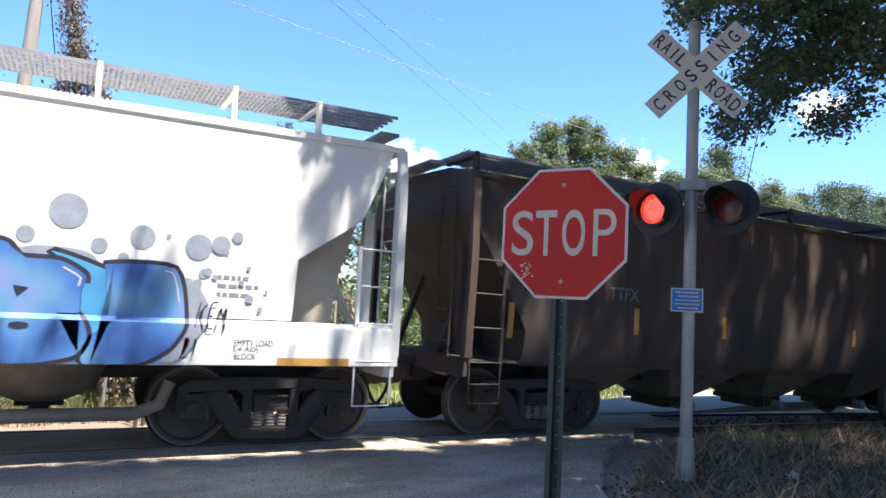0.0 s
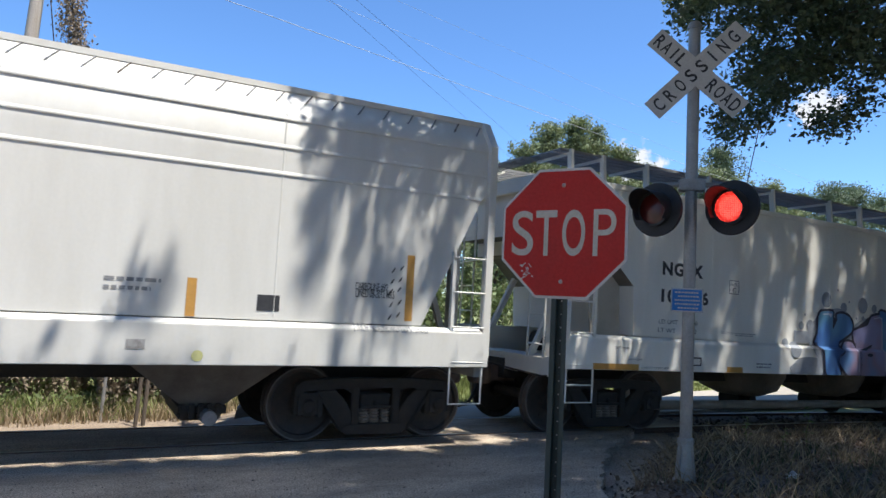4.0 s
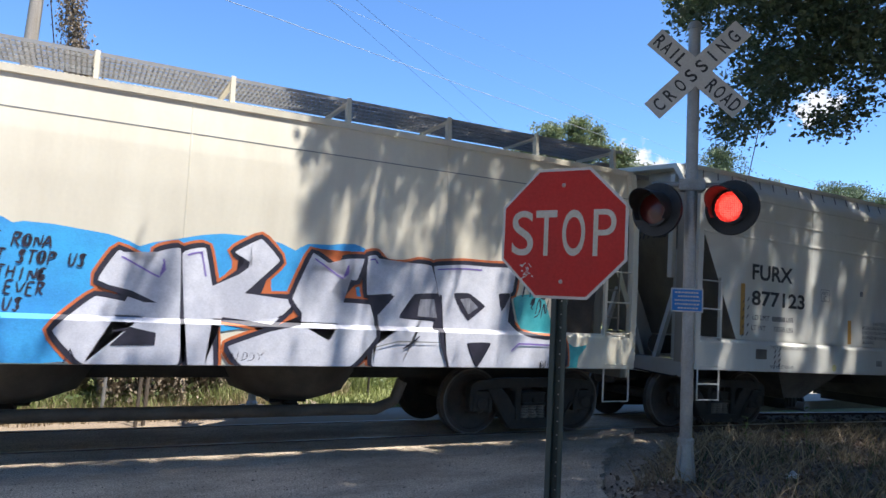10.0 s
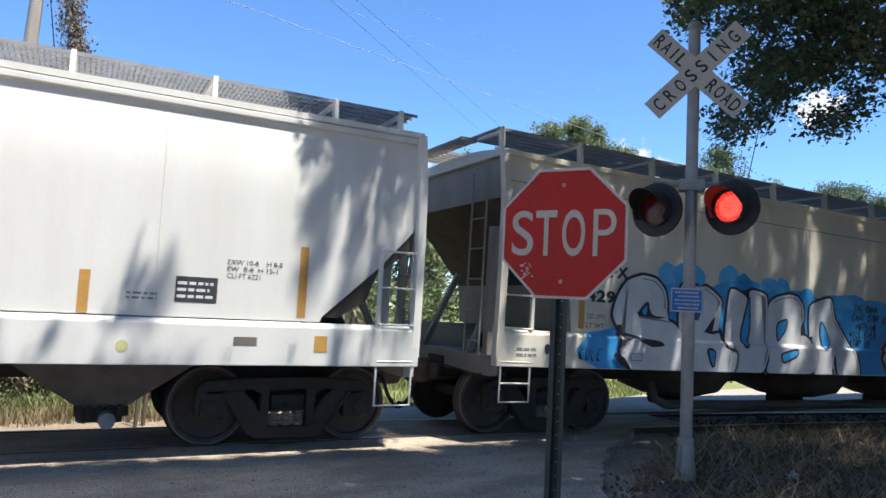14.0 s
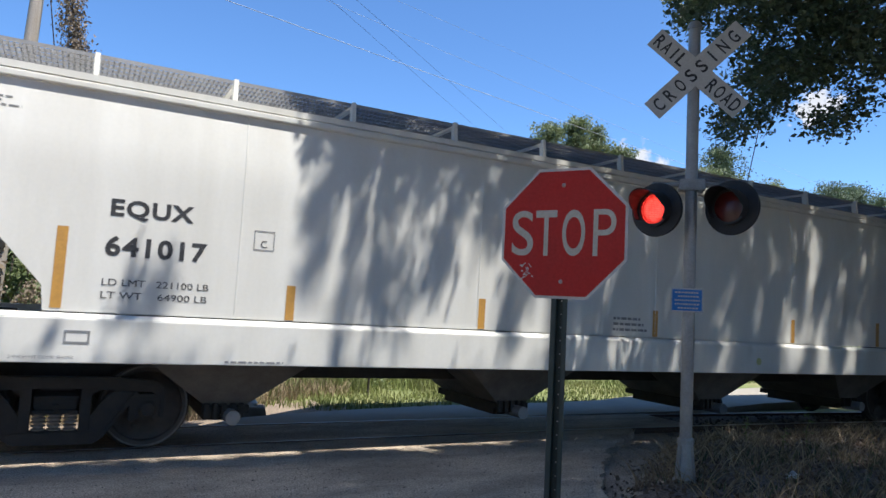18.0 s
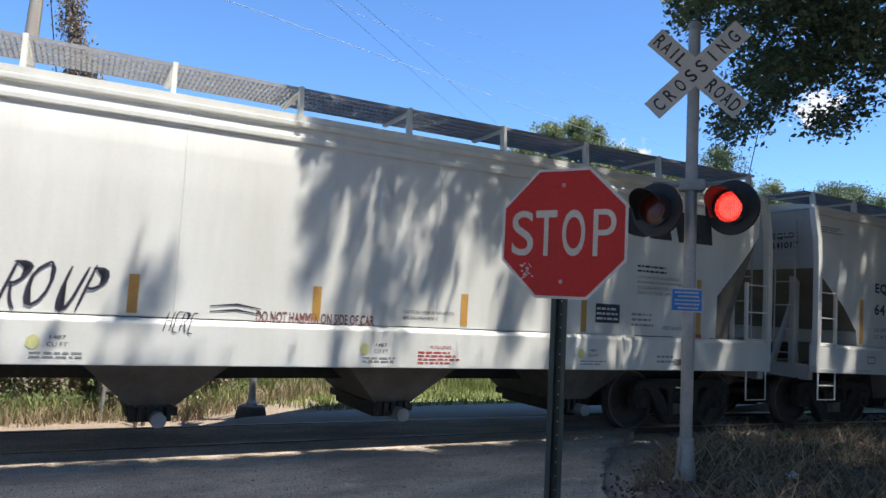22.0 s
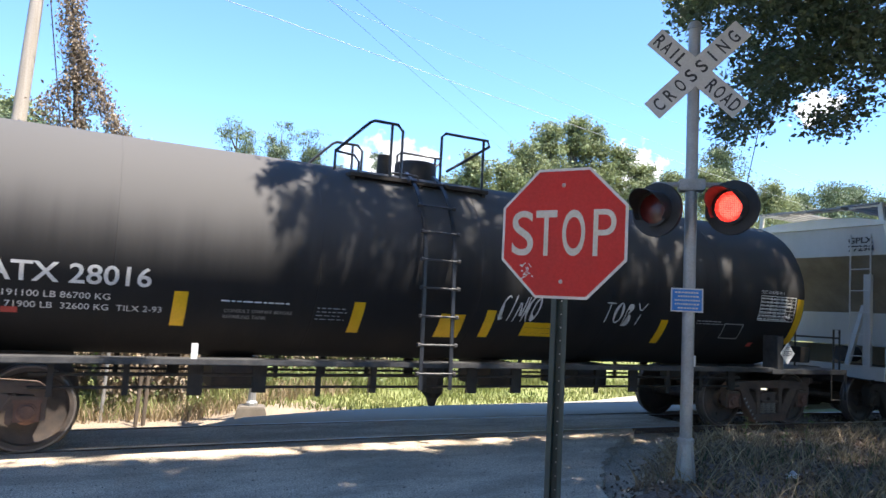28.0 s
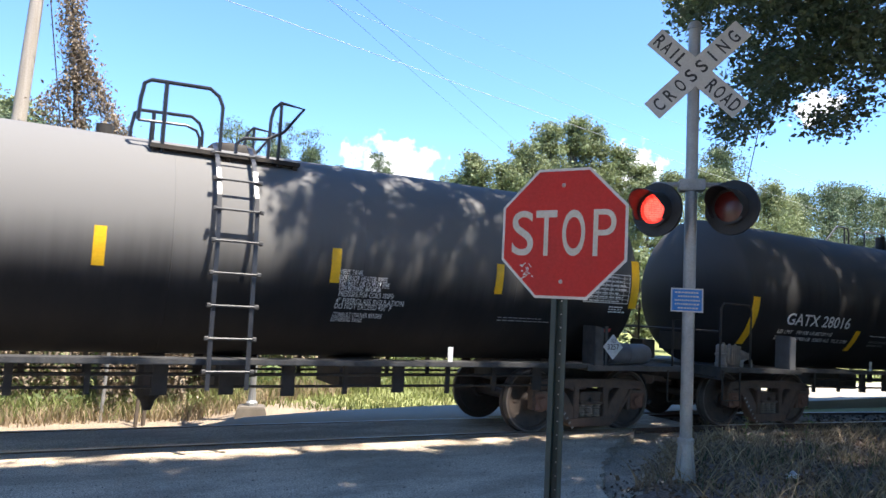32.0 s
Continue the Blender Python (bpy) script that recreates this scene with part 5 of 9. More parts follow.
    stencil(car, "MIDDY", (-33.0 - c, 1.06, -32.6 - c, 1.15), TAG_BLACK, side, 0.0, 0.026, "spray_paint_tag", lean=0.2)
    stencil(car, "CULE", (-41.62 - c, 1.12, -41.2 - c, 1.28), TAG_BLACK, side, -0.012, 0.012, "spray_paint_tag", lean=0.2)
    return car, c


def long_hopper():
    c = -53.20
    rear = [(0.05, 3.88), (0.06, 2.80), (0.52, 2.40), (0.80, 2.20), (1.20, 1.75), (1.23, 1.5)]
    front = [(0.05, 3.88), (0.06, 2.74), (0.55, 2.20), (1.25, 1.56), (1.27, 1.5)]
    car, side = hopper("covered_hopper_car", "long light grey covered hopper car with white end posts", c, 9.19, 7.76, GREY_PAINT,
                       CURVED + [(3.70, 1.52), (3.88, 1.50)], front, rear, [(-6.0, 1.0), (-2.0, 1.0), (2.0, 1.0), (5.75, 1.0)],
                       [-8.9] + [-7.7 + 1.43 * k for k in range(12)] + [8.9], walk_z=4.21, roof_top=4.02, ridges=((3.80, 0.05),), end_material=WHITE_PAINT, platform_material=SHADED_GREY_END)
    end_gusset(car, 9.19, [(0.12, 2.78), (0.62, 2.22), (0.90, 2.12), (1.18, 1.80), (1.25, 1.56), (1.05, 1.55), (0.70, 1.78), (0.58, 2.11), (0.16, 2.40)], GUSSET)
    for words, z in (("EQUX", 3.34), ("641017", 3.17)):
        end_letters(car, words, (-1.25, z, -0.70, z + 0.12), -9.19 + 0.05)
    stencil(car, "EQUX", (-60.64 - c, 2.46, -59.83 - c, 2.67), INK, side, 0.030, spacing=1.1)
    stencil(car, "641017", (-60.66 - c, 2.08, -59.67 - c, 2.29), INK, side, 0.030, spacing=1.1)
    stencil(car, "LD LMT   221100 LB", (-60.66 - c, 1.78, -59.62 - c, 1.85), INK, side)
    stencil(car, "LT WT    64900 LB", (-60.66 - c, 1.65, -59.63 - c, 1.72), INK, side)
    panel(car, (-59.18 - c, 2.27, -58.95 - c, 2.49), INK_FAINT, side, rim=0.010)
    stencil(car, "C", (-59.10 - c, 2.30, -59.03 - c, 2.38), INK, side)
    stripes(car, side, c, [(-61.05, 1.53, 2.34), (-58.72, 1.51, 1.90), (-56.2, 1.51, 1.90), (-53.2, 1.51, 1.90), (-50.1, 1.51, 1.90), (-47.74, 1.51, 1.94), (-45.51, 1.54, 2.35)])
    for k, words in enumerate(("EXW 10-8    H 8-5", "EW  8-8  H 15-1", "CU FT 6221")):
        w = (0.60, 0.55, 0.36)[k]
        stencil(car, words, (-46.36 - c, 2.09 - 0.075 * k, -46.36 + w - c, 2.145 - 0.075 * k), INK, side)
    panel(car, (-46.88 - c, 1.66, -46.45 - c, 1.93), INK, side, "stencil_panel")
    bars(car, (-46.86 - c, 1.69, -46.47 - c, 1.90), 3, INK_WHITE, side, 6, lift=0.007)
    bars(car, (-47.35 - c, 1.66, -46.98 - c, 1.76), 2, INK_FAINT, side, 7)
    bars(car, (-62.2 - c, 3.45, -61.5 - c, 3.58), 3, INK_FAINT, side, 17)
    panel(car, (-60.95 - c, 1.19, -60.72 - c, 1.32), INK_FAINT, side, rim=0.02)
    stencil(car, "2 INCH HT COMP SHOES", (-61.4 - c, 1.04, -60.85 - c, 1.07), INK_FAINT, side)
    bars(car, (-59.4 - c, 1.02, -58.5 - c, 1.06), 1, INK_FAINT, side, 31)
    bars(car, (-54.0 - c, 1.56, -53.3 - c, 1.80), 3, INK_FAINT, side, 32)
    panel(car, (-46.25 - c, 1.22, -46.0 - c, 1.31), SOOT, side, "jacking_pad")
    for u in (-47.35, -51.0, -55.0):
        spray(car, [(u - c + 0.06 * math.cos(a), 1.19 + 0.06 * math.sin(a)) for a in (2 * math.pi * j / 16 for j in range(16))], PALE_DOT, side, 0.004, "inspection_dot")
    panel(car, (-45.35 - c, 1.16, -45.2 - c, 1.34), TAPE, side, "inspection_label")
    return car, c


def silver_hopper():
    c = -71.20
    rear = [(0.06, 3.86), (0.08, 3.26), (0.62, 2.76), (1.14, 2.18), (1.18, 1.5)]
    front = [(0.10, 3.86), (0.25, 3.18), (0.60, 2.78), (1.20, 2.16), (1.22, 1.5)]
    car, side = hopper("covered_hopper_car", "silver-grey covered hopper car with black scrawled tags", c, 7.70, 6.38, SILVER_PAINT,
                       CURVED + [(3.60, 1.54), (3.86, 1.48)], front, rear, [(-4.55, 0.85), (-1.60, 0.85), (1.35, 0.85), (4.30, 0.85)],
                       [-7.55] + [-6.0 + 1.43 * k for k in range(9)] + [7.5], walk_z=4.29, roof_top=4.05, ridges=((3.60, 0.035), (3.79, 0.05)), platform_material=SHADED_GREY_END)
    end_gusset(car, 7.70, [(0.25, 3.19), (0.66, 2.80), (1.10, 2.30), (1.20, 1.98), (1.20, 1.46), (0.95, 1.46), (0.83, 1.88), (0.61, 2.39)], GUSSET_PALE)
    # large dark company mark as four plain blocks
    for pts in ([(4.58, 3.32), (4.74, 3.41), (5.02, 3.43), (5.03, 3.26), (5.02, 2.97), (4.92, 2.95), (4.75, 2.96), (4.6, 2.99)],
                [(5.22, 3.41), (5.4, 3.44), (5.51, 2.95), (5.06, 2.95)],
                [(5.54, 3.41), (5.89, 3.42), (5.79, 2.94), (5.65, 2.94)],
                [(5.92, 3.42), (6.35, 3.42), (6.21, 3.19), (6.37, 2.95), (5.92, 2.95), (6.06, 3.2)]):
        spray(car, pts, INK, side, 0.004, "company_mark")
    for words, z in (("GPLX", 3.50), ("77298", 3.34)):
        end_letters(car, words, (-1.25, z, -0.75, z + 0.12), -7.70 + 0.06)
    stencil(car, "GPLX", (-77.06 - c, 2.30, -76.32 - c, 2.49), INK, side, 0.046, spacing=1.15)
    stencil(car, "77298", (-77.03 - c, 1.93, -76.19 - c, 2.11), INK, side, 0.046, spacing=1.15)
    stencil(car, "LD LMT 197600 LB", (-77.04 - c, 1.66, -76.22 - c, 1.72), INK, side)
    stencil(car, "LT WT     65400 LB  RUSX 12-1984", (-77.05 - c, 1.54, -75.5 - c, 1.60), INK, side)
    panel(car, (-75.83 - c, 2.06, -75.62 - c, 2.27), INK, side, rim=0.010)
    stencil(car, "PLATE", (-75.79 - c, 2.185, -75.66 - c, 2.225), INK, side)
    stencil(car, "C", (-75.75 - c, 2.09, -75.70 - c, 2.16), INK, side)
    stripes(car, side, c, [(-77.43, 1.55, 2.39), (-75.13, 1.53, 1.94), (-73.15, 1.53, 1.93), (-71.20, 1.53, 1.92), (-69.25, 1.53, 1.94), (-67.33, 1.52, 1.97), (-65.10, 1.52, 2.39)])
    for u in (-77.43, -65.10):
        panel(car, (u - 0.06 - c, 1.50, u + 0.06 - c, 1.55), INK_RED, side, "red_mark")
    stencil(car, "AROUP", (-74.62 - c, 1.52, -73.45 - c, 1.98), TAG_BLACK, side, -0.005, 0.008, "spray_paint_tag", spacing=0.8, lean=0.35)
    stencil(car, "BOY", (-76.55 - c, 1.38, -76.15 - c, 1.55), TAG_BLACK, side, -0.01, 0.008, "spray_paint_tag", lean=0.3)
    stencil(car, "DESTHER...", (-77.2 - c, 1.06, -76.28 - c, 1.25), TAG_BLACK, side, -0.01, 0.006, "spray_paint_tag")
    stencil(car, "HERE", (-1.65, 1.35, -1.33, 1.56), TAG_BLACK, side, 0.0, 0.006, "spray_paint_tag", lean=0.3)
    for z in (1.60, 1.66):
        stroke(car, [(-1.18, z - 0.02), (-0.90, z + 0.01), (-0.63, z - 0.03)], side, TAG_BLACK, 0.006, 0.02)
    panel(car, (-76.15 - c, 1.12, -75.93 - c, 1.26), INK, side, rim=0.022)
    for k, (words, w) in enumerate((("CAUTION: DO NOT USE STEAM,", 0.85), ("BOILING WATER OR SHARP OBJECTS", 0.98), ("TO CLEAN. ENTER CAR WITH", 0.80), ("CLEAN SOFT SOLED SHOES.", 0.72))):
        stencil(car, words, (-66.36 - c, 2.33 - 0.075 * k, -66.36 + w - c, 2.38 - 0.075 * k), INK, side)
    bars(car, (-66.36 - c, 2.42, -65.7 - c, 2.56), 2, INK, side, 9)
    panel(car, (-67.12 - c, 1.66, -66.68 - c, 1.93), INK, side, "stencil_panel")
    bars(car, (-67.10 - c, 1.69, -66.70 - c, 1.90), 3, INK_WHITE, side, 10, lift=0.007)
    bars(car, (-66.45 - c, 1.62, -65.98 - c, 1.85), 3, INK_FAINT, side, 12)
    stencil(car, "REDP 08-2014", (-65.83 - c, 1.60, -65.45 - c, 1.65), INK, side)
    stencil(car, "CAUTION: OPEN ROOF HATCH", (-70.1 - c, 1.66, -69.4 - c, 1.70), INK, side)
    stencil(car, "BEFORE UNLOADING", (-70.1 - c, 1.59, -69.62 - c, 1.63), INK, side)
    stencil(car, "DO NOT HAMMER ON SIDE OF CAR", (-0.68, 1.49, 0.72, 1.61), INK_DULL_RED, side, 0.02)
    for u in (-67.4, -70.6, -74.0, -75.6):
        spray(car, blob(random.Random(int(-u * 10)), u - c, 1.22, 0.06, 0.07, 16, 0.04), PALE_DOT, side, 0.004, "inspection_dot")
        stencil(car, "1487", (u + 0.14 - c, 1.25, u + 0.28 - c, 1.29), INK, side)
        stencil(car, "CU FT", (u + 0.12 - c, 1.18, u + 0.30 - c, 1.22), INK, side)
        bars(car, (u - 0.02 - c, 1.06, u + 0.45 - c, 1.14), 2, INK_FAINT, side, int(-u * 7))
    stencil(car, "WARNING", (-69.75 - c, 1.24, -69.45 - c, 1.28), INK_RED, side)
    bars(car, (-69.9 - c, 1.05, -69.3 - c, 1.22), 4, INK_RED, side, 14)
    bars(car, (-66.0 - c, 1.10, -65.6 - c, 1.24), 2, INK_FAINT, side, 16)
    panel(car, (-65.65 - c, 1.08, -65.38 - c, 1.17), SOOT, side, "jacking_pad")
    return car, c


# ---- tank cars
TANK_R, TANK_Z = 1.32, 2.32


def tank_side():
    def y_at(z):
        return -math.sqrt(max(0.02, (TANK_R + 0.001) ** 2 - (z - TANK_Z) ** 2))
    return y_at, [1.05 + 0.07 * k for k in range(28)]


def tank_car(label, c, paint, half=7.70, truck_x=6.07, cyl=6.76, shift=-0.12, ladder_x=0.0, rails=(-1, 0, 0.5, 1), high_ladder=True, square_rails=False):
    car = thing("tank_car", label, "railcar", group="freight cars of the passing train")
    g = Geo()
    prof = [(0.0, -cyl - 0.42), (0.45, -cyl - 0.40), (0.85, -cyl - 0.32), (1.12, -cyl - 0.20), (1.27, -cyl - 0.06), (TANK_R, -cyl)]
    steps = [(TANK_R, -cyl + 2 * cyl * k / 6) for k in range(1, 6)]
    prof = prof + steps + [(r, -h) for r, h in reversed(prof)]
    g.lathe(prof, Matrix.Translation((shift, 0, TANK_Z)) @ Matrix.Rotation(radians(90), 4, "Y"), 96)
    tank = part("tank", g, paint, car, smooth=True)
    for k in range(1, 6):
        x = -cyl + 2 * cyl * k / 6
        g = Geo()
        g.lathe([(TANK_R - 0.01, x - 0.03), (TANK_R + 0.004, x), (TANK_R - 0.01, x + 0.03)], Matrix.Translation((0, 0, TANK_Z)) @ Matrix.Rotation(radians(90), 4, "Y"), 64)
        part("weld_band", g, paint, tank, smooth=True)
    # saddles, sills, hanging brake rods
    for s in (-1, 1):
        g = Geo()
        x0, x1 = sorted((s * (half - 0.1), s * (half - 2.9)))
        g.box(x0, x1, -0.26, 0.26, 0.70, 1.02)
        part("stub_sill", g, STEEL_DARK, car, bevel=0.008)
    for s in (-1, 1):
        g = Geo()
        g.box(-half + 1.9, half - 1.9, s * 1.25 - 0.15, s * 1.25 + 0.15, 0.985, 1.05)
        part("side_sill", g, STEEL_RAIL_EDGE, car, bevel=0.01)
    for y in (-1.15, 0.9):
        g = Geo()
        g.pipe([(-half + 2.5, y, 0.72), (half - 2.5, y, 0.72)], 0.018, 6)
        g.pipe([(-half + 2.5, y, 0.86), (half - 2.5, y, 0.86)], 0.022, 6)
        rod = part("safety_rail", g, STEEL_DARK, car)
        rng = random.Random(3)
        for k in range(15):
            x = -half + 2.7 + (2 * half - 5.4) * k / 14
            b = Geo()
            w = rng.choice([0.03, 0.04, 0.08])
            b.box(x - w, x + w, y - 0.02, y + 0.02, 0.66 - rng.uniform(0, 0.06), 0.99)
            part("hanger", b, STEEL_DARK, rod)
    for x, w in ((-3.0, 0.28), (0.9, 0.2), (2.6, 0.30)):
        g = Geo()
        g.box(x - w, x + w, -0.5, 0.5, 0.62, 1.0)
        part("underframe_box", g, STEEL_DARK, car, bevel=0.01)
    g = Geo()
    g.lathe([(0.0, 0.30), (0.05, 0.30), (0.09, 0.42), (0.16, 0.50), (0.16, 1.0)], n=12)
    part("bottom_outlet", g, STEEL_DARK, car)
    # end platforms
    for s in (-1, 1):
        xe = s * half
        g = Geo()
        x0, x1 = sorted((xe, xe - s * 2.0))
        g.box(x0, x1, -1.42, 1.42, 0.95, 1.03)
        g.box(min(xe, xe - s * 0.08), max(xe, xe - s * 0.08), -1.42, 1.42, 0.82, 1.03)
        part("end_platform", g, STEEL_RAIL_EDGE, car, bevel=0.008)
        g = Geo()
        xs = xe - s * 1.78
        g.prism([(xs - 0.08, 1.0), (xs + 0.08, 1.0), (xs + 0.08, 1.57), (xs - 0.08, 1.60)], -1.40, -1.10)
        part("saddle_plate", g, GREY_POST if s < 0 and not square_rails else STEEL_RAIL_EDGE, car, bevel=0.01)
        # hand rails round the platform
        g = Geo()
        g.pipe([(xe - 0.75 * s, -1.36, 1.03), (xe - 0.75 * s, -1.36, 1.98), (xe - 0.70 * s, -1.36, 2.06), (xe - 0.10 * s, -1.36, 2.06), (xe - 0.04 * s, -1.36, 1.98), (xe - 0.04 * s, -1.36, 1.03)]
               if s < 0 else [(xe - 0.30 * s, -1.36, 1.03), (xe - 0.30 * s, -1.36, 1.75), (xe - 0.04 * s, -1.30, 1.75), (xe - 0.04 * s, -1.30, 1.03)], 0.018, 8)
        g.pipe([(xe - 0.05 * s, -1.30, 1.6), (xe - 0.05 * s, 1.30, 1.6)], 0.018, 6)
        part("hand_rail", g, STEEL_DARK, car, smooth=True)
        g = Geo()
        g.pipe([(xe - 0.25 * s, -0.55, 1.0), (xe - 0.25 * s, -0.55, 2.05)], 0.02, 6)
        g.box(xe - 0.36, xe - 0.05, -0.72, -0.40, 1.25, 1.55) if s < 0 else g.box(xe - 0.30, xe - 0.02, -0.7, -0.4, 1.1, 1.4)
        part("brake_valve", g, STEEL_DARK, car, bevel=0.01)
        stirrup(car, *sorted((xe - s * 0.05, xe - s * 0.45)), -1.42, 0.50, 0.98, STEEL_DARK)
        coupler(car, xe, s)
        truck(car, s * truck_x, "rust")
    if square_rails:
        g = Geo()
        g.lathe([(0.0, -0.22), (0.13, -0.21), (0.155, -0.17), (0.155, -0.015), (0.162, -0.012), (0.162, 0.012), (0.155, 0.015), (0.155, 0.17), (0.13, 0.21), (0.0, 0.22)], Matrix.Translation((half - 1.05, -1.15, 1.19)) @ Matrix.Rotation(radians(90), 4, "Y"), 18)
        g.v = [((x - (half - 1.05)) * 1.9 + half - 1.05, y, z) for x, y, z in g.v]
        part("air_reservoir", g, GREY_POST, car, "grey cylindrical air reservoir", smooth=True)
    xv = -half + 0.34
    g = Geo()
    g.lathe([(0.0, 1.03), (0.10, 1.03), (0.10, 1.07), (0.085, 1.09), (0.085, 1.20), (0.10, 1.21), (0.10, 1.24), (0.085, 1.25), (0.085, 1.36), (0.06, 1.39), (0.0, 1.39)], Matrix.Translation((xv, -1.12, 0)), 16)
    valve = part("control_valve", g, CASTING, car, "dusty cast brake control valve", smooth=True)
    g = Geo()
    g.box(xv + 0.05, xv + 0.36, -1.20, -1.02, 1.08, 1.34)
    part("pipe_bracket", g, CASTING, valve, bevel=0.008)
    for k in range(5):
        g = Geo()
        g.box(xv + 0.115 + 0.045 * k, xv + 0.14 + 0.045 * k, -1.25, -1.0, 1.06, 1.38)
        part("fin", g, CASTING, valve, bevel=0.004)
    g = Geo()
    g.lathe([(0.0, -0.02), (0.095, -0.02), (0.095, 0.05), (0.075, 0.06), (0.075, 0.15), (0.09, 0.155), (0.09, 0.18), (0.045, 0.19), (0.045, 0.24), (0.06, 0.245), (0.06, 0.28), (0.0, 0.28)],
            Matrix.Translation((xv + 0.36, -1.12, 1.21)) @ Matrix.Rotation(radians(90), 4, "Y"), 14)
    part("service_portion", g, CASTING, valve)
    g = Geo()
    g.box(xv + 0.42, xv + 0.50, -1.16, -1.08, 1.03, 1.16)
    part("foot", g, CASTING, valve)
    for dx, z in ((0.02, 1.42), (0.16, 1.40), (0.30, 1.40), (0.45, 1.31)):
        g = Geo()
        g.lathe([(0.0, 0.0), (0.022, 0.0), (0.022, 0.03), (0.0, 0.035)], Matrix.Translation((xv + dx, -1.15, z - 0.03)), 6)
        part("bolt", g, CASTING, valve)
    g = Geo()
    g.pipe([(xv + 0.70, -1.15, 1.03), (xv + 0.70, -1.15, 1.14), (xv + 0.66, -1.15, 1.16)], 0.02, 8)
    g.lathe([(0.0, 1.03), (0.035, 1.03), (0.035, 1.08), (0.0, 1.09)], Matrix.Translation((xv + 0.70, -1.15, 0)), 8)
    part("release_cock", g, CASTING, car)
    g = Geo()
    g.pipe([(xv - 0.02, -1.12, 1.03), (xv - 0.04, -0.9, 0.92), (xv + 0.5, -0.7, 0.86), (xv + 1.6, -0.6, 0.86)], 0.018, 6)
    part("brake_pipe", g, STEEL_DARK, car)
    # ladder and platform on top
    top = TANK_Z + TANK_R
    y_at, _ = tank_side()
    lx = ladder_x
    g = Geo()
    for dx in (-0.21, 0.21):
        pts = []
        for k in range(9):
            a = radians(62 - 62 * k / 8)
            pts.append((lx + dx, -(TANK_R + 0.12) * math.cos(a), TANK_Z + (TANK_R + 0.12) * math.sin(a)))
        pts += [(lx + dx, -TANK_R - 0.15, 1.7), (lx + dx, -TANK_R - 0.17, 0.72 if high_ladder else 0.6)]
        for p, q in zip(pts, pts[1:]):
            g.beam(p, q, 0.05, 0.02)
    lad = part("ladder", g, RAIL_BLACK, car, "black steel ladder up the tank")
    for k in range(8):
        z = 0.92 + 0.36 * k
        a = math.asin(max(-1, min(1, (z - TANK_Z) / (TANK_R + 0.12)))) if z > TANK_Z else 0
        y = -(TANK_R + 0.13) * math.cos(a) if z > TANK_Z else -TANK_R - 0.15
        r = Geo()
        r.pipe([(lx - 0.26, y - 0.02, z), (lx + 0.26, y - 0.02, z)], 0.014, 6)
        for dx in (-0.26, 0.26):
            r.lathe([(0.0, -0.02), (0.028, -0.02), (0.028, 0.02), (0.0, 0.02)], Matrix.Translation((lx + dx, y - 0.02, z)) @ Matrix.Rotation(radians(90), 4, "Y"), 6)
        part("rung", r, STEEL_RAIL_EDGE, lad)
    g = Geo()
    x0, x1 = rails[0] + 0.2, rails[3] - 0.02
    for y0, y1 in ((-0.84, -0.45), (0.45, 0.84)):
        g.box(x0, x1, y0, y1, top - 0.22, top - 0.17)
    for x in (x0 + 0.05, (x0 + x1) / 2, x1 - 0.05):
        g.box(x - 0.03, x + 0.03, -0.80, 0.80, top - 0.34, top - 0.17)
    part("top_platform", g, STEEL_DARK, car)
    g = Geo()
    tall = 0.05 if square_rails else 0.22
    g.lathe([(0.32, top - 0.05), (0.32, top + tall), (0.28, top + tall + 0.05), (0.0, top + tall + 0.05)], Matrix.Translation((rails[1] + (0.30 if square_rails else 0.62), 0.1, 0)), 20)
    g.lathe([(0.10, top - 0.05), (0.10, top + tall + 0.10), (0.0, top + tall + 0.12)], Matrix.Translation((rails[0] - 0.27 if square_rails else rails[1] + 0.1, 0.1, 0)), 12)
    part("manway_dome", g, STEEL_DARK, car, smooth=True)
    xa, xb, xc, xd = rails
    for y in (-0.78, 0.78):
        zr, zb = top + 0.57, top - 0.22
        if square_rails:
            runs = [([(xa + 0.05, y, top + 0.08), (xa + 0.06, y, top + 0.32), (xa + 0.09, y, top + 0.52), (xa + 0.16, y, zr), (xb - 0.16, y, zr + 0.02), (xb - 0.05, y, zr - 0.06), (xb, y, zr - 0.18), (xb, y, zb)], 0.024),
                    ([(xa + 0.05, y, top + 0.08), (xa + 0.58, y, top + 0.10), (xa + 0.70, y, top + 0.05), (xa + 0.74, y, top - 0.04), (xa + 0.74, y, zb)], 0.018), ([(xa + 0.33, y, zb - 0.06), (xa + 0.33, y, zr)], 0.026), ([(xa + 0.2, y, zb), (xa + 0.2, y, top + 0.08)], 0.018)]
            ends = [([(xc - 0.04, y, zb), (xc - 0.03, y, top + 0.34), (xc, y, zr - 0.09), (xc + 0.08, y, zr), (xd, y, zr - 0.03), (xc + 0.14, y, top + 0.20), (xc - 0.08, y, top + 0.08), (xc - 0.35, y, top + 0.05), (xc - 0.43, y, top - 0.04), (xc - 0.43, y, zb)], 0.022),
                    ([(xc + 0.09, y, zb - 0.04), (xc + 0.09, y, zr)], 0.022)]
        else:
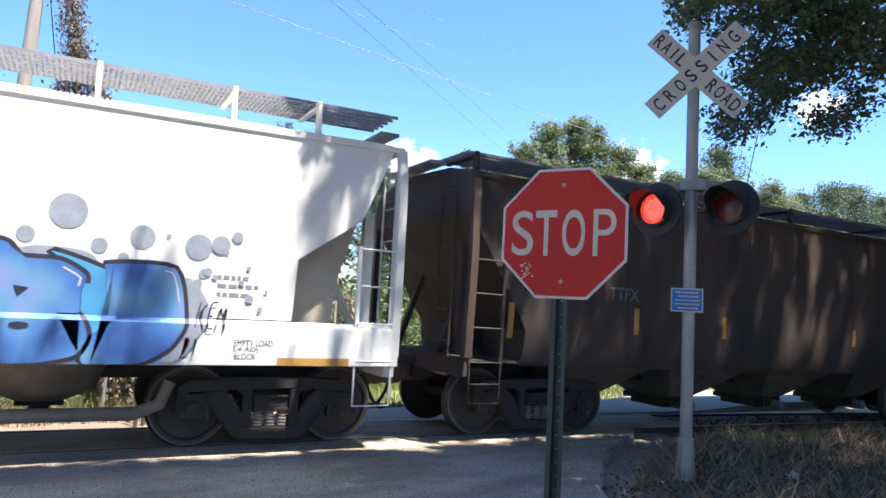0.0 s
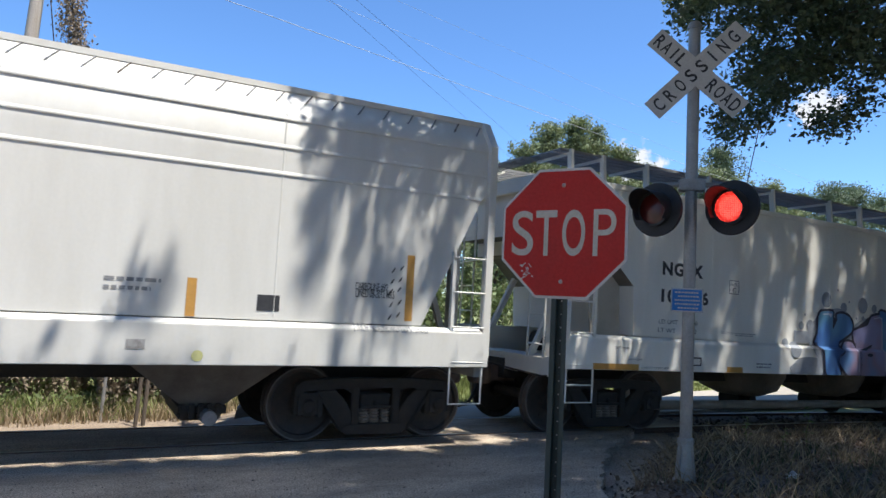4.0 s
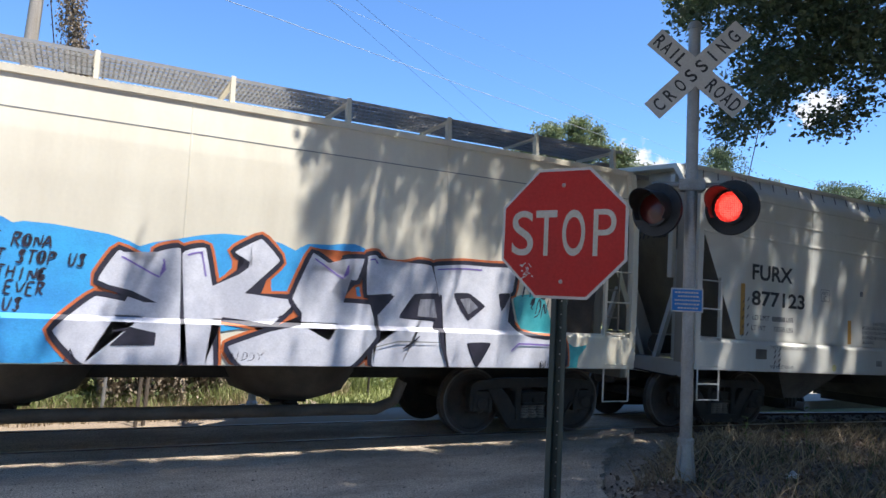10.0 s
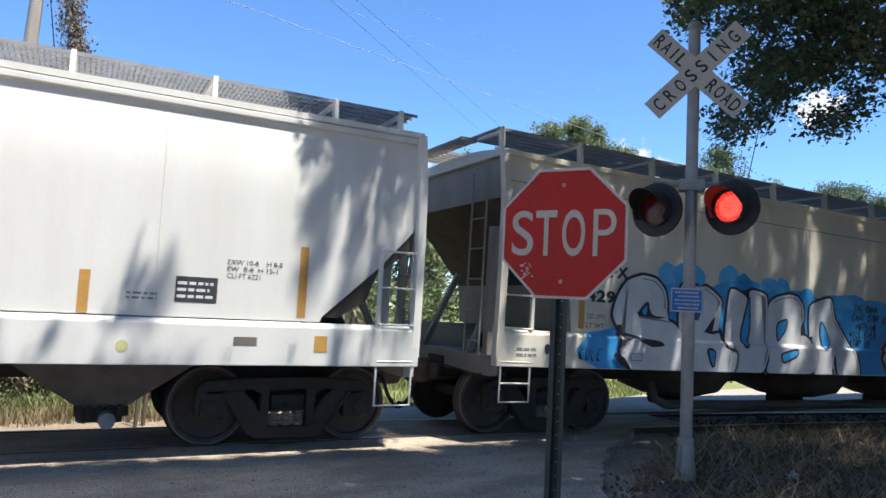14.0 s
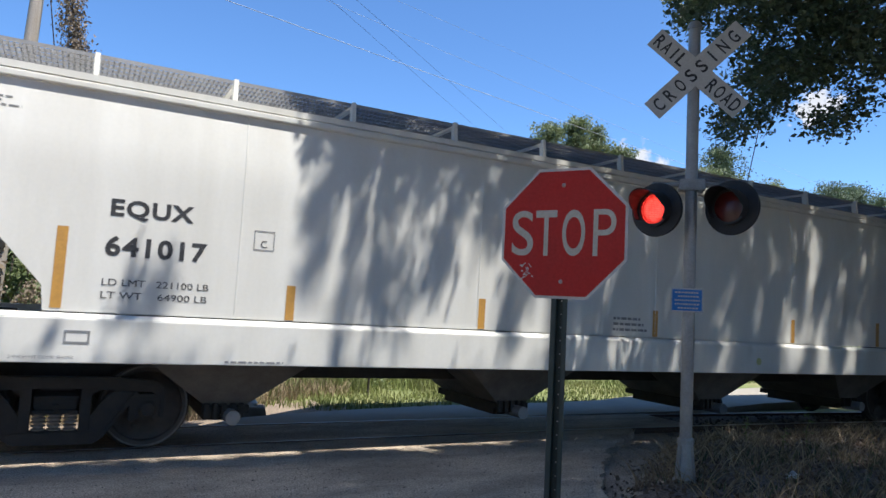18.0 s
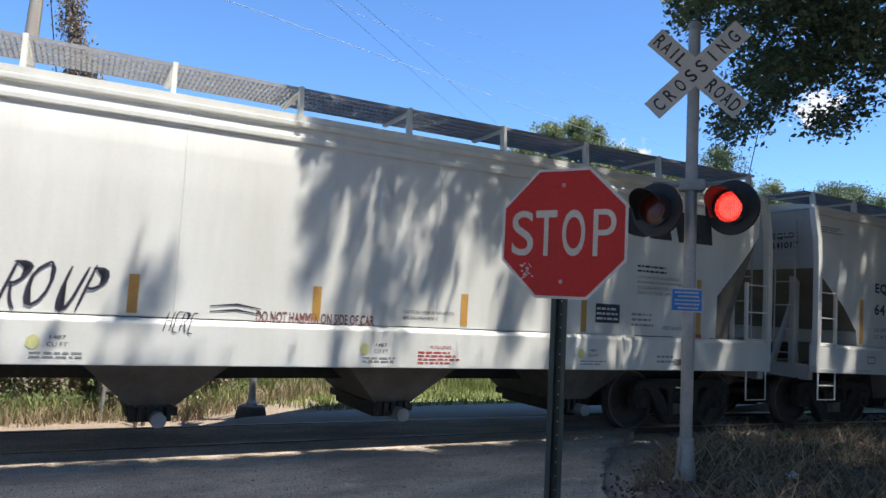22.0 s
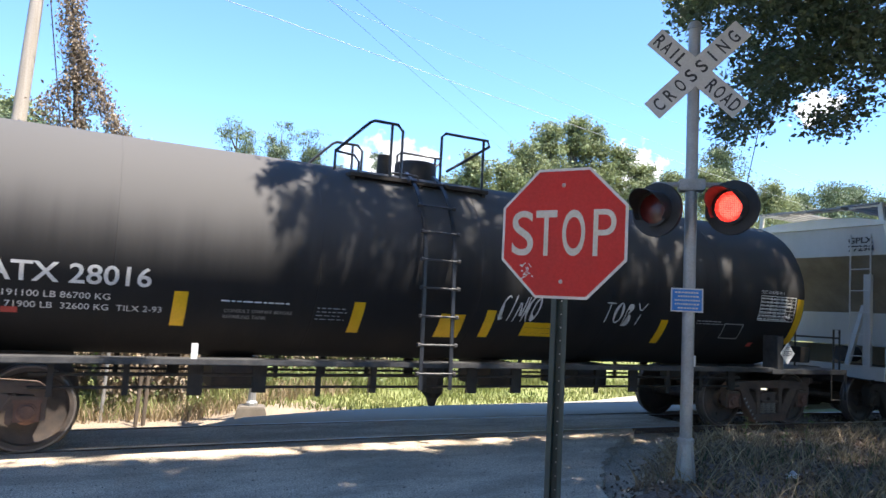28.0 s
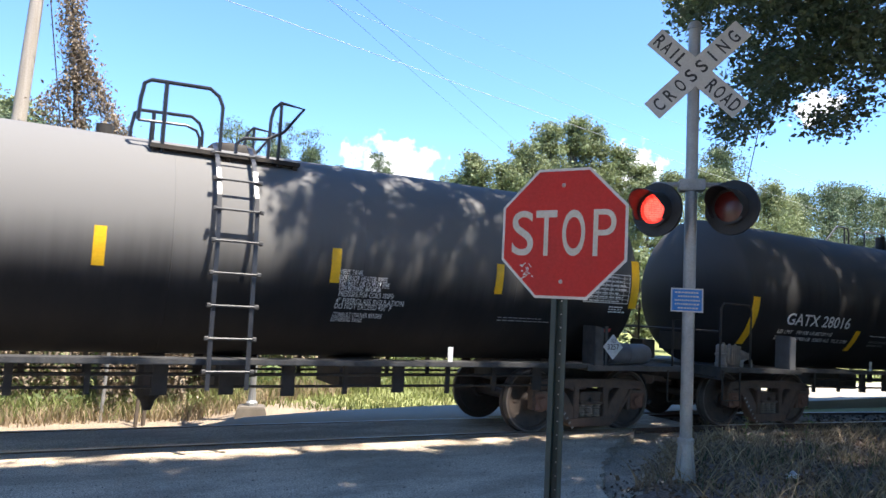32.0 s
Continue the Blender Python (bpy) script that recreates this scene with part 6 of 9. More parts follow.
            runs = [([(xa, y, zb + 0.05), (xa, y, zb + 0.30), (xa + 0.45, y, zr - 0.04), (xa + 0.52, y, zr), (xb - 0.08, y, zr), (xb, y, zr - 0.08), (xb, y, zb)], 0.021),
                    ([(xa, y, zb + 0.30), (xa + 0.26, y, zb + 0.28), (xa + 0.33, y, zb + 0.20), (xa + 0.33, y, zb)], 0.016), ([(xb - 0.16, y, zb), (xb - 0.16, y, zr)], 0.021), ([(xb - 0.12, y, zb + 0.12), (xb + 0.25, y, zb + 0.12), (xb + 0.30, y, zb)], 0.016)]
            ends = [([(xc, y, zb), (xc, y, zr - 0.06), (xc + 0.06, y, zr), (xd - 0.03, y, zr), (xd, y, zr - 0.08), (xc + 0.1, y, zb + 0.25)], 0.021), ([(xd - 0.10, y, zb), (xd - 0.10, y, zr)], 0.021)]
        for group_of in (runs, ends):
            g = Geo()
            for pts, r in group_of:
                g.pipe(pts, r, 8)
            part("hand_rail", g, RAIL_BLACK, car, "black tubular hand rail", smooth=True)
    return car


RAIL_BLACK = surface("glossy_black_rail_paint", (0.016, 0.018, 0.024), (0.04, 0.04, 0.045), 0.6, rough=0.3, scale=7)
STEEL_RAIL_EDGE = surface("worn_black_painted_steel", (0.036, 0.036, 0.038), (0.095, 0.09, 0.085), 0.6, rough=0.5, scale=7)


def placard(car, x, z, number):
    g = Geo()
    g.obox(pose(x, -1.40, z, 0, 45, 0), 0.26, 0.012, 0.26)
    plate = part("placard", g, INK_WHITE, car, "white diamond hazard placard")
    flat = (lambda zz: -1.407), []
    bm = lay_on(fit_box(glyphs(number, 0.01), x - 0.11, z - 0.04, x + 0.11, z + 0.045), *flat, 0.003)
    part("lettering", from_bm(bm, "lettering", INK), None, plate)
    bm = lay_on(fit_box(glyphs("HOT", 0.01), x - 0.05, z + 0.065, x + 0.05, z + 0.115), *flat, 0.003)
    part("lettering", from_bm(bm, "lettering", INK), None, plate)
    g = Geo()
    g.box(x - 0.13, x - 0.09, -1.39, -1.36, 1.0, z + 0.30)
    part("placard_holder", g, STEEL_RAIL_EDGE, car)


def spec_table(car, box, side):
    x0, z0, x1, z1 = box
    panel(car, box, INK_WHITE, side, "specification_table", 0.004, rim=0.012)
    for k in range(1, 6):
        x = x0 + (x1 - x0) * (0.30 + 0.14 * (k - 1))
        panel(car, (x, z0, x + 0.008, z1), INK_WHITE, side, "specification_table", 0.004)
    for k in range(1, 7):
        z = z0 + (z1 - z0) * k / 7
        panel(car, (x0, z, x1, z + 0.006), INK_WHITE, side, "specification_table", 0.004)
    bars(car, (x0 + 0.02, z0 + 0.01, x1 - 0.02, z1 - 0.01), 7, INK_WHITE, side, 21, fill=0.55, lift=0.006)


def black_tank():
    c = -87.54
    side = tank_side()
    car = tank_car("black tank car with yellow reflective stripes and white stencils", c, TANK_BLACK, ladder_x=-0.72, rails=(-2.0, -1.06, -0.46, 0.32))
    stencil(car, "GATX 28016", (-93.43 - c, 1.80, -91.66 - c, 2.01), INK_WHITE, side, 0.014, 0.006)
    stencil(car, "LD LMT   191100 LB 86700 KG", (-93.55 - c, 1.645, -92.05 - c, 1.71), INK_WHITE, side, 0.0, 0.006)
    stencil(car, "LT WT      71900 LB  32600 KG  TILX 2-93", (-93.55 - c, 1.53, -91.52 - c, 1.595), INK_WHITE, side, 0.0, 0.006)
    stripes(car, side, c, [(-94.3, 1.41, 2.23), (-81.0, 1.44, 2.25)], TAPE_TANK, 0.17)
    stripes(car, side, c, [(-91.34, 1.39, 1.78), (-89.22, 1.38, 1.77), (-87.29, 1.38, 1.76), (-84.10, 1.38, 1.76)], TAPE_TANK, 0.15)
    panel(car, (-88.05 - c, 1.36, -87.68 - c, 1.68), TAPE_TANK, side, "yellow_sign", 0.005, "yellow warning panel")
    panel(car, (-86.7 - c, 1.42, -86.05 - c, 1.62), TAPE_TANK, side, "yellow_sign", 0.005, "yellow warning panel")
    bars(car, (-86.66 - c, 1.45, -86.1 - c, 1.60), 2, INK, side, 41, lift=0.008)
    spec_table(car, (-82.03 - c, 1.84, -81.12 - c, 2.27), side)
    stencil(car, "DOT 111A100-W-1", (-82.03 - c, 2.30, -81.45 - c, 2.36), INK_WHITE, side, 0.01, 0.006)
    bars(car, (-90.9 - c, 1.685, -89.95 - c, 1.73), 1, INK_WHITE, side, 40, fill=0.85, lift=0.006)
    stencil(car, "CONSULT OWNER BEFORE", (-90.85 - c, 1.57, -90.05 - c, 1.61), INK_FAINT, side, 0.0, 0.006)
    stencil(car, "REPAIRING TANK", (-90.85 - c, 1.50, -90.35 - c, 1.54), INK_FAINT, side, 0.0, 0.006)
    bars(car, (-89.75 - c, 1.52, -89.35 - c, 1.70), 4, INK_FAINT, side, 42, lift=0.006)
    bars(car, (-83.4 - c, 1.72, -82.6 - c, 1.80), 2, INK_FAINT, side, 43, lift=0.006)
    panel(car, (-82.75 - c, 1.50, -82.3 - c, 1.76), INK_FAINT, side, "stencil_frame", 0.005, rim=0.018)
    panel(car, (-81.95 - c, 1.38, -81.83 - c, 1.45), INK_RED, side, "red_mark", 0.005)
    panel(car, (-93.05 - c, 1.47, -92.9 - c, 1.53), INK_RED, side, "red_mark", 0.005)
    for u in (-91.17, -83.6):
        g = Geo()
        g.box(u - 0.035 - c, u + 0.035 - c, -1.345, -1.335, 1.02, 1.22)
        part("white_tab", g, INK_WHITE, car)
    stencil(car, "CINKO", (-87.2 - c, 1.62, -86.55 - c, 1.98), INK_WHITE, side, -0.02, 0.009, "spray_paint_tag", lean=0.25)
    stencil(car, "TOBY:", (-85.4 - c, 1.66, -84.35 - c, 1.98), INK_WHITE, side, -0.01, 0.009, "spray_paint_tag", lean=0.15)
    placard(car, -81.45 - c, 1.30, "3257")
    return car, c


def dusty_tank():
    c = -103.62
    side = tank_side()
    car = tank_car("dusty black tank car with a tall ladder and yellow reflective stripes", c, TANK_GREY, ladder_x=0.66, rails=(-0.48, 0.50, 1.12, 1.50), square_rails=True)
    stripes(car, side, c, [(-104.34, 2.0, 2.42), (-101.74, 1.98, 2.40), (-99.40, 1.97, 2.38)], TAPE_TANK, 0.12)
    stripes(car, side, c, [(-96.98, 1.88, 2.60), (-110.2, 1.88, 2.60)], TAPE_TANK, 0.15)
    stencil(car, "FRA AIP", (-98.47 - c, 2.15, -97.98 - c, 2.235), INK_WHITE, side, 0.015, 0.006)
    spec_table(car, (-97.93 - c, 1.94, -97.08 - c, 2.38), side)
    bars(car, (-97.42 - c, 1.80, -97.1 - c, 1.91), 3, INK_WHITE, side, 44, lift=0.006)
    stencil(car, "VENT TANK", (1.94, 2.090, 2.24, 2.152), INK_WHITE, side, 0.004, 0.006)
    stencil(car, "EXTERIOR HEATER PIPES", (1.94, 2.016, 2.57, 2.082), INK_WHITE, side, 0.004, 0.006)
    stencil(car, "NO INLET OR OUTLET PIPE", (1.95, 1.947, 2.61, 2.013), INK_WHITE, side, 0.004, 0.006)
    stencil(car, "CAPS REQUIRED. MAXIMUM", (1.95, 1.883, 2.50, 1.947), INK_WHITE, side, 0.004, 0.006)
    stencil(car, "PRESSURE FOR COILS 150PSI", (1.96, 1.820, 2.69, 1.886), INK_WHITE, side, 0.004, 0.006)
    stencil(car, "4\" FIBERGLASS INSULATION", (1.94, 1.731, 2.85, 1.805), INK_WHITE, side, 0.004, 0.006)
    stencil(car, "DO NOT EXCEED 450\u00b0 F", (1.94, 1.667, 2.70, 1.737), INK_WHITE, side, 0.004, 0.006)
    stencil(car, "CONSULT OWNER BEFORE", (1.94, 1.566, 2.60, 1.624), INK_WHITE, side, 0.004, 0.006)
    stencil(car, "REPAIRING TANK", (1.94, 1.506, 2.35, 1.560), INK_WHITE, side, 0.004, 0.006)
    bars(car, (-99.3 - c, 1.60, -98.4 - c, 1.68), 2, INK_FAINT, side, 47, lift=0.006)
    panel(car, (-97.35 - c, 1.50, -97.22 - c, 1.56), INK_RED, side, "red_mark", 0.005)
    for u in (-100.12,):
        g = Geo()
        g.box(u - 0.035 - c, u + 0.035 - c, -1.345, -1.335, 1.02, 1.24)
        part("white_tab", g, INK_WHITE, car)
    placard(car, -97.45 - c, 1.30, "3257")
    return car, c


CARS += [brown_hopper(), white_hopper(), flat_hopper(), cream_hopper(), long_hopper(), silver_hopper(), black_tank(), dusty_tank()]


# ---- ground, road, track
def grade(x):
    """Height of the track, which is level over the crossing and dips beyond it."""
    d = max(0.0, min(x, 15.0) - 3.0)
    return -0.0008 * d * d - 0.0192 * max(0.0, min(x, 40.0) - 15.0)


def ground_z(x, y):
    z = -0.10 + grade(x) * max(0.0, min(1.0, (y - 6.8) / 1.2)) * max(0.0, min(1.0, (13.0 - y) / 1.6))
    road_edge = 4.65 + (y - 5.5) * 1.33
    if y < 8.6:
        rise = max(0.0, min(1.0, (x - road_edge) / 1.1))
        fade = max(0.0, min(1.0, (8.0 - y) / 1.1))
        z += 0.21 * rise * fade + 0.05 * rise * fade * noise.noise((x * 1.3, y * 1.3, 0.0))
    if y > 10.4:
        z -= 0.42 * max(0.0, min(1.0, (y - 10.4) / 0.7)) * max(0.0, min(1.0, 1 - (x - 2.0) / 2.2))
        z += 0.05 * noise.noise((x * 0.5, y * 0.5, 3.0)) * min(1, (y - 10.4))
    if y > 16:
        z += min(1.0, (y - 16) / 30) * 0.4
    return z


EARTH = surface("dry_verge_soil", (0.21, 0.155, 0.105), (0.30, 0.235, 0.165), 0.8, rough=0.95, scale=0.9, fine=35, bump=0.6, flake=0.22, crisp=2.2)
MEADOW = surface("mown_grass_ground", (0.15, 0.185, 0.05), (0.26, 0.23, 0.10), 0.7, rough=0.95, scale=0.5, fine=30, bump=0.6, flake=0.2)
MOULD_AND_SHADE = surface("leaf_mould_and_bed_shade", (0.10, 0.075, 0.060), (0.205, 0.155, 0.122), 0.8, rough=0.95, scale=1.6, fine=30, bump=0.8, flake=0.35, crisp=2.2)
SHOULDER = surface("grey_brown_shoulder_grit", (0.36, 0.30, 0.235), (0.22, 0.175, 0.13), 0.8, rough=0.95, scale=1.8, fine=50, bump=0.8, flake=0.32, crisp=2.4)
ASPHALT = surface("worn_grey_asphalt", (0.49, 0.395, 0.295), (0.30, 0.24, 0.178), 0.9, rough=0.9, scale=1.3, stretch=(0.6, 1.6, 1), fine=60, bump=0.6, flake=0.22, crisp=2.4, spread=0.11)
FAR_ROAD = surface("sun_bleached_pavement", (0.30, 0.265, 0.21), (0.38, 0.335, 0.265), 0.6, rough=0.9, scale=0.5, fine=90, bump=0.3)
BALLAST = surface("ballast_stone", (0.10, 0.085, 0.07), (0.06, 0.05, 0.042), 0.8, rough=0.95, scale=2.0, fine=40, bump=0.6, per_piece=0.4)


def axis_steps(near0, near1, step, far):
    out, v, d = [], near0, step
    while v < near1:
        out.append(v)
        v += step
    lo, hi = [near0], [v]
    d = step
    while hi[-1] < far:
        d *= 1.35
        hi.append(hi[-1] + d)
    d = step
    while lo[-1] > -far:
        d *= 1.35
        lo.append(lo[-1] - d)
    return list(reversed(lo[1:])) + out + hi


def ground():
    xs, ys = axis_steps(-5, 16, 0.35, 2500), axis_steps(2, 20, 0.3, 2500)
    v = [(x, y, ground_z(x, y)) for y in ys for x in xs]
    n = len(xs)
    f = [(j * n + i, j * n + i + 1, (j + 1) * n + i + 1, (j + 1) * n + i) for j in range(len(ys) - 1) for i in range(n - 1)]
    me = sheet(v, f, "ground", EARTH)
    me.materials.append(MEADOW)
    me.materials.append(MOULD_AND_SHADE)
    me.materials.append(SHOULDER)
    for p in me.polygons:
        cx, cy = p.center.x, p.center.y
        # Track bed past the crossing takes the dark mould to imitate the train's shadow.
        p.material_index = 1 if cy > 14.5 + 0.6 * noise.noise((cx * 0.3, 0, 5)) or (cx > 3.2 + (14.5 - cy) * 0.5 and cy > 11.3) or (cx > 13 and cy > 10.6) else ((2 if cx > 8.6 and 8.2 < cy < 10.8 else 2 if cx > 5.35 + (cy - 5.5) * 1.33 + 0.3 * noise.noise((cx, cy, 1.0)) else 3) if (cy < 8.75 or (cx > 8.6 and cy < 10.8)) and cx > (2.0 if cy > 3 else 5.0 + 1.5 * noise.noise((cx * 0.4, cy * 0.4, 2.0))) else 0)
    tagged(new("ground", me), "dry verge soil and mown grass", "ground", kind="structure")


def slab(name, outline, z0, z1, material, label, category):
    g = Geo()
    n = len(outline)
    v = [(x, y, z1) for x, y in outline] + [(x, y, z0) for x, y in outline]
    g.add(v, [tuple(range(n)), tuple(reversed(range(n, 2 * n)))] + [(i, i + n, (i + 1) % n + n, (i + 1) % n) for i in range(n)])
    ob = new(name, g.mesh(name, material))
    return tagged(ob, label, category, kind="structure")


ground()
ROAD_EDGE = [(-3.5, -6.0), (3.3, 4.2), (4.75, 5.55), (6.35, 7.35), (7.6, 8.30)]
ragged = []
for (x0, y0), (x1, y1) in zip(ROAD_EDGE, ROAD_EDGE[1:]):
    for k in range(40):
        ex, ey = x0 + (x1 - x0) * k / 40, y0 + (y1 - y0) * k / 40
        d = 0.12 * noise.noise((ex * 1.7, ey * 1.7, 8.0)) + 0.08 * noise.noise((ex * 6, ey * 6, 2.0))
        ragged.append((ex + d, ey - d * 0.7))
slab("road", [(-9, -6)] + ragged + [(7.8, 8.42), (8.0, 8.715), (-9, 8.715)], -0.3, -0.014, ASPHALT, "worn grey asphalt road running up to the crossing", "road")
slab("crossing_panel", [(-9, 8.86), (9.6, 8.86), (9.6, 10.19), (-9, 10.19)], -0.3, -0.055, ASPHALT, "dark asphalt between the rails of the crossing", "road")
slab("far_road", [(1.7, 10.33), (11.2, 10.33), (14.0, 11.0), (30, 12.3), (60, 14.5), (60, 19.0), (30, 15.6), (16.5, 13.6), (12.2, 12.75), (10.0, 11.95), (8.9, 11.78), (6.0, 11.68), (3.66, 11.30), (2.4, 10.9)], -0.4, -0.055, FAR_ROAD, "sun-bleached road beyond the crossing", "road")


def rails():
    for k, y in enumerate((TRACK_Y - 0.7525, TRACK_Y + 0.7525)):
        prof = [(-0.036, 0.0), (0.036, 0.0), (0.036, -0.035), (0.010, -0.05), (0.010, -0.14), (0.07, -0.165), (0.07, -0.175), (-0.07, -0.175), (-0.07, -0.165), (-0.010, -0.14), (-0.010, -0.05), (-0.036, -0.035)]
        g = Geo()
        n = len(prof)
        steps = [-160.0, *[float(x) for x in range(3, 16)], 40.0, 160.0]
        g.add([(x, y + a, b - 0.005 - 0.05 * k + grade(x)) for x in steps for a, b in prof],
              [(j * n + i, j * n + (i + 1) % n, (j + 1) * n + (i + 1) % n, (j + 1) * n + i) for j in range(len(steps) - 1) for i in range(n)])
        rail = tagged(new("rail", g.mesh("rail", RAIL_SIDE)), "rusty steel rail with a polished head", "rail", group="rails", kind="structure")
        g = Geo()
        head = [(-0.03, -0.006), (0.03, -0.006), (0.03, 0.0), (-0.03, 0.0)]
        g.add([(x, y + a, b - 0.05 * k + grade(x)) for x in steps for a, b in head],
              [(j * 4 + i, j * 4 + (i + 1) % 4, j * 4 + 4 + (i + 1) % 4, j * 4 + 4 + i) for j in range(len(steps) - 1) for i in range(4)])
        part("rail_head", g, RAIL_STEEL, rail, "bright worn running surface")


rails()


def ballast():
    rng = np.random.default_rng(4)
    v, f = [], []
    pts = []
    for _ in range(2600):
        x = rng.uniform(9.8, 34)
        y = TRACK_Y + rng.normal(0, 1.35)
        pts.append((x, y))
    for x, y in pts:
        if not -0.95 < y - TRACK_Y < 0.6:
            continue
        r = rng.uniform(0.02, 0.05)
        z = -0.10 + r * 0.4 + grade(x)
        k = len(v)
        a = rng.uniform(0, 6.28)
        for dx, dy, dz in ((1, 0, 0), (0, 1, 0.1), (-1, 0.2, 0), (0, -1, -0.1), (0.1, 0.1, 0.8), (0, 0, -0.8)):
            v.append((x + r * (dx * math.cos(a) - dy * math.sin(a)), y + r * (dx * math.sin(a) + dy * math.cos(a)), z + r * dz))
        f += [(k + i, k + (i + 1) % 4, k + 4) for i in range(4)] + [(k + (i + 1) % 4, k + i, k + 5) for i in range(4)]
    tagged(new("ballast", sheet(v, f, "ballast", BALLAST, smooth=False)), "loose grey ballast stones beside the rails", "gravel", kind="stuff")


ballast()


def road_grit():
    """Loose grit on the worn road, thickest towards its edge."""
    rng = np.random.default_rng(14)
    v, f = [], []
    while len(v) < 6 * 5200:
        x, y = rng.uniform(-1.5, 8.0), rng.uniform(4.8, 8.6)
        edge = 4.65 + (y - 5.5) * 1.33 - x
        if edge < -0.6 or rng.uniform() > 0.25 + 0.75 * math.exp(-max(0.0, edge) / 0.9):
            continue
        r = rng.uniform(0.004, 0.011) * (1.6 if rng.uniform() < 0.08 else 1.0)
        z = (-0.014 if edge > 0.1 else ground_z(x, y)) + r * 0.3
        k = len(v)
        a = rng.uniform(0, 6.28)
        for dx, dy, dz in ((1, 0, 0), (0, 0.8, 0.1), (-1, 0.2, 0), (0, -0.9, -0.1), (0.1, 0.1, 0.7), (0, 0, -0.5)):
            v.append((x + r * (dx * math.cos(a) - dy * math.sin(a)), y + r * (dx * math.sin(a) + dy * math.cos(a)), z + r * dz))
        f += [(k + i, k + (i + 1) % 4, k + 4) for i in range(4)]
    tagged(new("road_grit", sheet(v, f, "road_grit", GRIT, smooth=False)), "loose grey-brown grit on the worn asphalt", "gravel", kind="stuff")


GRIT = surface("grey_brown_grit", (0.34, 0.30, 0.25), (0.16, 0.13, 0.10), 0.9, rough=0.95, scale=12.0, fine=60, bump=0.3, per_piece=0.6)
road_grit()

# ---- signs and signals
SIGN_RED = surface("faded_red_sign_face", (0.41, 0.028, 0.022), (0.33, 0.034, 0.027), 0.6, rough=0.75, scale=5, gloss=0.25)
SIGN_WHITE = surface("off_white_reflective_sheet", (0.50, 0.49, 0.45), (0.38, 0.37, 0.33), 0.5, rough=0.5, scale=8)
SIGN_CREAM = surface("weathered_cream_lettering", (0.46, 0.43, 0.35), (0.36, 0.33, 0.26), 0.6, rough=0.5, scale=9)
SIGN_BLACK = surface("black_sign_lettering", (0.02, 0.02, 0.02), rough=0.5)
POST_GREEN = surface("dark_green_painted_post", (0.018, 0.035, 0.028), (0.04, 0.05, 0.045), 0.6, rough=0.6, scale=8)
ALUMINIUM = surface("dull_aluminium_mast", (0.37, 0.36, 0.34), (0.24, 0.23, 0.215), 0.7, rough=0.5, metal=0.45, scale=4)
LAMP_BLACK = surface("matt_black_signal_housing", (0.013, 0.013, 0.014), (0.028, 0.027, 0.027), 0.5, rough=0.6, scale=8)
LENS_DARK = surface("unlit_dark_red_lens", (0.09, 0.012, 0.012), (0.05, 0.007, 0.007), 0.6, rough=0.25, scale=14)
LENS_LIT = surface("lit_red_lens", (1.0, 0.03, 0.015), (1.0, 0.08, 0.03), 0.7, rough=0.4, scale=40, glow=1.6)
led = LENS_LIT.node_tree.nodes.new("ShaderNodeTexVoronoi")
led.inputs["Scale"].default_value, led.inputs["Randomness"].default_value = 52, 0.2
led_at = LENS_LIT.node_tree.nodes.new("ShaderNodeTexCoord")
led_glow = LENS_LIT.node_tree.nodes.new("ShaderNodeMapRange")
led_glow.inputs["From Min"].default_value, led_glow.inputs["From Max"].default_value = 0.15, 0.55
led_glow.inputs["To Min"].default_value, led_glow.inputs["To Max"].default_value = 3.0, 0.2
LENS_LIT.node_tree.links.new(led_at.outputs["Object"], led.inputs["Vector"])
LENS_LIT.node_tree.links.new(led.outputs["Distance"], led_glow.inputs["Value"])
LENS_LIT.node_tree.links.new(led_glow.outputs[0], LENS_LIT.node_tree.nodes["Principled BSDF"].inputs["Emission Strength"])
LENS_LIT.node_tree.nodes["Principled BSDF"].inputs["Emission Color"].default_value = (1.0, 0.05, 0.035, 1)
SIGN_BLUE = surface("blue_notice_sheet", (0.02, 0.17, 0.46), rough=0.45)
CONCRETE = surface("weathered_concrete", (0.15, 0.125, 0.098), (0.09, 0.075, 0.058), 0.7, rough=0.95, scale=5, fine=50, bump=0.4)


def facing(x, y, z, nx, ny):
    """A frame at a place whose local -y axis looks along (nx, ny)."""
    a = math.atan2(nx, -ny)
    return pose(x, y, z, 0, 0, math.degrees(a))


def flat_on(words, box, y, material, parent, bold=0.0, m=None):
    bm = fit_box(glyphs(words, bold), *box)
    if box[3] - box[1] > 0.1:
        for piece in islands(bm):
            part("letter", from_bm(lay_on(piece, (lambda z: y), [], 0.0), "letter", material), None, parent)
        return None
    bm = lay_on(bm, (lambda z: y), [], 0.0)
    ob = part("lettering", from_bm(bm, "lettering", material), None, parent)
    if m is not None:
        ob.matrix_basis = m
    return ob


def octagon(r):
    return [(r / math.cos(radians(22.5)) * math.sin(radians(22.5 + 45 * k)), r / math.cos(radians(22.5)) * math.cos(radians(22.5 + 45 * k))) for k in range(8)]


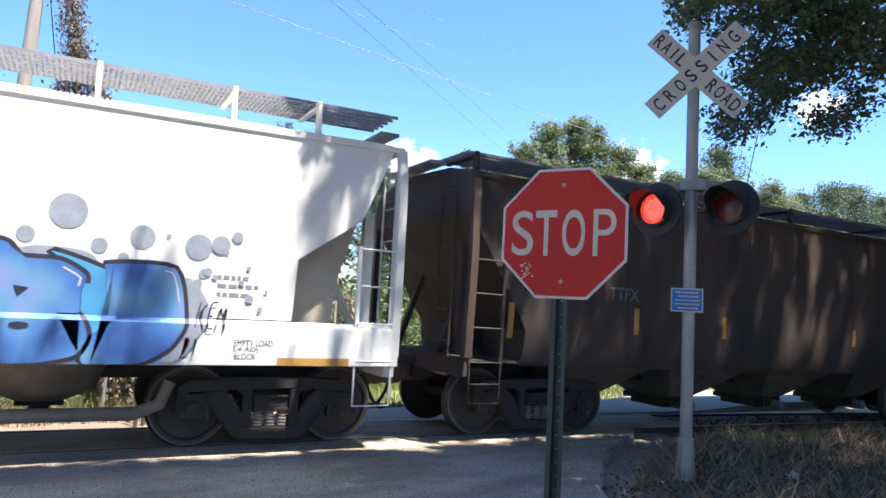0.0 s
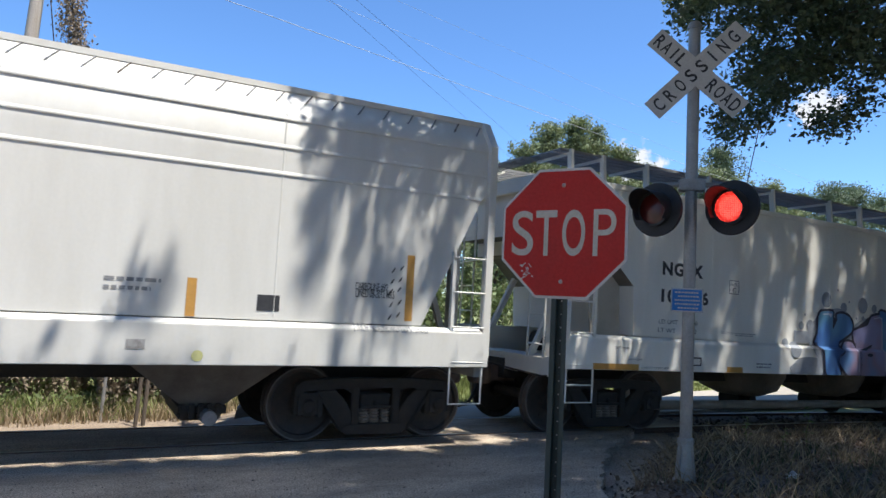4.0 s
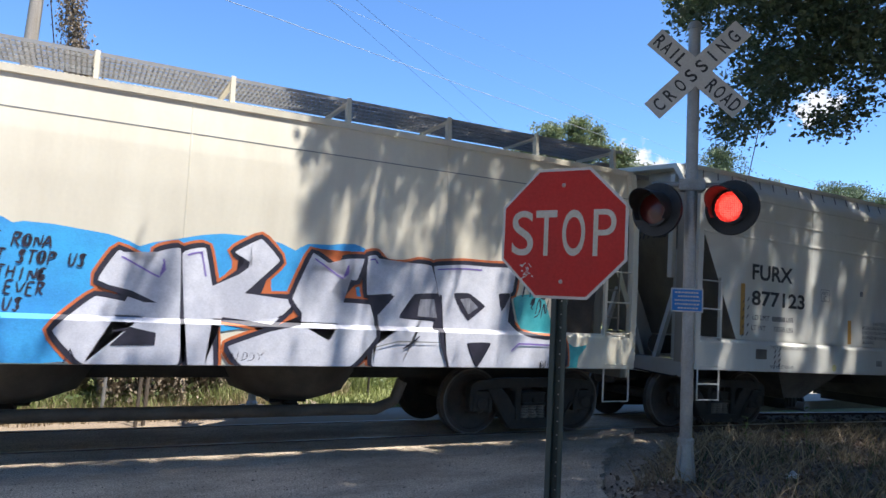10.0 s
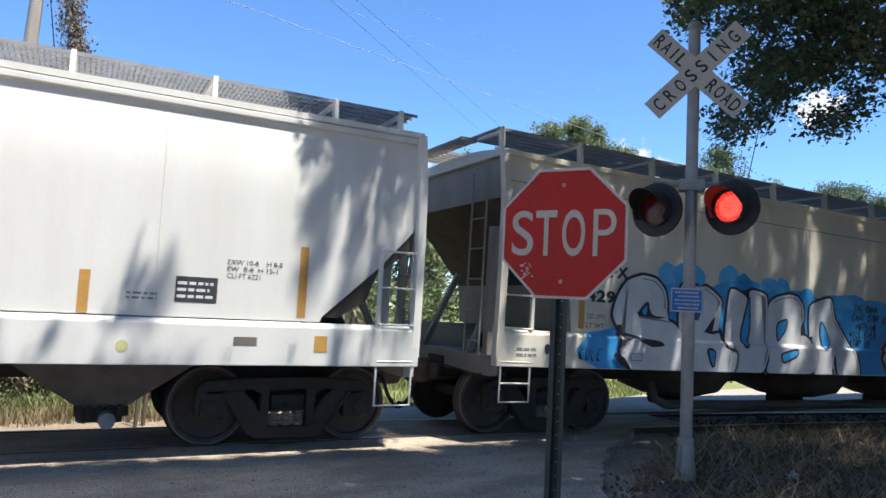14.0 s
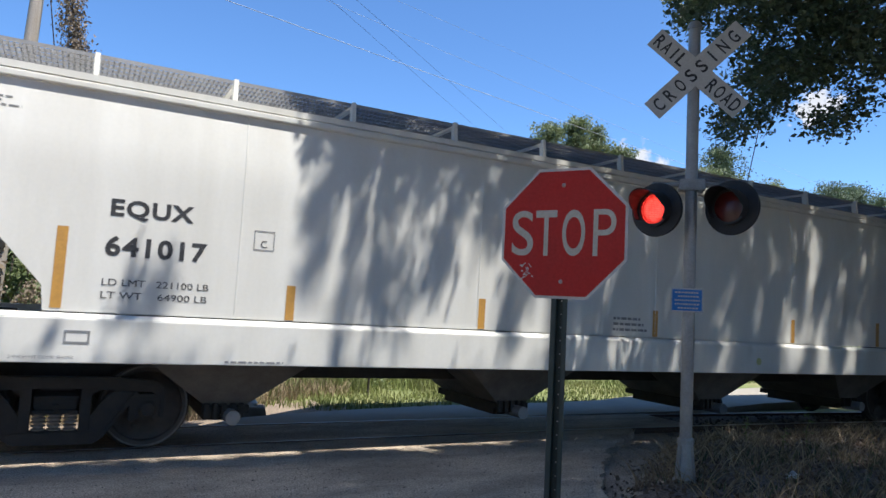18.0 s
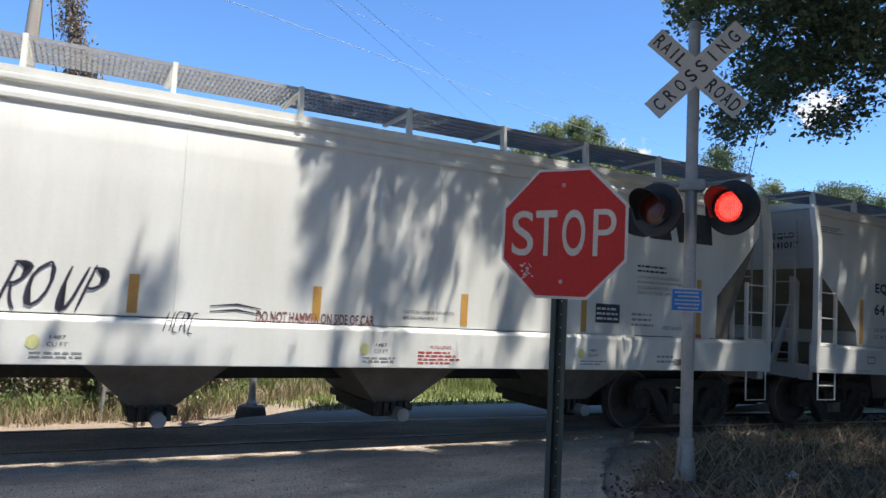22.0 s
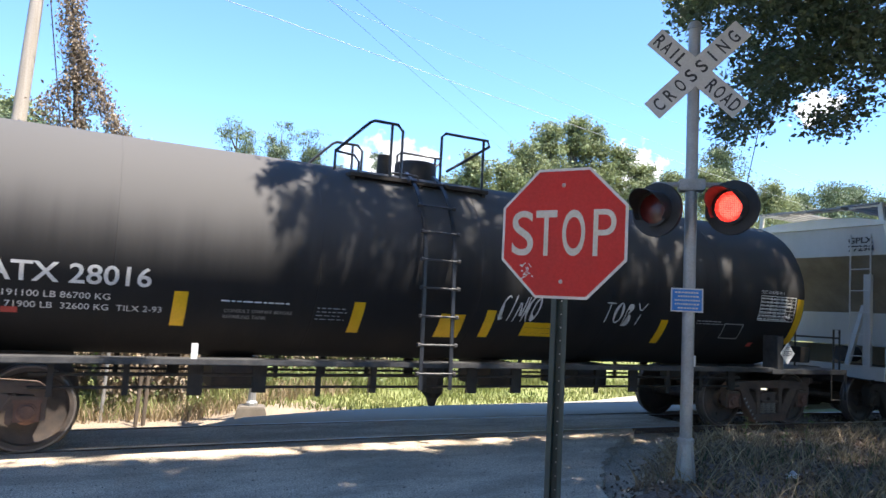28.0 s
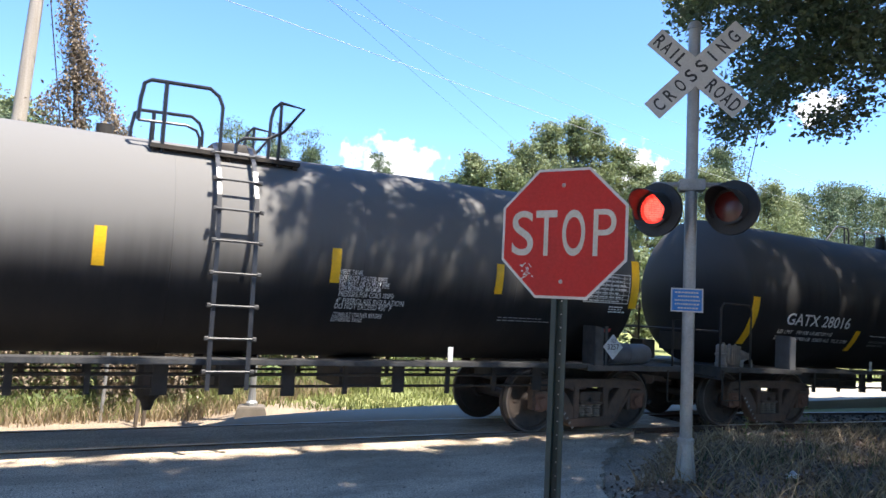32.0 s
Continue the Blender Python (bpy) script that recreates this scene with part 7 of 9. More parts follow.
def stop_sign():
    m = facing(2.523, 3.372, 2.213, -0.838, -0.545)
    sign = thing("stop_sign", "faded red octagonal stop sign on a dark green perforated post", "sign", m)
    g = Geo()
    g.prism(octagon(0.388), -0.002, 0.002)
    face = part("sign_plate", g, SIGN_WHITE, sign, "white-edged octagonal plate")
    g = Geo()
    g.prism(octagon(0.372), -0.005, -0.003)
    part("red_face", g, SIGN_RED, face, "faded red sheet with scratches")
    for ch, x0, x1 in (("S", -0.322, -0.182), ("T", -0.168, -0.034), ("O", 0.000, 0.140), ("P", 0.188, 0.322)):
        flat_on(ch, (x0, -0.135, x1, 0.138), -0.0065, SIGN_CREAM, sign, {"S": 0.006, "P": -0.004}.get(ch, 0.012))
    for x, z in ((0.0, 0.287), (0.0, -0.287)):
        g = Geo()
        g.lathe([(0.0, 0.016), (0.010, 0.014), (0.013, 0.005)], Matrix.Translation((x, 0, z)) @ Matrix.Rotation(radians(90), 4, "X"), 10)
        part("bolt", g, ALUMINIUM, sign)
    rng = random.Random(8)
    g = Geo()
    for _ in range(14):
        x, z = rng.uniform(-0.26, -0.17), rng.uniform(-0.27, -0.19)
        g.obox(pose(x, -0.0062, z, 0, rng.uniform(-70, 70), 0), rng.uniform(0.01, 0.045), 0.001, rng.uniform(0.003, 0.008))
    part("scratch", g, SIGN_WHITE, sign, "pale scuff marks")
    # U-shaped channel post with a row of holes
    g = Geo()
    for a, b in ((-0.058, -0.030), (0.020, 0.042)):
        g.box(a, b, 0.008, 0.012, -2.6, 0.10)
    for a in (-0.030, 0.017):
        g.box(a, a + 0.003, 0.008, 0.046, -2.6, 0.10)
    g.box(-0.030, 0.020, 0.044, 0.048, -2.6, 0.10)
    post = part("post", g, POST_GREEN, sign)
    for k in range(62):
        z = -0.40 - 0.026 * k
        g = Geo()
        g.lathe([(0.0, 0.0), (0.0045, 0.0), (0.0045, 0.003)], Matrix.Translation((-0.005, 0.043, z)) @ Matrix.Rotation(radians(90), 4, "X"), 8)
        part("hole", g, SIGN_WHITE if k % 3 == 0 else SIGN_BLACK, post)


stop_sign()


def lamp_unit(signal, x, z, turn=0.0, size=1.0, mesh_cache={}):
    """Round black background, hood, and an added insert that turns its lit or its dark face to the road to imitate
    switching.
    """
    if not mesh_cache:
        axis = Matrix.Rotation(radians(90), 4, "X")
        g = Geo()
        g.lathe([(0.0, -0.13), (0.13, -0.13), (0.20, -0.10), (0.272, -0.06), (0.285, -0.02), (0.280, 0.0), (0.182, 0.006), (0.180, 0.055), (0.156, 0.055), (0.156, 0.048), (0.176, 0.046), (0.176, -0.04)], axis, 40)
        mesh_cache["back"] = g.mesh("lamp_background", LAMP_BLACK, smooth=True)
        g = Geo()
        n = 28
        v, f = [], []
        for k in range(n + 1):
            a = radians(-35 + 250 * k / n)
            depth = 0.30 * (0.35 + 0.65 * max(0, math.sin(a)) ** 0.7) if math.sin(a) > 0 else 0.105
            for r in (0.186, 0.179):
                v += [(r * math.cos(a), -0.04, r * math.sin(a)), (r * math.cos(a), -0.04 - depth, r * math.sin(a) - 0.01)]
        for k in range(n):
            o = 4 * k
            f += [(o, o + 4, o + 5, o + 1), (o + 2, o + 3, o + 7, o + 6), (o + 1, o + 5, o + 7, o + 3)]
        g.add(v, f)
        mesh_cache["hood"] = g.mesh("hood", LAMP_BLACK, smooth=True)
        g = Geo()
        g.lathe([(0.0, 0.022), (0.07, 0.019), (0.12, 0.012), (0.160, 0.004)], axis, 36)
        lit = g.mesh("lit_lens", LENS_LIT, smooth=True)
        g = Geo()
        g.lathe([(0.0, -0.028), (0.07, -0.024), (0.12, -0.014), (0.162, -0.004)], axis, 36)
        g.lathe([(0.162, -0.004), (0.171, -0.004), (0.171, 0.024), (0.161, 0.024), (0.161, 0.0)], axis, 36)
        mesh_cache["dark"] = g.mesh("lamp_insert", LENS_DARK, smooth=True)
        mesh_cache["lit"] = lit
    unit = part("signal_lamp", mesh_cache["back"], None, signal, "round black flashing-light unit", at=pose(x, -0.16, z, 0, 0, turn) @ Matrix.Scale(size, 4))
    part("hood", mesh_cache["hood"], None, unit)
    insert = part("lamp_insert", mesh_cache["dark"], None, unit, "red lens, lit on one face, turned to imitate flashing", at=pose(0, -0.02, 0))
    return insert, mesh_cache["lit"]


LAMPS = []


def crossing_signal():
    m = facing(5.66, 5.36, 0.10, -0.62, -0.785)
    sig = thing("crossing_signal", "aluminium crossing signal mast with crossbuck and two red flashing lights", "signal", m)
    g = Geo()
    g.pipe([(0, 0, 0.25), (0, 0, 4.76)], 0.062, 20)
    g.lathe([(0.062, 4.75), (0.075, 4.75), (0.075, 4.79), (0.05, 4.83), (0.0, 4.84)], n=16)
    mast = part("mast", g, ALUMINIUM, sig, "dull aluminium tube", smooth=True)
    g = Geo()
    g.lathe([(0.125, 0.0), (0.125, 0.025), (0.10, 0.05), (0.086, 0.20), (0.078, 0.38), (0.088, 0.39), (0.088, 0.43), (0.062, 0.44)], n=8)
    for k in range(4):
        a = radians(45 + 90 * k)
        g.beam((0.115 * math.cos(a), 0.115 * math.sin(a), 0.02), (0.075 * math.cos(a), 0.075 * math.sin(a), 0.37), 0.02, 0.03)
    part("mast_base", g, ALUMINIUM, sig, "flared cast base", bevel=0.006)
    # crossbuck
    for k, (words, tilt) in enumerate((("RAIL   ROAD", 42.5), ("CROSSING", -44.5))):
        y = -0.075 - 0.008 * k
        mt = pose(0.022, y, 4.245 + 0.03 * k, 0, tilt, 0)
        reach = 0.60 + 0.035 * k
        g = Geo()
        g.box(-reach, reach, -0.003, 0.003, -0.114, 0.114)
        blade = part("crossbuck_blade", g, SIGN_WHITE, sig, "white crossbuck blade", at=mt)
        for word, x0, pitch in ((("RAIL", -0.562, 0.102), ("ROAD", 0.165, 0.104)) if k == 0 else (("CROSSING", -0.575, 0.1480),)):
            for j, ch in enumerate(word):
                w = 0.020 if ch == "I" else 0.084
                x = x0 + pitch * j + (0.032 if ch == "I" else 0.0)
                flat_on(ch, (x, -0.073, x + w, 0.073), -0.0045, SIGN_BLACK, blade, 0.016 if ch != "I" else 0.0)
    # lamps on a cross arm
    g = Geo()
    g.pipe([(-0.40, 0.0, 3.06), (0.40, 0.0, 3.06)], 0.03, 10)
    g.box(-0.13, 0.13, -0.09, 0.09, 2.99, 3.11)
    for x, low in ((-0.37, 0.05), (0.37, 0.0)):
        g.pipe([(x, 0.0, 3.06), (x, -0.03, 2.98 - low), (x, -0.05, 2.84 - low)], 0.03, 8)
    part("cross_arm", g, ALUMINIUM, sig, bevel=0.01)
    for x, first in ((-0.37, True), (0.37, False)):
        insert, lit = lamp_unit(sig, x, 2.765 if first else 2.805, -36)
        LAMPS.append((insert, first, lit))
    # notice plate
    g = Geo()
    g.box(-0.190, 0.130, -0.078, -0.074, 1.72, 1.965)
    plate = part("notice_plate", g, SIGN_WHITE, sig, "small blue emergency notice with white border")
    g = Geo()
    g.box(-0.176, 0.116, -0.081, -0.079, 1.734, 1.951)
    part("blue_face", g, SIGN_BLUE, plate)
    rng = random.Random(2)
    g = Geo()
    for k in range(5):
        x = -0.150 + (0.03 if k in (1, 4) else 0.0)
        while x < 0.085:
            w = rng.uniform(0.010, 0.026)
            g.box(x, min(x + w, 0.095), -0.0835, -0.082, 1.912 - 0.040 * k, 1.929 - 0.040 * k)
            x += w + 0.007
    tagged(part("lettering", g, SIGN_WHITE, plate), kind="stuff")
    return sig


crossing_signal()


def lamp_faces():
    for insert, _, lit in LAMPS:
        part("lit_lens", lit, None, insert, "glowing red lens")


def far_signal():
    m = facing(2.81, 12.3, -0.36, -0.22, -0.97)
    sig = thing("crossing_signal", "crossing signal mast beyond the track with bell and flashing lights", "signal", m)
    g = Geo()
    g.pipe([(0, 0, 0.30), (0, 0, 4.20)], 0.055, 14)
    part("mast", g, ALUMINIUM, sig, smooth=True)
    g = Geo()
    g.add([(-0.30, -0.30, -0.1), (0.30, -0.30, -0.1), (0.30, 0.30, -0.1), (-0.30, 0.30, -0.1), (-0.22, -0.22, 0.27), (0.22, -0.22, 0.27), (0.22, 0.22, 0.27), (-0.22, 0.22, 0.27)],
          [(3, 2, 1, 0), (4, 5, 6, 7), (0, 1, 5, 4), (1, 2, 6, 5), (2, 3, 7, 6), (3, 0, 4, 7)])
    part("concrete_base", g, CONCRETE, sig, "weathered concrete block", bevel=0.02)
    g = Geo()
    g.lathe([(0.10, 0.27), (0.10, 0.32), (0.07, 0.36), (0.06, 0.50)], n=10)
    part("mast_base", g, ALUMINIUM, sig)
    g = Geo()
    g.lathe([(0.0, 4.38), (0.09, 4.36), (0.11, 4.28), (0.11, 4.22), (0.05, 4.20)], n=14)
    part("bell", g, SIGN_WHITE, sig, smooth=True)
    for k, a in enumerate((40, -40)):
        g = Geo()
        g.box(-0.61, 0.61, 0.06, 0.066, -0.114, 0.114)
        part("crossbuck_blade", g, ALUMINIUM, sig, "crossbuck blade seen nearly edge-on", at=pose(0, 0, 3.70, 0, 0, 72) @ pose(0, 0.008 * k, 0, 0, a, 0))
    g = Geo()
    g.pipe([(-0.4, 0, 2.45), (0.4, 0, 2.45)], 0.03, 8)
    g.pipe([(-0.37, 0, 2.45), (-0.37, -0.05, 2.24)], 0.03, 8)
    g.pipe([(0.37, 0, 2.45), (0.37, -0.05, 2.24)], 0.03, 8)
    part("cross_arm", g, ALUMINIUM, sig)
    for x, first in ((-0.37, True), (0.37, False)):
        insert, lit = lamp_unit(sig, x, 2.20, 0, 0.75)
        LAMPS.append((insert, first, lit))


far_signal()
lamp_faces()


# ---- plants
OAK_LEAF = surface("dark_oak_leaf", (0.070, 0.10, 0.050), (0.12, 0.155, 0.08), 0.8, rough=0.45, scale=0.8, bump=0.0, through_leaf=0.42, per_piece=0.35)
FAR_LEAF = surface("sunlit_broad_leaf", (0.165, 0.205, 0.09), (0.24, 0.26, 0.13), 0.8, rough=0.6, scale=0.35, bump=0.0, through_leaf=0.3, per_piece=0.4)
PINE_LEAF = surface("pine_needles", (0.10, 0.14, 0.075), (0.155, 0.19, 0.10), 0.8, rough=0.6, scale=0.5, bump=0.0, through_leaf=0.2, per_piece=0.4)
VINE_DRY = surface("dry_brown_vine_leaf", (0.215, 0.165, 0.112), (0.36, 0.285, 0.20), 0.8, rough=0.8, scale=1.5, bump=0.0, through_leaf=0.25, per_piece=0.4)
VINE_GREEN = surface("green_vine_leaf", (0.10, 0.145, 0.045), (0.18, 0.205, 0.08), 0.8, rough=0.6, scale=1.0, bump=0.0, through_leaf=0.3, per_piece=0.35)
GRASS_GREEN = surface("long_green_grass", (0.15, 0.19, 0.05), (0.27, 0.26, 0.10), 0.8, rough=0.7, scale=0.8, bump=0.0, through_leaf=0.3, per_piece=0.4)
GRASS_STRAW = surface("straw_coloured_grass", (0.34, 0.265, 0.155), (0.23, 0.165, 0.10), 0.8, rough=0.8, scale=1.0, bump=0.0, through_leaf=0.25, per_piece=0.4)
WEED_DARK = surface("dull_green_weed_blade", (0.055, 0.08, 0.03), (0.11, 0.12, 0.05), 0.8, rough=0.7, scale=1.0, bump=0.0, through_leaf=0.25, per_piece=0.4)
LITTER = surface("dead_leaf_litter", (0.085, 0.056, 0.037), (0.21, 0.145, 0.094), 0.9, rough=0.9, scale=2.0, bump=0.0, per_piece=0.5)
BARK = surface("grey_brown_bark", (0.13, 0.10, 0.075), (0.07, 0.055, 0.04), 0.8, rough=0.95, scale=3, stretch=(4, 4, 0.6), fine=30, bump=0.8)
POLE_WOOD = surface("weathered_pole_wood", (0.46, 0.40, 0.33), (0.32, 0.27, 0.21), 0.7, rough=0.9, scale=3, stretch=(6, 6, 0.3), fine=40, bump=0.5)


def leaf_cards(centres, size, rng, aspect=0.5, droop=0.0, name="crown", material=None, stretch=0.35):
    """One small folded leaf at each centre, at random turns."""
    c = np.asarray(centres, float)
    n = len(c)
    d = rng.normal(size=(n, 3))
    d[:, 2] = d[:, 2] * 0.6 - droop
    d /= np.linalg.norm(d, axis=1)[:, None]
    e = rng.normal(size=(n, 3))
    e -= d * (e * d).sum(1)[:, None]
    e /= np.linalg.norm(e, axis=1)[:, None]
    up = np.cross(d, e)
    s = (size * (1 + stretch * rng.normal(size=n)).clip(0.4, 2.0))[:, None]
    v = np.empty((n, 4, 3))
    v[:, 0] = c - d * s * 0.5
    v[:, 1] = c + e * s * aspect * 0.5 + up * s * 0.10
    v[:, 2] = c + d * s * 0.5
    v[:, 3] = c - e * s * aspect * 0.5 + up * s * 0.10
    me = bpy.data.meshes.new(name)
    me.vertices.add(4 * n)
    me.vertices.foreach_set("co", v.ravel())
    me.loops.add(4 * n)
    me.loops.foreach_set("vertex_index", np.arange(4 * n, dtype=np.int32))
    me.polygons.add(n)
    me.polygons.foreach_set("loop_start", np.arange(0, 4 * n, 4, dtype=np.int32))
    me.update(calc_edges=True)
    me.validate()
    me.materials.append(material)
    return me


def clump_points(rng, centres, radius, per):
    out = []
    for c in centres:
        r = radius * rng.uniform(0.6, 1.25)
        p = rng.normal(size=(per, 3)) * r * 0.55
        p[:, 2] *= 0.75
        out.append(p + np.asarray(c))
    return np.concatenate(out)


def limb_geo(g, a, b, r0, r1, rng, bends=4, sway=0.12):
    a, b = np.asarray(a, float), np.asarray(b, float)
    pts = [tuple(a + (b - a) * k / bends + (rng.normal(size=3) * sway * np.linalg.norm(b - a) / bends if 0 < k < bends else 0)) for k in range(bends + 1)]
    g.pipe(pts, r0, 8, r1)
    return pts


def tree(x, y, h, spread, seed, leaf, size, per=34, clumps=60, low=0.25, pine=False, label="tall leafy tree", z0=0.0, name="tree"):
    rng = np.random.default_rng(seed)
    t = thing(name, label, "tree", pose(x, y, ground_z(x, y) - 0.05 + z0), group="trees beyond the track")
    g = Geo()
    limb_geo(g, (0, 0, 0), (rng.normal() * 0.3, rng.normal() * 0.3, h * 0.95), h * 0.016 + 0.04, 0.03, rng, 6, 0.05)
    part("trunk", g, BARK, t, smooth=True)
    cs = []
    n_limb = 24 if pine else 12
    for k in range(n_limb):
        f = low + (0.95 - low) * (k + rng.uniform(0, 0.8)) / n_limb
        a = rng.uniform(0, 6.28)
        reach = spread * (min(1.0, 0.45 + 1.1 * (f - low)) * (1.0 - max(0.0, f - 0.45) / 0.62) ** 0.8 if not pine else (1.45 - f) * 0.95) * rng.uniform(0.55, 1.2)
        end = (reach * math.cos(a), reach * math.sin(a), h * f + reach * (0.35 if not pine else 0.15))
        g = Geo()
        pts = limb_geo(g, (0, 0, h * f * 0.85), end, h * 0.006 + 0.02, 0.012, rng)
        part("limb", g, BARK, t, smooth=True)
        for j in range(max(2, clumps // n_limb)):
            u = rng.uniform(0.25, 1.05)
            base = np.array(pts[0]) * (1 - u) + np.array(end) * u
            cs.append(base + rng.normal(size=3) * spread * (0.20 if not pine else 0.10))
    for j in range(clumps // (14 if pine else 6)):
        cs.append((rng.normal() * spread * 0.15, rng.normal() * spread * 0.15, h * rng.uniform(0.80 if pine else 0.86, 1.0)))
    pts = clump_points(rng, cs, spread * (0.19 if not pine else 0.14) + (0.12 if pine else 0.0), per)
    pts = pts[pts[:, 2] > h * low * 0.5]
    part("crown", leaf_cards(pts, size if not pine else size * 1.5, rng, 0.55 if not pine else 0.17, 0.0 if not pine else -0.9, name="crown", material=leaf), None, t)
    return t


def shrub(x, y, h, spread, seed, leaf, size, per=40, clumps=26, label="dense green shrub beside the verge", name="shrub"):
    rng = np.random.default_rng(seed)
    t = thing(name, label, "shrub", pose(x, y, ground_z(x, y) - 0.03), group="scrub beyond the track")
    g = Geo()
    cs = []
    for k in range(5):
        a = rng.uniform(0, 6.28)
        end = (spread * 0.6 * math.cos(a), spread * 0.6 * math.sin(a), h * rng.uniform(0.5, 0.9))
        limb_geo(g, (0.05 * math.cos(a), 0.05 * math.sin(a), 0), end, 0.03, 0.01, rng)
    part("stem", g, BARK, t)
    for k in range(clumps):
        a, r, f = rng.uniform(0, 6.28), spread * math.sqrt(rng.uniform(0, 1)), rng.uniform(0.05, 1)
        k2 = math.sqrt(max(0.05, 1 - (f * 0.95) ** 2))
        cs.append((r * k2 * math.cos(a), r * k2 * math.sin(a), h * f))
    pts = clump_points(rng, cs, spread * 0.30, per)
    pts = pts[pts[:, 2] > 0.0]
    part("foliage", leaf_cards(pts, size, rng, 0.6, name="foliage", material=leaf), None, t)


def shade_tree():
    """The oak over the road: its crown reaches over the near side of the track and keeps most sun off it."""
    rng = np.random.default_rng(21)

    def cover(u, w):
        # chance of leaves over a place (u along, w across), where sun rays cross the height of 10 m
        if math.hypot((u - 11.75) / 0.75, (w - 2.85 + (u - 11.75) * 0.6) / 0.40) < 1.0 or (9.3 < u < 11.0 and abs(w - 3.58 + (u - 10.1) * 0.32) < 0.28):
            return 0.0 if noise.noise((u * 3.0, w * 3.0, 6.0)) > -0.25 else 0.5
        if min(math.hypot((u - a) / 0.55, (w - b) / 0.30) for a, b in ((5.87, 4.33), (2.36, 3.71), (4.21, 3.29), (7.0, 2.4), (10.6, 1.9))) < 1.0 and noise.noise((u * 4, w * 4, 2.0)) > -0.15:
            return 0.0
        gap = noise.noise((u * 2.3, w * 3.0, 4.0)) + 0.5 * noise.noise((u * 5.5, w * 6.0, 1.0))
        if w > 4.74:
            if u < 3.4 + max(0.0, 5.8 - w) * 1.05 + 0.12 * math.sin(w * 7) or w > 7.6:
                return 0.28 if (2.15 < u < 2.5 and 4.90 < w < 5.12) else 0.0
            if w < 5.02:
                return (0.30 if gap < -0.2 else 0.02) if u < 7.6 else (0.95 if gap < 0.16 else 0.05)
            if u < 5.0 and w > 5.05:
                return 0.95 if gap < (0.50 if w > 5.4 else 0.32) else 0.08
            if w > 5.76:
                return 0.96
            if w > 5.5 and u < 7.4:
                return 0.95 if gap < 0.12 else 0.05
            return (0.80 if gap < -0.18 else 0.03) if u < 8.0 else (0.98 if gap < 0.20 else 0.04)
        if w > 4.15:
            return 0.95
        gap = noise.noise((u * 0.8, w * 0.8, 2.0))
        return 0.95 if gap < 0.42 else 0.45

    def open_sky(az, el):
        # gaps in the foliage as one looks up from the road
        return math.hypot((az - 54.9 - (el - 15.9) * 1.2) / 2.3, (el - 15.9) / 1.35) < 1.0 or math.hypot((az - 53.0) / 0.8, (el - 20.2) / 0.8) < 1.0 or (46.6 < az < 49.2 and 15.8 < el < 20.8)

    def scatter(n, u0, u1, w0, w1):
        out = []
        while len(out) < n:
            u, w = rng.uniform(u0, u1), rng.uniform(w0, w1)
            if rng.uniform() > cover(u, w):
                continue
            for _ in range(6):
                z = rng.uniform(6.9, 11.5) if u < 7.5 else rng.uniform(4.4, 13.0)
                x, y = u + (z - 10) * 0.20, w - (z - 10) * 0.34
                r = math.hypot(x, y)
                az, el = math.degrees(math.atan2(x, y)), math.degrees(math.atan2(z - EYE[2], r))
                if el > 27 or y < 0.3 * x:
                    break
                if az > 50.5 and noise.noise((az * 0.75, el * 0.9, 3.0)) > 0.02 - 0.02 * (az - 50.5):
                    continue
                if open_sky(az, el):
                    continue
                least = 26.5 if az < 43.8 else (23.6 if az < 45.2 else (21.8 if az < 49.4 else (16.2 if az < 56.5 else 16.2 + (az - 56.5) * 0.5)))
                if el > least:
                    break
            else:
                continue
            out.append((x, y, z))
        return out

    cs = scatter(1150, 0.3, 20, -1.4, 4.2) + scatter(330, 0.3, 9, 1.6, 4.2) + scatter(520, 7.5, 20, -1.0, 4.3)
    rim = scatter(1250, 1.5, 23, 4.74, 7.6) + scatter(520, 8.0, 22, 5.0, 7.6) + scatter(430, -1, 16, 4.15, 4.60)
    t = thing("oak_tree", "large oak with a dark green crown spreading over the road", "tree", pose(12.2, 2.0, 0.05))
    g = Geo()
    limb_geo(g, (0, 0, -0.1), (-0.6, 0.3, 5.2), 0.42, 0.30, rng, 5, 0.05)
    part("trunk", g, BARK, t, smooth=True)
    for k in range(16):
        c = cs[(k * 137) % len(cs)]
        g = Geo()
        limb_geo(g, (-0.6, 0.3, 5.0), (c[0] - 12.2, c[1] - 2.0, c[2]), 0.13, 0.02, rng, 6, 0.25)
        if c[0] > 4.5 and c[2] < 1.74 + 0.47 * math.hypot(c[0], c[1]) and c[1] > 0.4 * c[0]:
            continue
        part("limb", g, BARK, t, smooth=True)
    pts = clump_points(rng, [(x - 12.2, y - 2.0, z) for x, y, z in cs if x < 6.2], 0.44, 130)
    part("crown", leaf_cards(pts, 0.17, rng, 0.62, name="crown", material=OAK_LEAF), None, t, "dark green oak leaves overhead")
    pts = clump_points(rng, [(x - 12.2, y - 2.0, z) for x, y, z in cs if x >= 6.2], 0.44, 84)
    part("crown", leaf_cards(pts, 0.108, rng, 0.62, name="crown", material=OAK_LEAF), None, t, "dark green oak leaves overhead")
    pts = clump_points(rng, [(x - 12.2, y - 2.0, z) for x, y, z in rim], 0.19, 115)
    part("crown", leaf_cards(pts, 0.082, rng, 0.62, name="crown", material=OAK_LEAF), None, t, "dark green oak leaves in loose clumps")
    # low hanging branch beside the signal
    low = []
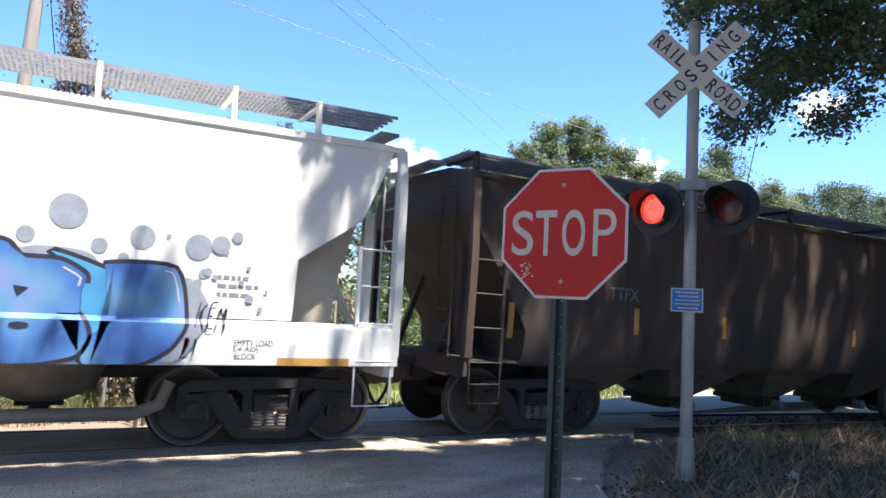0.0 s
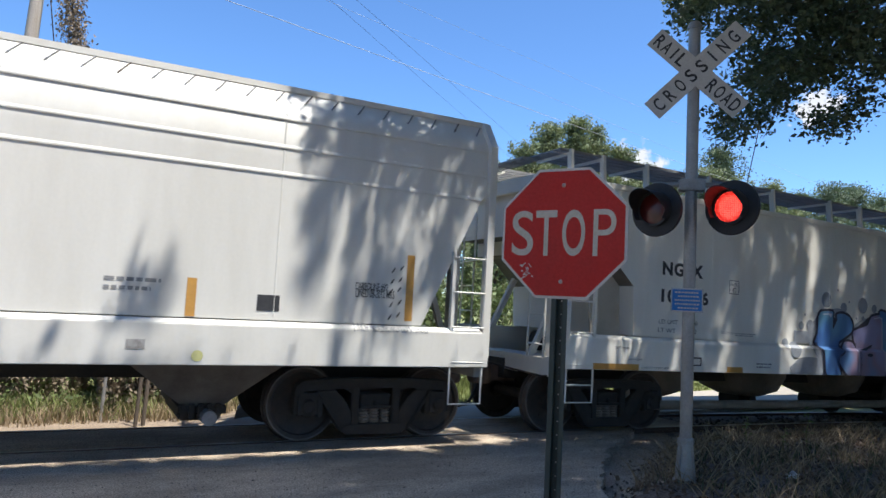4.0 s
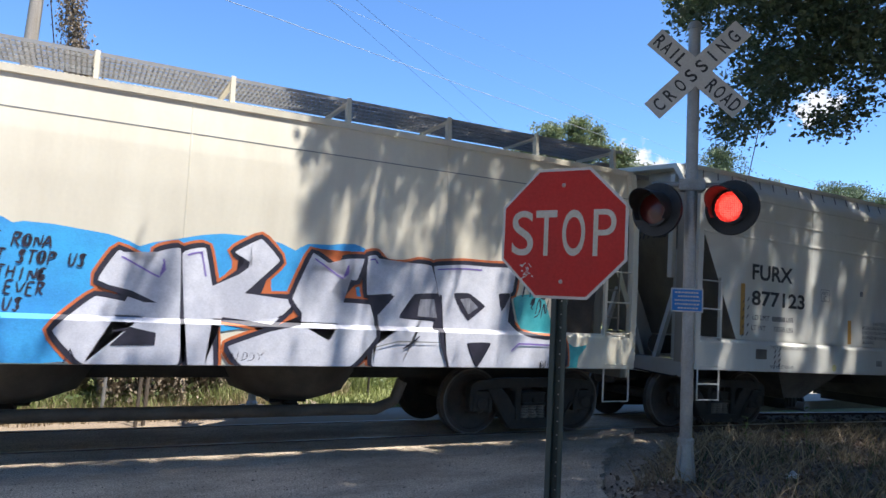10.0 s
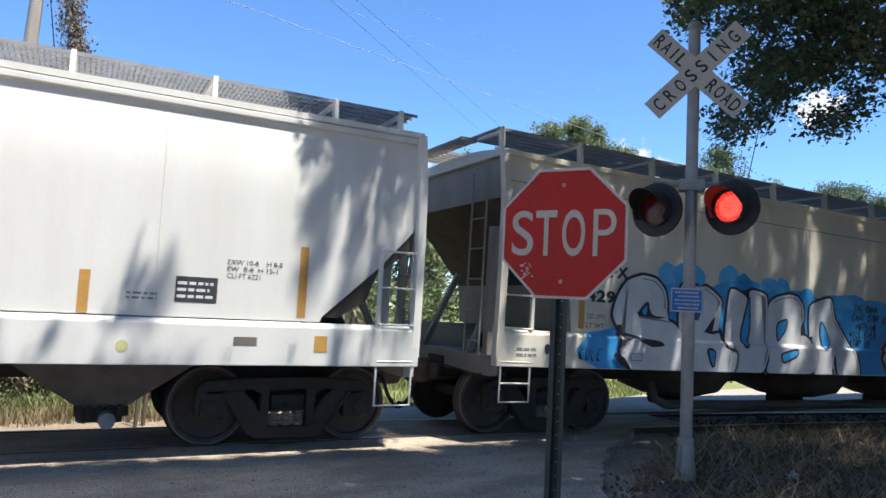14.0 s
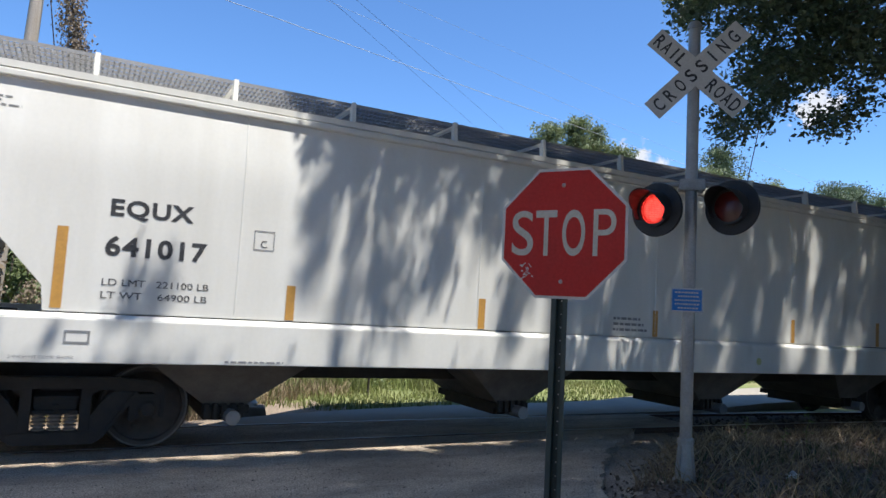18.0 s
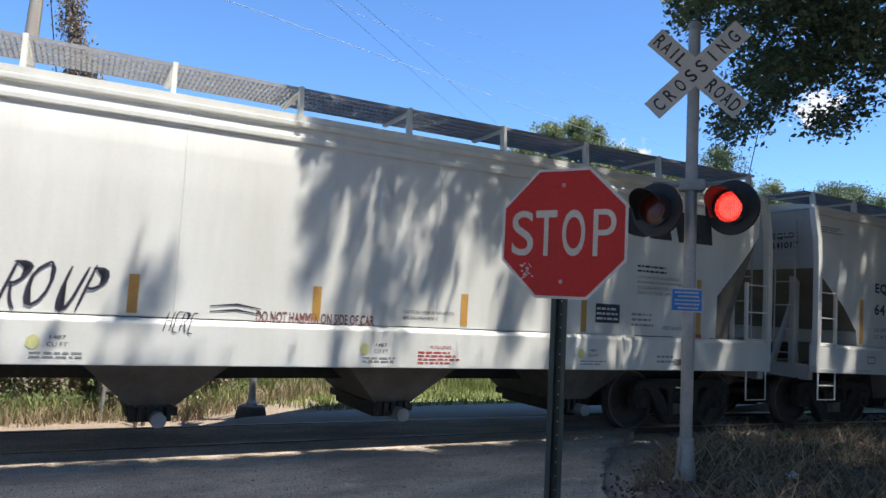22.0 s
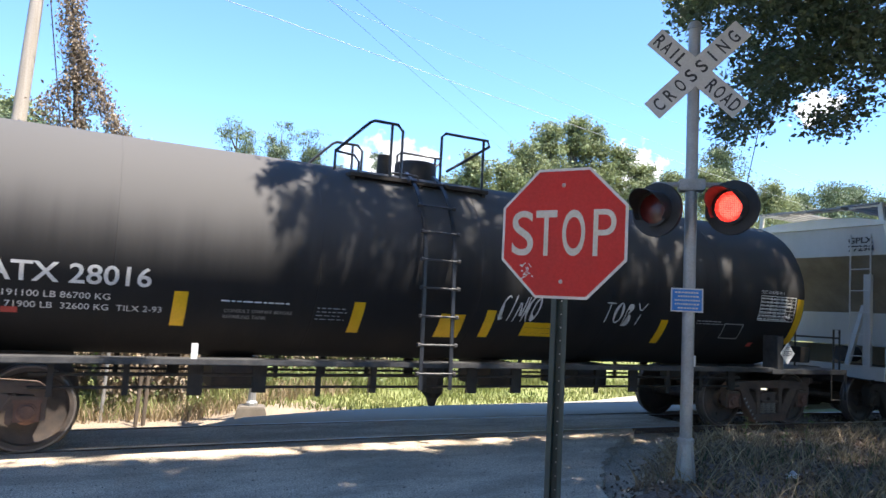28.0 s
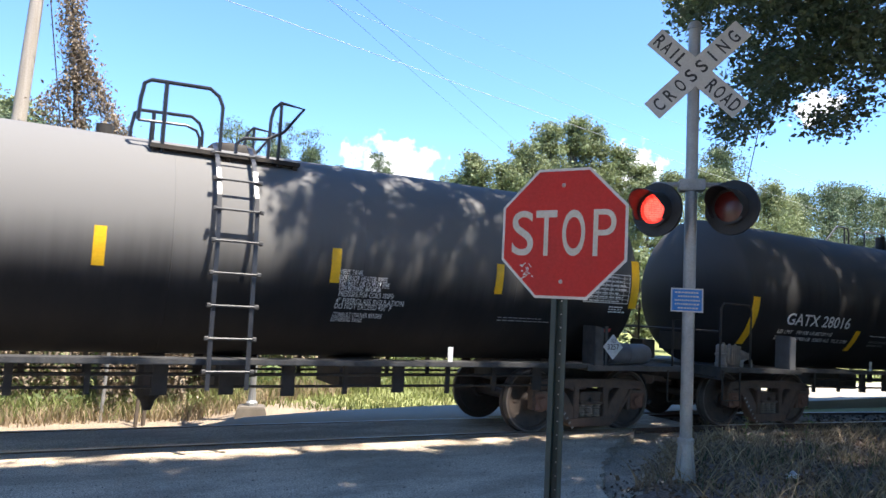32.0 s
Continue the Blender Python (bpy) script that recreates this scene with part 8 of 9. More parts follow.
    hem = ((43.6, 99.0), (45.1, 22.7), (46.7, 21.2), (47.3, 99.0), (50.3, 13.2), (51.4, 13.9), (53.6, 15.0), (54.2, 14.4), (56.2, 13.3), (57.5, 14.3), (58.7, 17.0), (62.0, 13.9))
    while len(low) < 330:
        az, el = rng.uniform(43.6, 61.5), rng.uniform(12.5, 24)
        least = next(e for a, e in hem if az <= a + 0.5)
        if el < least + 0.35 or (open_sky(az, el) and rng.uniform() < 0.93) or noise.noise((az * 0.9, el * 1.1, 7.0)) > 0.30:
            continue
        r = rng.uniform(8.2, 10.6)
        low.append((r * math.sin(radians(az)), r * math.cos(radians(az)), EYE[2] + r * math.tan(radians(el))))
    pts = clump_points(rng, [(x - 12.2, y - 2.0, z) for x, y, z in low], 0.22, 46)
    part("low_branch_leaves", leaf_cards(pts, 0.066, rng, 0.5, 0.35, name="low_branch_leaves", material=OAK_LEAF), None, t, "hanging oak leaves against the sky")
    for k in range(7):
        c = low[k * 33]
        g = Geo()
        limb_geo(g, (10.8 - 12.2, 4.3 - 2.0, 6.6), (c[0] - 12.2, c[1] - 2.0, c[2]), 0.04, 0.008, rng, 5, 0.2)
        part("twig", g, BARK, t, smooth=True)
    g = Geo()
    limb_geo(g, (-0.6, 0.3, 5.0), (10.8 - 12.2, 4.3 - 2.0, 6.6), 0.12, 0.04, rng)
    part("limb", g, BARK, t, smooth=True)


shade_tree()


# trees beyond the track: (x, y, height, spread, pine)
FAR_TREES = [(9.3, 49, 13.6, 2.6, True), (12.3, 50, 14.0, 2.4, True), (14.2, 50, 13.8, 2.0, True), (16.6, 50, 11.6, 1.4, True), (19.7, 50, 13.2, 1.7, True), (21.0, 51, 12.2, 1.3, True), (23.9, 50, 11.4, 1.3, True),
             (25.2, 50, 11.6, 1.3, True), (28.2, 50, 14.0, 2.8, False), (31.4, 50, 13.6, 3.0, False), (34.0, 51, 16.0, 2.8, False), (36.5, 51, 18.2, 3.0, False), (39.4, 51, 19.2, 3.2, False), (41.6, 51, 18.8, 3.0, False),
             (43.8, 50, 17.0, 2.8, False), (46.6, 50, 15.6, 3.0, False), (50.4, 50, 15.4, 3.4, False), (55.2, 50, 16.6, 3.6, False), (58.0, 50, 15.6, 3.8, False), (61.4, 54, 20.4, 4.2, False), (64.0, 50, 16.0, 3.8, False),
             (68.8, 52, 15.6, 3.8, False), (73.4, 53, 16.4, 4.2, False), (78.6, 53, 18.2, 4.6, False), (83.4, 53, 18.4, 4.6, False), (88.6, 53, 17.8, 4.6, False),
             (5.0, 34, 7.8, 2.6, False), (1.0, 30, 8.6, 2.4, True), (-2.6, 26, 7.6, 2.6, True), (-4.2, 22, 6.6, 2.6, False), (-1.0, 24, 6.0, 2.4, False), (-6.5, 24, 8.0, 3.0, False), (2.2, 27, 5.6, 2.2, False), (-3.0, 32, 9.0, 3.0, False), (-9.5, 24, 8.5, 3.2, True)]
DARK_CROWNS = {61.4, 73.4, 78.6, 83.4, 88.6}
for k, (x, y, h, spread, is_pine) in enumerate(FAR_TREES):
    tree(x, y, h, spread, 100 + k, PINE_LEAF if is_pine or x in DARK_CROWNS else FAR_LEAF, (0.17 if is_pine else 0.21) if y > 40 else 0.17, per=62 if is_pine else 70, clumps=230 if is_pine else 330, low=0.12, pine=is_pine,
         label="tall pine with open needled branches" if is_pine else ("dark green tree with a dense uneven crown" if x in DARK_CROWNS else "sunlit broad-leaved tree with an uneven crown"))
# middle belt of scrub and young trees
for k in range(15):
    rng0 = random.Random(300 + k)
    x = 5.5 + 2.6 * k + rng0.uniform(-0.6, 0.6)
    y = 24 + 0.35 * k + rng0.uniform(-1.5, 1.5)
    tree(x, y, rng0.uniform(4.2, 6.4) * (1.0 if x < 22 else 0.85), rng0.uniform(1.5, 2.1), 400 + k, FAR_LEAF, 0.20, per=34, clumps=60, low=0.08, label="young broad-leaved tree in the scrub belt")
for k, (x, y, h, s) in enumerate(((3.1, 16.5, 2.6, 1.3), (4.7, 17.2, 2.3, 1.2), (6.5, 18.0, 2.4, 1.4), (-2.4, 15.6, 2.4, 1.0), (-3.4, 17.5, 3.6, 1.6), (-1.8, 19.0, 4.2, 1.5), (8.5, 19.5, 2.4, 1.5), (-0.6, 20.5, 3.2, 1.6), (-4.8, 18.5, 3.6, 1.7), (1.0, 21.0, 3.4, 1.6), (10.8, 20.5, 2.2, 1.6), (13.2, 21.5, 2.4, 1.7))):
    shrub(x, y, h, s, 500 + k, VINE_GREEN, 0.15, per=60, clumps=34)


def vine_tower(x, y, top, seed):
    """A slack stay overgrown with dry climbing vine."""
    rng = np.random.default_rng(seed)
    t = thing("vine_covered_stay", "tall pole stay smothered in dry brown climbing vine", "vine", pose(x, y, ground_z(x, y)))
    g = Geo()
    g.pipe([(0.2, 0, 0), (0.0, 0, 2.3), (-0.25, 0, 4.8), (-0.45, 0, 7.2), (-0.75, 0, top)], 0.022, 8)
    part("stay_pole", g, BARK, t)
    pts = []
    # strings of leaves: way along (x, z), width, count
    strings = [([(-0.60, 8.2), (-0.45, 7.2), (-0.30, 6.0), (-0.25, 4.8), (-0.15, 3.8), (0.0, 2.3), (0.2, 0.2)], 0.15, 6800), ([(-0.42, 7.2), (-0.05, 6.5), (0.27, 5.9), (0.65, 5.3), (1.05, 4.5), (1.50, 4.25)], 0.15, 2600),
               ([(-0.40, 6.6), (-0.65, 6.2), (-0.95, 5.7)], 0.12, 420), ([(-0.70, 5.9), (-0.62, 4.5), (-0.50, 3.4), (-0.4, 1.5)], 0.13, 900), ([(-0.2, 4.6), (0.10, 3.6), (0.3, 2.0), (0.35, 0.4)], 0.20, 1500),
               ([(0.15, 4.0), (0.75, 4.05), (1.25, 4.0)], 0.20, 900), ([(0.45, 4.1), (0.5, 1.6)], 0.14, 1100), ([(0.8, 4.2), (0.85, 1.2)], 0.15, 1300), ([(1.15, 4.2), (1.10, 1.0)], 0.14, 1200), ([(1.45, 4.2), (1.9, 2.9), (2.2, 1.2)], 0.16, 1500), ([(0.3, 2.6), (0.8, 2.4), (1.0, 2.1)], 0.14, 380)]
    for way, width, n in strings:
        lengths = [math.dist(p, q) for p, q in zip(way, way[1:])]
        for k in range(int(n * 1.5)):
            d = rng.uniform(0, sum(lengths))
            for (p, q), l in zip(zip(way, way[1:]), lengths):
                if d <= l:
                    break
                d -= l
            f = min(1.0, d / l)
            strand = round(rng.normal() * 2.2) / 2.2
            wave = 0.5 * noise.noise((strand * 3.0, (p[1] + (q[1] - p[1]) * f) * 0.8, width * 50))
            pts.append((p[0] + (q[0] - p[0]) * f + width * (strand * 0.8 + wave) + rng.normal() * 0.035, rng.normal() * width * 0.8, p[1] + (q[1] - p[1]) * f + rng.normal() * 0.10))
    part("dry_vine", leaf_cards(np.array(pts), 0.070, rng, 0.5, 1.0, name="dry_vine", material=VINE_DRY), None, t, "dry brown leaves hanging in strings")
    pts = []
    for k in range(320):
        z = rng.uniform(0, 3.4)
        pts.append((rng.normal() * 0.4, rng.normal() * 0.3, z))
    part("green_vine", leaf_cards(np.array(pts), 0.13, rng, 0.6, 0.3, name="green_vine", material=VINE_GREEN), None, t, "green vine leaves low down")


vine_tower(0.0, 16.0, 9.6, 31)


def vine_curtain(x, y, w, h, seed, green):
    rng = np.random.default_rng(seed)
    t = thing("vine_thicket", "thicket of hanging vines, partly dead and brown", "vine", pose(x, y, ground_z(x, y)), group="vine thickets")
    for name, mat, n, lean in (("dry_vine", VINE_DRY, int(13000 * (1 - green)), 1.1), ("green_vine", VINE_GREEN, int(7000 * green), 0.2)):
        pts = []
        for k in range(n):
            px = rng.uniform(-w, w)
            lim = h * (1 - 0.55 * (abs(px) / w) ** 2.0) + 0.25 * math.sin(px * 7 + seed)
            pts.append((px, rng.normal() * 0.35, rng.uniform(0, 1) ** 0.75 * lim))
        part(name, leaf_cards(np.array(pts), 0.085, rng, 0.5, lean, name=name, material=mat), None, t)
    g = Geo()
    for k in range(9):
        px = rng.uniform(-w * 0.8, w * 0.8)
        limb_geo(g, (px, 0, 0), (px + rng.normal() * 0.3, 0.1, h * 0.8), 0.03, 0.012, rng)
    part("stem", g, BARK, t)


vine_curtain(1.25, 14.6, 0.75, 3.9, 41, 0.04)
vine_curtain(2.15, 15.2, 0.80, 3.0, 42, 0.12)
vine_curtain(3.5, 16.0, 0.9, 2.6, 43, 0.75)
vine_curtain(-0.9, 15.4, 0.9, 2.2, 44, 0.5)
vine_curtain(5.6, 16.2, 1.2, 1.9, 45, 0.45)


# utility pole, wires, fence posts
def utility_pole():
    t = thing("utility_pole", "weathered wooden utility pole with a grey meter box", "utility pole", pose(-1.52, 16.4, -0.3))
    g = Geo()
    g.pipe([(0, 0, 0), (0.42, 0, 10.6)], 0.165, 16, 0.11)
    part("pole", g, POLE_WOOD, t, smooth=True)
    g = Geo()
    g.box(-0.30, 0.02, -0.34, -0.17, 0.55, 1.55)
    part("meter_box", g, ALUMINIUM, t, "grey metal meter box", bevel=0.02)
    g = Geo()
    g.lathe([(0.125, 8.1), (0.140, 8.1), (0.140, 8.13), (0.125, 8.13)], Matrix.Translation((0.321, 0, 0)), 14)
    part("strap", g, ALUMINIUM, t)
    rng = np.random.default_rng(77)
    pts = [(rng.normal() * 0.13, rng.normal() * 0.13 - 0.05, rng.uniform(1.6, 4.4)) for _ in range(700)]
    part("dry_vine", leaf_cards(np.array(pts), 0.12, rng, 0.6, 0.4, name="dry_vine", material=VINE_DRY), None, t)
    g = Geo()
    g.box(-1.1, 1.1, -0.06, 0.06, 9.9, 10.02)
    part("cross_arm", g, POLE_WOOD, t)


utility_pole()
CABLE = surface("bare_aluminium_cable", (0.50, 0.50, 0.50), (0.40, 0.40, 0.40), rough=0.5, bump=0)
CABLE_DARK = surface("black_cable", (0.03, 0.03, 0.035), rough=0.6, bump=0)


def cable(a, b, sag, r, material, label):
    pts = []
    for k in range(25):
        f = k / 24
        pts.append(tuple(Vector(a).lerp(Vector(b), f) - Vector((0, 0, sag * 4 * f * (1 - f)))))
    g = Geo()
    g.pipe(pts, r, 6)
    tagged(new("overhead_wire", g.mesh("overhead_wire", material, smooth=True)), label, "wire", "overhead wires")


cable((-1.23, 16.40, 9.01), (69.48, 48.00, 14.11), 0.15, 0.009, CABLE, "bare overhead wire catching the sun")
cable((2.82, 16.40, 9.47), (92.88, 60.00, 15.99), 0.1, 0.004, CABLE, "thin overhead wire catching the sun")
cable((4.86, 17.50, 10.48), (111.77, 60.00, 16.86), 0.1, 0.0032, CABLE, "thin overhead wire catching the sun")
cable((3.40, 15.00, 9.18), (33.56, 50.00, 13.62), 0.0, 0.0045, CABLE_DARK, "thin dark overhead wire")
cable((3.89, 15.00, 9.40), (36.54, 50.00, 13.72), 0.0, 0.0045, CABLE_DARK, "thin dark overhead wire")
cable((-1.2, 16.4, 9.2), (-0.25, 15.4, 3.0), 0.0, 0.012, CABLE_DARK, "dark stay wire beside the pole")
cable((18.6, 14.0, 11.5), (15.7, 14.3, -0.1), 0.0, 0.016, CABLE_DARK, "slanting dark stay wire by the trees")


def post_at(x, y, h, r, material, label, name="fence_post"):
    g = Geo()
    g.pipe([(0, 0, -0.1), (0.02, 0, h)], r, 8)
    ob = new(name, g.mesh(name, material, smooth=True))
    ob.matrix_basis = pose(x, y, ground_z(x, y), 0, 1.5, 0)
    tagged(ob, label, "post", "posts by the far verge")


post_at(1.18, 13.0, 4.2, 0.035, BARK, "thin weathered pole standing in the vines")
post_at(1.05, 12.9, 1.1, 0.03, BARK, "thin dark fence post in the grass")
post_at(5.35, 13.4, 0.95, 0.025, STEEL_DARK, "thin dark metal post in the grass")
post_at(0.55, 13.6, 2.2, 0.03, ALUMINIUM, "thin grey post among the vines")


def blades(name, label, n, area, height, material, seed, width=0.018, flop=0.35, kind_name="grass"):
    """Grass as bent tapering blades over a part of the ground."""
    rng = np.random.default_rng(seed)
    v, f = [], []
    k = 0
    while k < n:
        x, y = rng.uniform(area[0], area[1]), rng.uniform(area[2], area[3])
        if noise.noise((x * 0.9, y * 0.9, seed)) < rng.uniform(-0.6, 0.25) - 0.1:
            continue
        if len(area) > 4 and not area[4](x, y):
            continue
        z, h, a = ground_z(x, y) - 0.01, height * rng.uniform(0.45, 1.25), rng.uniform(0, 6.28)
        w, lx, ly = width * rng.uniform(0.6, 1.4), math.cos(a) * flop * h * rng.uniform(0.2, 1.3), math.sin(a) * flop * h * rng.uniform(0.2, 1.3)
        b = rng.uniform(0, 6.28)
        wx, wy = w * math.cos(b), w * math.sin(b)
        o = len(v)
        v += [(x - wx, y - wy, z), (x + wx, y + wy, z), (x + wx * 0.7 + lx * 0.35, y + wy * 0.7 + ly * 0.35, z + h * 0.55), (x - wx * 0.7 + lx * 0.35, y - wy * 0.7 + ly * 0.35, z + h * 0.55), (x + lx, y + ly, z + h)]
        f += [(o, o + 1, o + 2, o + 3), (o + 3, o + 2, o + 4)]
        k += 1
    tagged(new(name, sheet(v, f, name, material, smooth=False)), label, kind_name, kind="stuff")


def verge(x, y):
    return x < 3.0 + (y - 11.4) * 2.2


def beyond_road(x, y):
    return y > (11.4 + (x - 3.6) * 0.07 if x < 9.5 else 11.85 + (x - 9.5) * 0.33) + 0.12 * noise.noise((x * 2, y, 1.0)) and x > 3.4 + (13.0 - y) * 0.5


blades("tall_grass", "long green grass and weeds on the far verge", 8500, (-1, 12.0, 13.6, 17.0, verge), 0.42, GRASS_GREEN, 51, 0.012, 0.55)
blades("dry_grass", "straw-coloured grass along the far verge", 5200, (-5, 5.0, 13.3, 15.0, verge), 0.30, GRASS_STRAW, 52, 0.009, 0.75)
blades("lawn_grass", "short sunlit grass beside the far road", 9000, (2.8, 16, 11.5, 15.5, beyond_road), 0.13, GRASS_GREEN, 56, 0.012, 0.6)
blades("field_grass", "mown sunlit grass beyond the far road", 9000, (6, 44, 15.0, 24.0), 0.16, GRASS_GREEN, 53, 0.02, 0.5)


def weed_leaves():
    rng = np.random.default_rng(58)
    pts = []
    while len(pts) < 12000:
        x, y = rng.uniform(-5, 10), rng.uniform(14.2, 17.6)
        clump = noise.noise((x * 0.8, y * 0.8, 9.0))
        if clump < rng.uniform(-0.5, 0.3) or not verge(x, y):
            continue
        pts.append((x, y, ground_z(x, y) + rng.uniform(0.02, 1) ** 1.2 * (0.35 + 0.7 * max(0, clump))))
    me = leaf_cards(np.array(pts), 0.10, rng, 0.55, name="broad_leaved_weeds", material=VINE_GREEN)
    tagged(new("broad_leaved_weeds", me), "leafy green weeds in patches on the far verge", "weeds", kind="stuff")


weed_leaves()


def bank(x, y):
    return x > 4.95 + (y - 5.5) * 1.33


blades("weeds", "sparse dry and green weeds on the shaded bank", 420, (5.2, 13.5, 3.8, 8.0, bank), 0.14, GRASS_STRAW, 54, 0.008, 0.7, "weeds")
blades("dry_grass", "matted dry grass stalks on the shaded bank", 3600, (5.2, 12.5, 3.4, 7.4, bank), 0.26, GRASS_STRAW, 56, 0.007, 1.6, "grass")
blades("green_weeds", "small green weeds on the shaded bank", 750, (5.4, 12.5, 3.6, 6.2, bank), 0.20, WEED_DARK, 55, 0.007, 0.6, "weeds")


TWIG = surface("pale_dry_twig", (0.20, 0.15, 0.10), (0.09, 0.066, 0.045), 0.8, rough=0.9, scale=9)


def litter():
    rng = np.random.default_rng(61)
    pts = []
    while len(pts) < 15000:
        x, y = rng.uniform(4.0, 15), rng.uniform(3.2, 8.25)
        if bank(x + 0.34 * rng.normal(), y):
            pts.append((x, y, ground_z(x, y) + rng.uniform(0.005, 0.035)))
    me = leaf_cards(np.array(pts), 0.05, rng, 0.6, name="leaf_litter", material=LITTER)
    tagged(new("leaf_litter", me), "brown dead leaves strewn over the bank", "leaf litter", kind="stuff")
    for k in range(150):
        x, y = rng.uniform(5.4, 12), rng.uniform(4.4, 7.9)
        if not bank(x, y):
            continue
        a, l = rng.uniform(0, 6.28), rng.uniform(0.25, 0.8)
        z = ground_z(x, y)
        g = Geo()
        limb_geo(g, (0, 0, 0.02), (l * math.cos(a), l * math.sin(a), rng.uniform(0.02, 0.10)), rng.uniform(0.003, 0.009), 0.002, rng, 5, 0.3)
        ob = new("fallen_stick", g.mesh("fallen_stick", TWIG if k % 3 else BARK))
        ob.matrix_basis = pose(x, y, z)
        tagged(ob, "thin fallen stick on the bank", "stick", "fallen sticks")

    g = Geo()
    for k in range(6):
        g.obox(pose(rng.normal() * 0.025, rng.normal() * 0.02, 0.03 + rng.uniform(0, 0.03), rng.uniform(-60, 60), rng.uniform(-60, 60), rng.uniform(0, 180)), 0.075, 0.06, 0.012)
    ob = new("crumpled_paper", g.mesh("crumpled_paper", INK_WHITE, bevel=0.004))
    ob.matrix_basis = pose(6.86, 5.01, ground_z(6.86, 5.01))
    tagged(ob, "crumpled white paper lying on the bank", "litter")
    for k, (x, y, h) in enumerate(((8.10, 6.63, 0.34), (8.85, 6.27, 0.52), (8.45, 6.33, 0.26))):
        weed = thing("tall_weed", "thin tall green weed stalk on the bank", "weed", pose(x, y, ground_z(x, y)), group="weeds on the bank")
        g = Geo()
        way = limb_geo(g, (0, 0, -0.02), (0.05, 0.02, h), 0.006, 0.002, rng, 5, 0.15)
        part("stalk", g, GRASS_GREEN, weed)
        tips = [(p[0] + rng.normal() * 0.03, p[1] + rng.normal() * 0.03, p[2]) for p in way[1:] for _ in range(5)]
        part("leaves", leaf_cards(np.array(tips), 0.05, rng, 0.35, name="leaves", material=VINE_GREEN), None, weed)


litter()


# unseen woods behind the camera and down the line, added to close the place and cut sky light
for k in range(20):
    rng0 = random.Random(700 + k)
    right_side = k > 9
    tree(-34 + 4.1 * k + rng0.uniform(-1, 1), (-8.0 if right_side else -14) + rng0.uniform(-2.0, 2.0), rng0.uniform(17, 21) if right_side else rng0.uniform(9.0, 12.0), 4.4 if right_side else 3.6, 720 + k, OAK_LEAF, 0.36, per=60, clumps=70, low=0.06, label="unseen tree behind the camera, added to cut sky light")
for k in range(12):
    rng0 = random.Random(780 + k)
    near = k < 6
    tree(-13.0 - 3.4 * (k % 6) + rng0.uniform(-1, 1), (1.5 if near else 17.5) + rng0.uniform(-1.8, 1.8), rng0.uniform(10.5, 14.0), 3.2, 760 + k, FAR_LEAF, 0.34, per=60, clumps=80, low=0.06, label="unseen tree down the line, added to cut sky light")


# Unseen trees right of the view, added to darken the shaded side.
for k in range(9):
    rng0 = random.Random(830 + k)
    tree(16.5 + 3.3 * k + rng0.uniform(-0.8, 0.8), rng0.uniform(0.5, 5.0) + 0.15 * k, rng0.uniform(11.0, 15.0), 3.2, 800 + k, OAK_LEAF, 0.34, per=60, clumps=80, low=0.04, label="unseen tree beside the track, added to cut sky light")


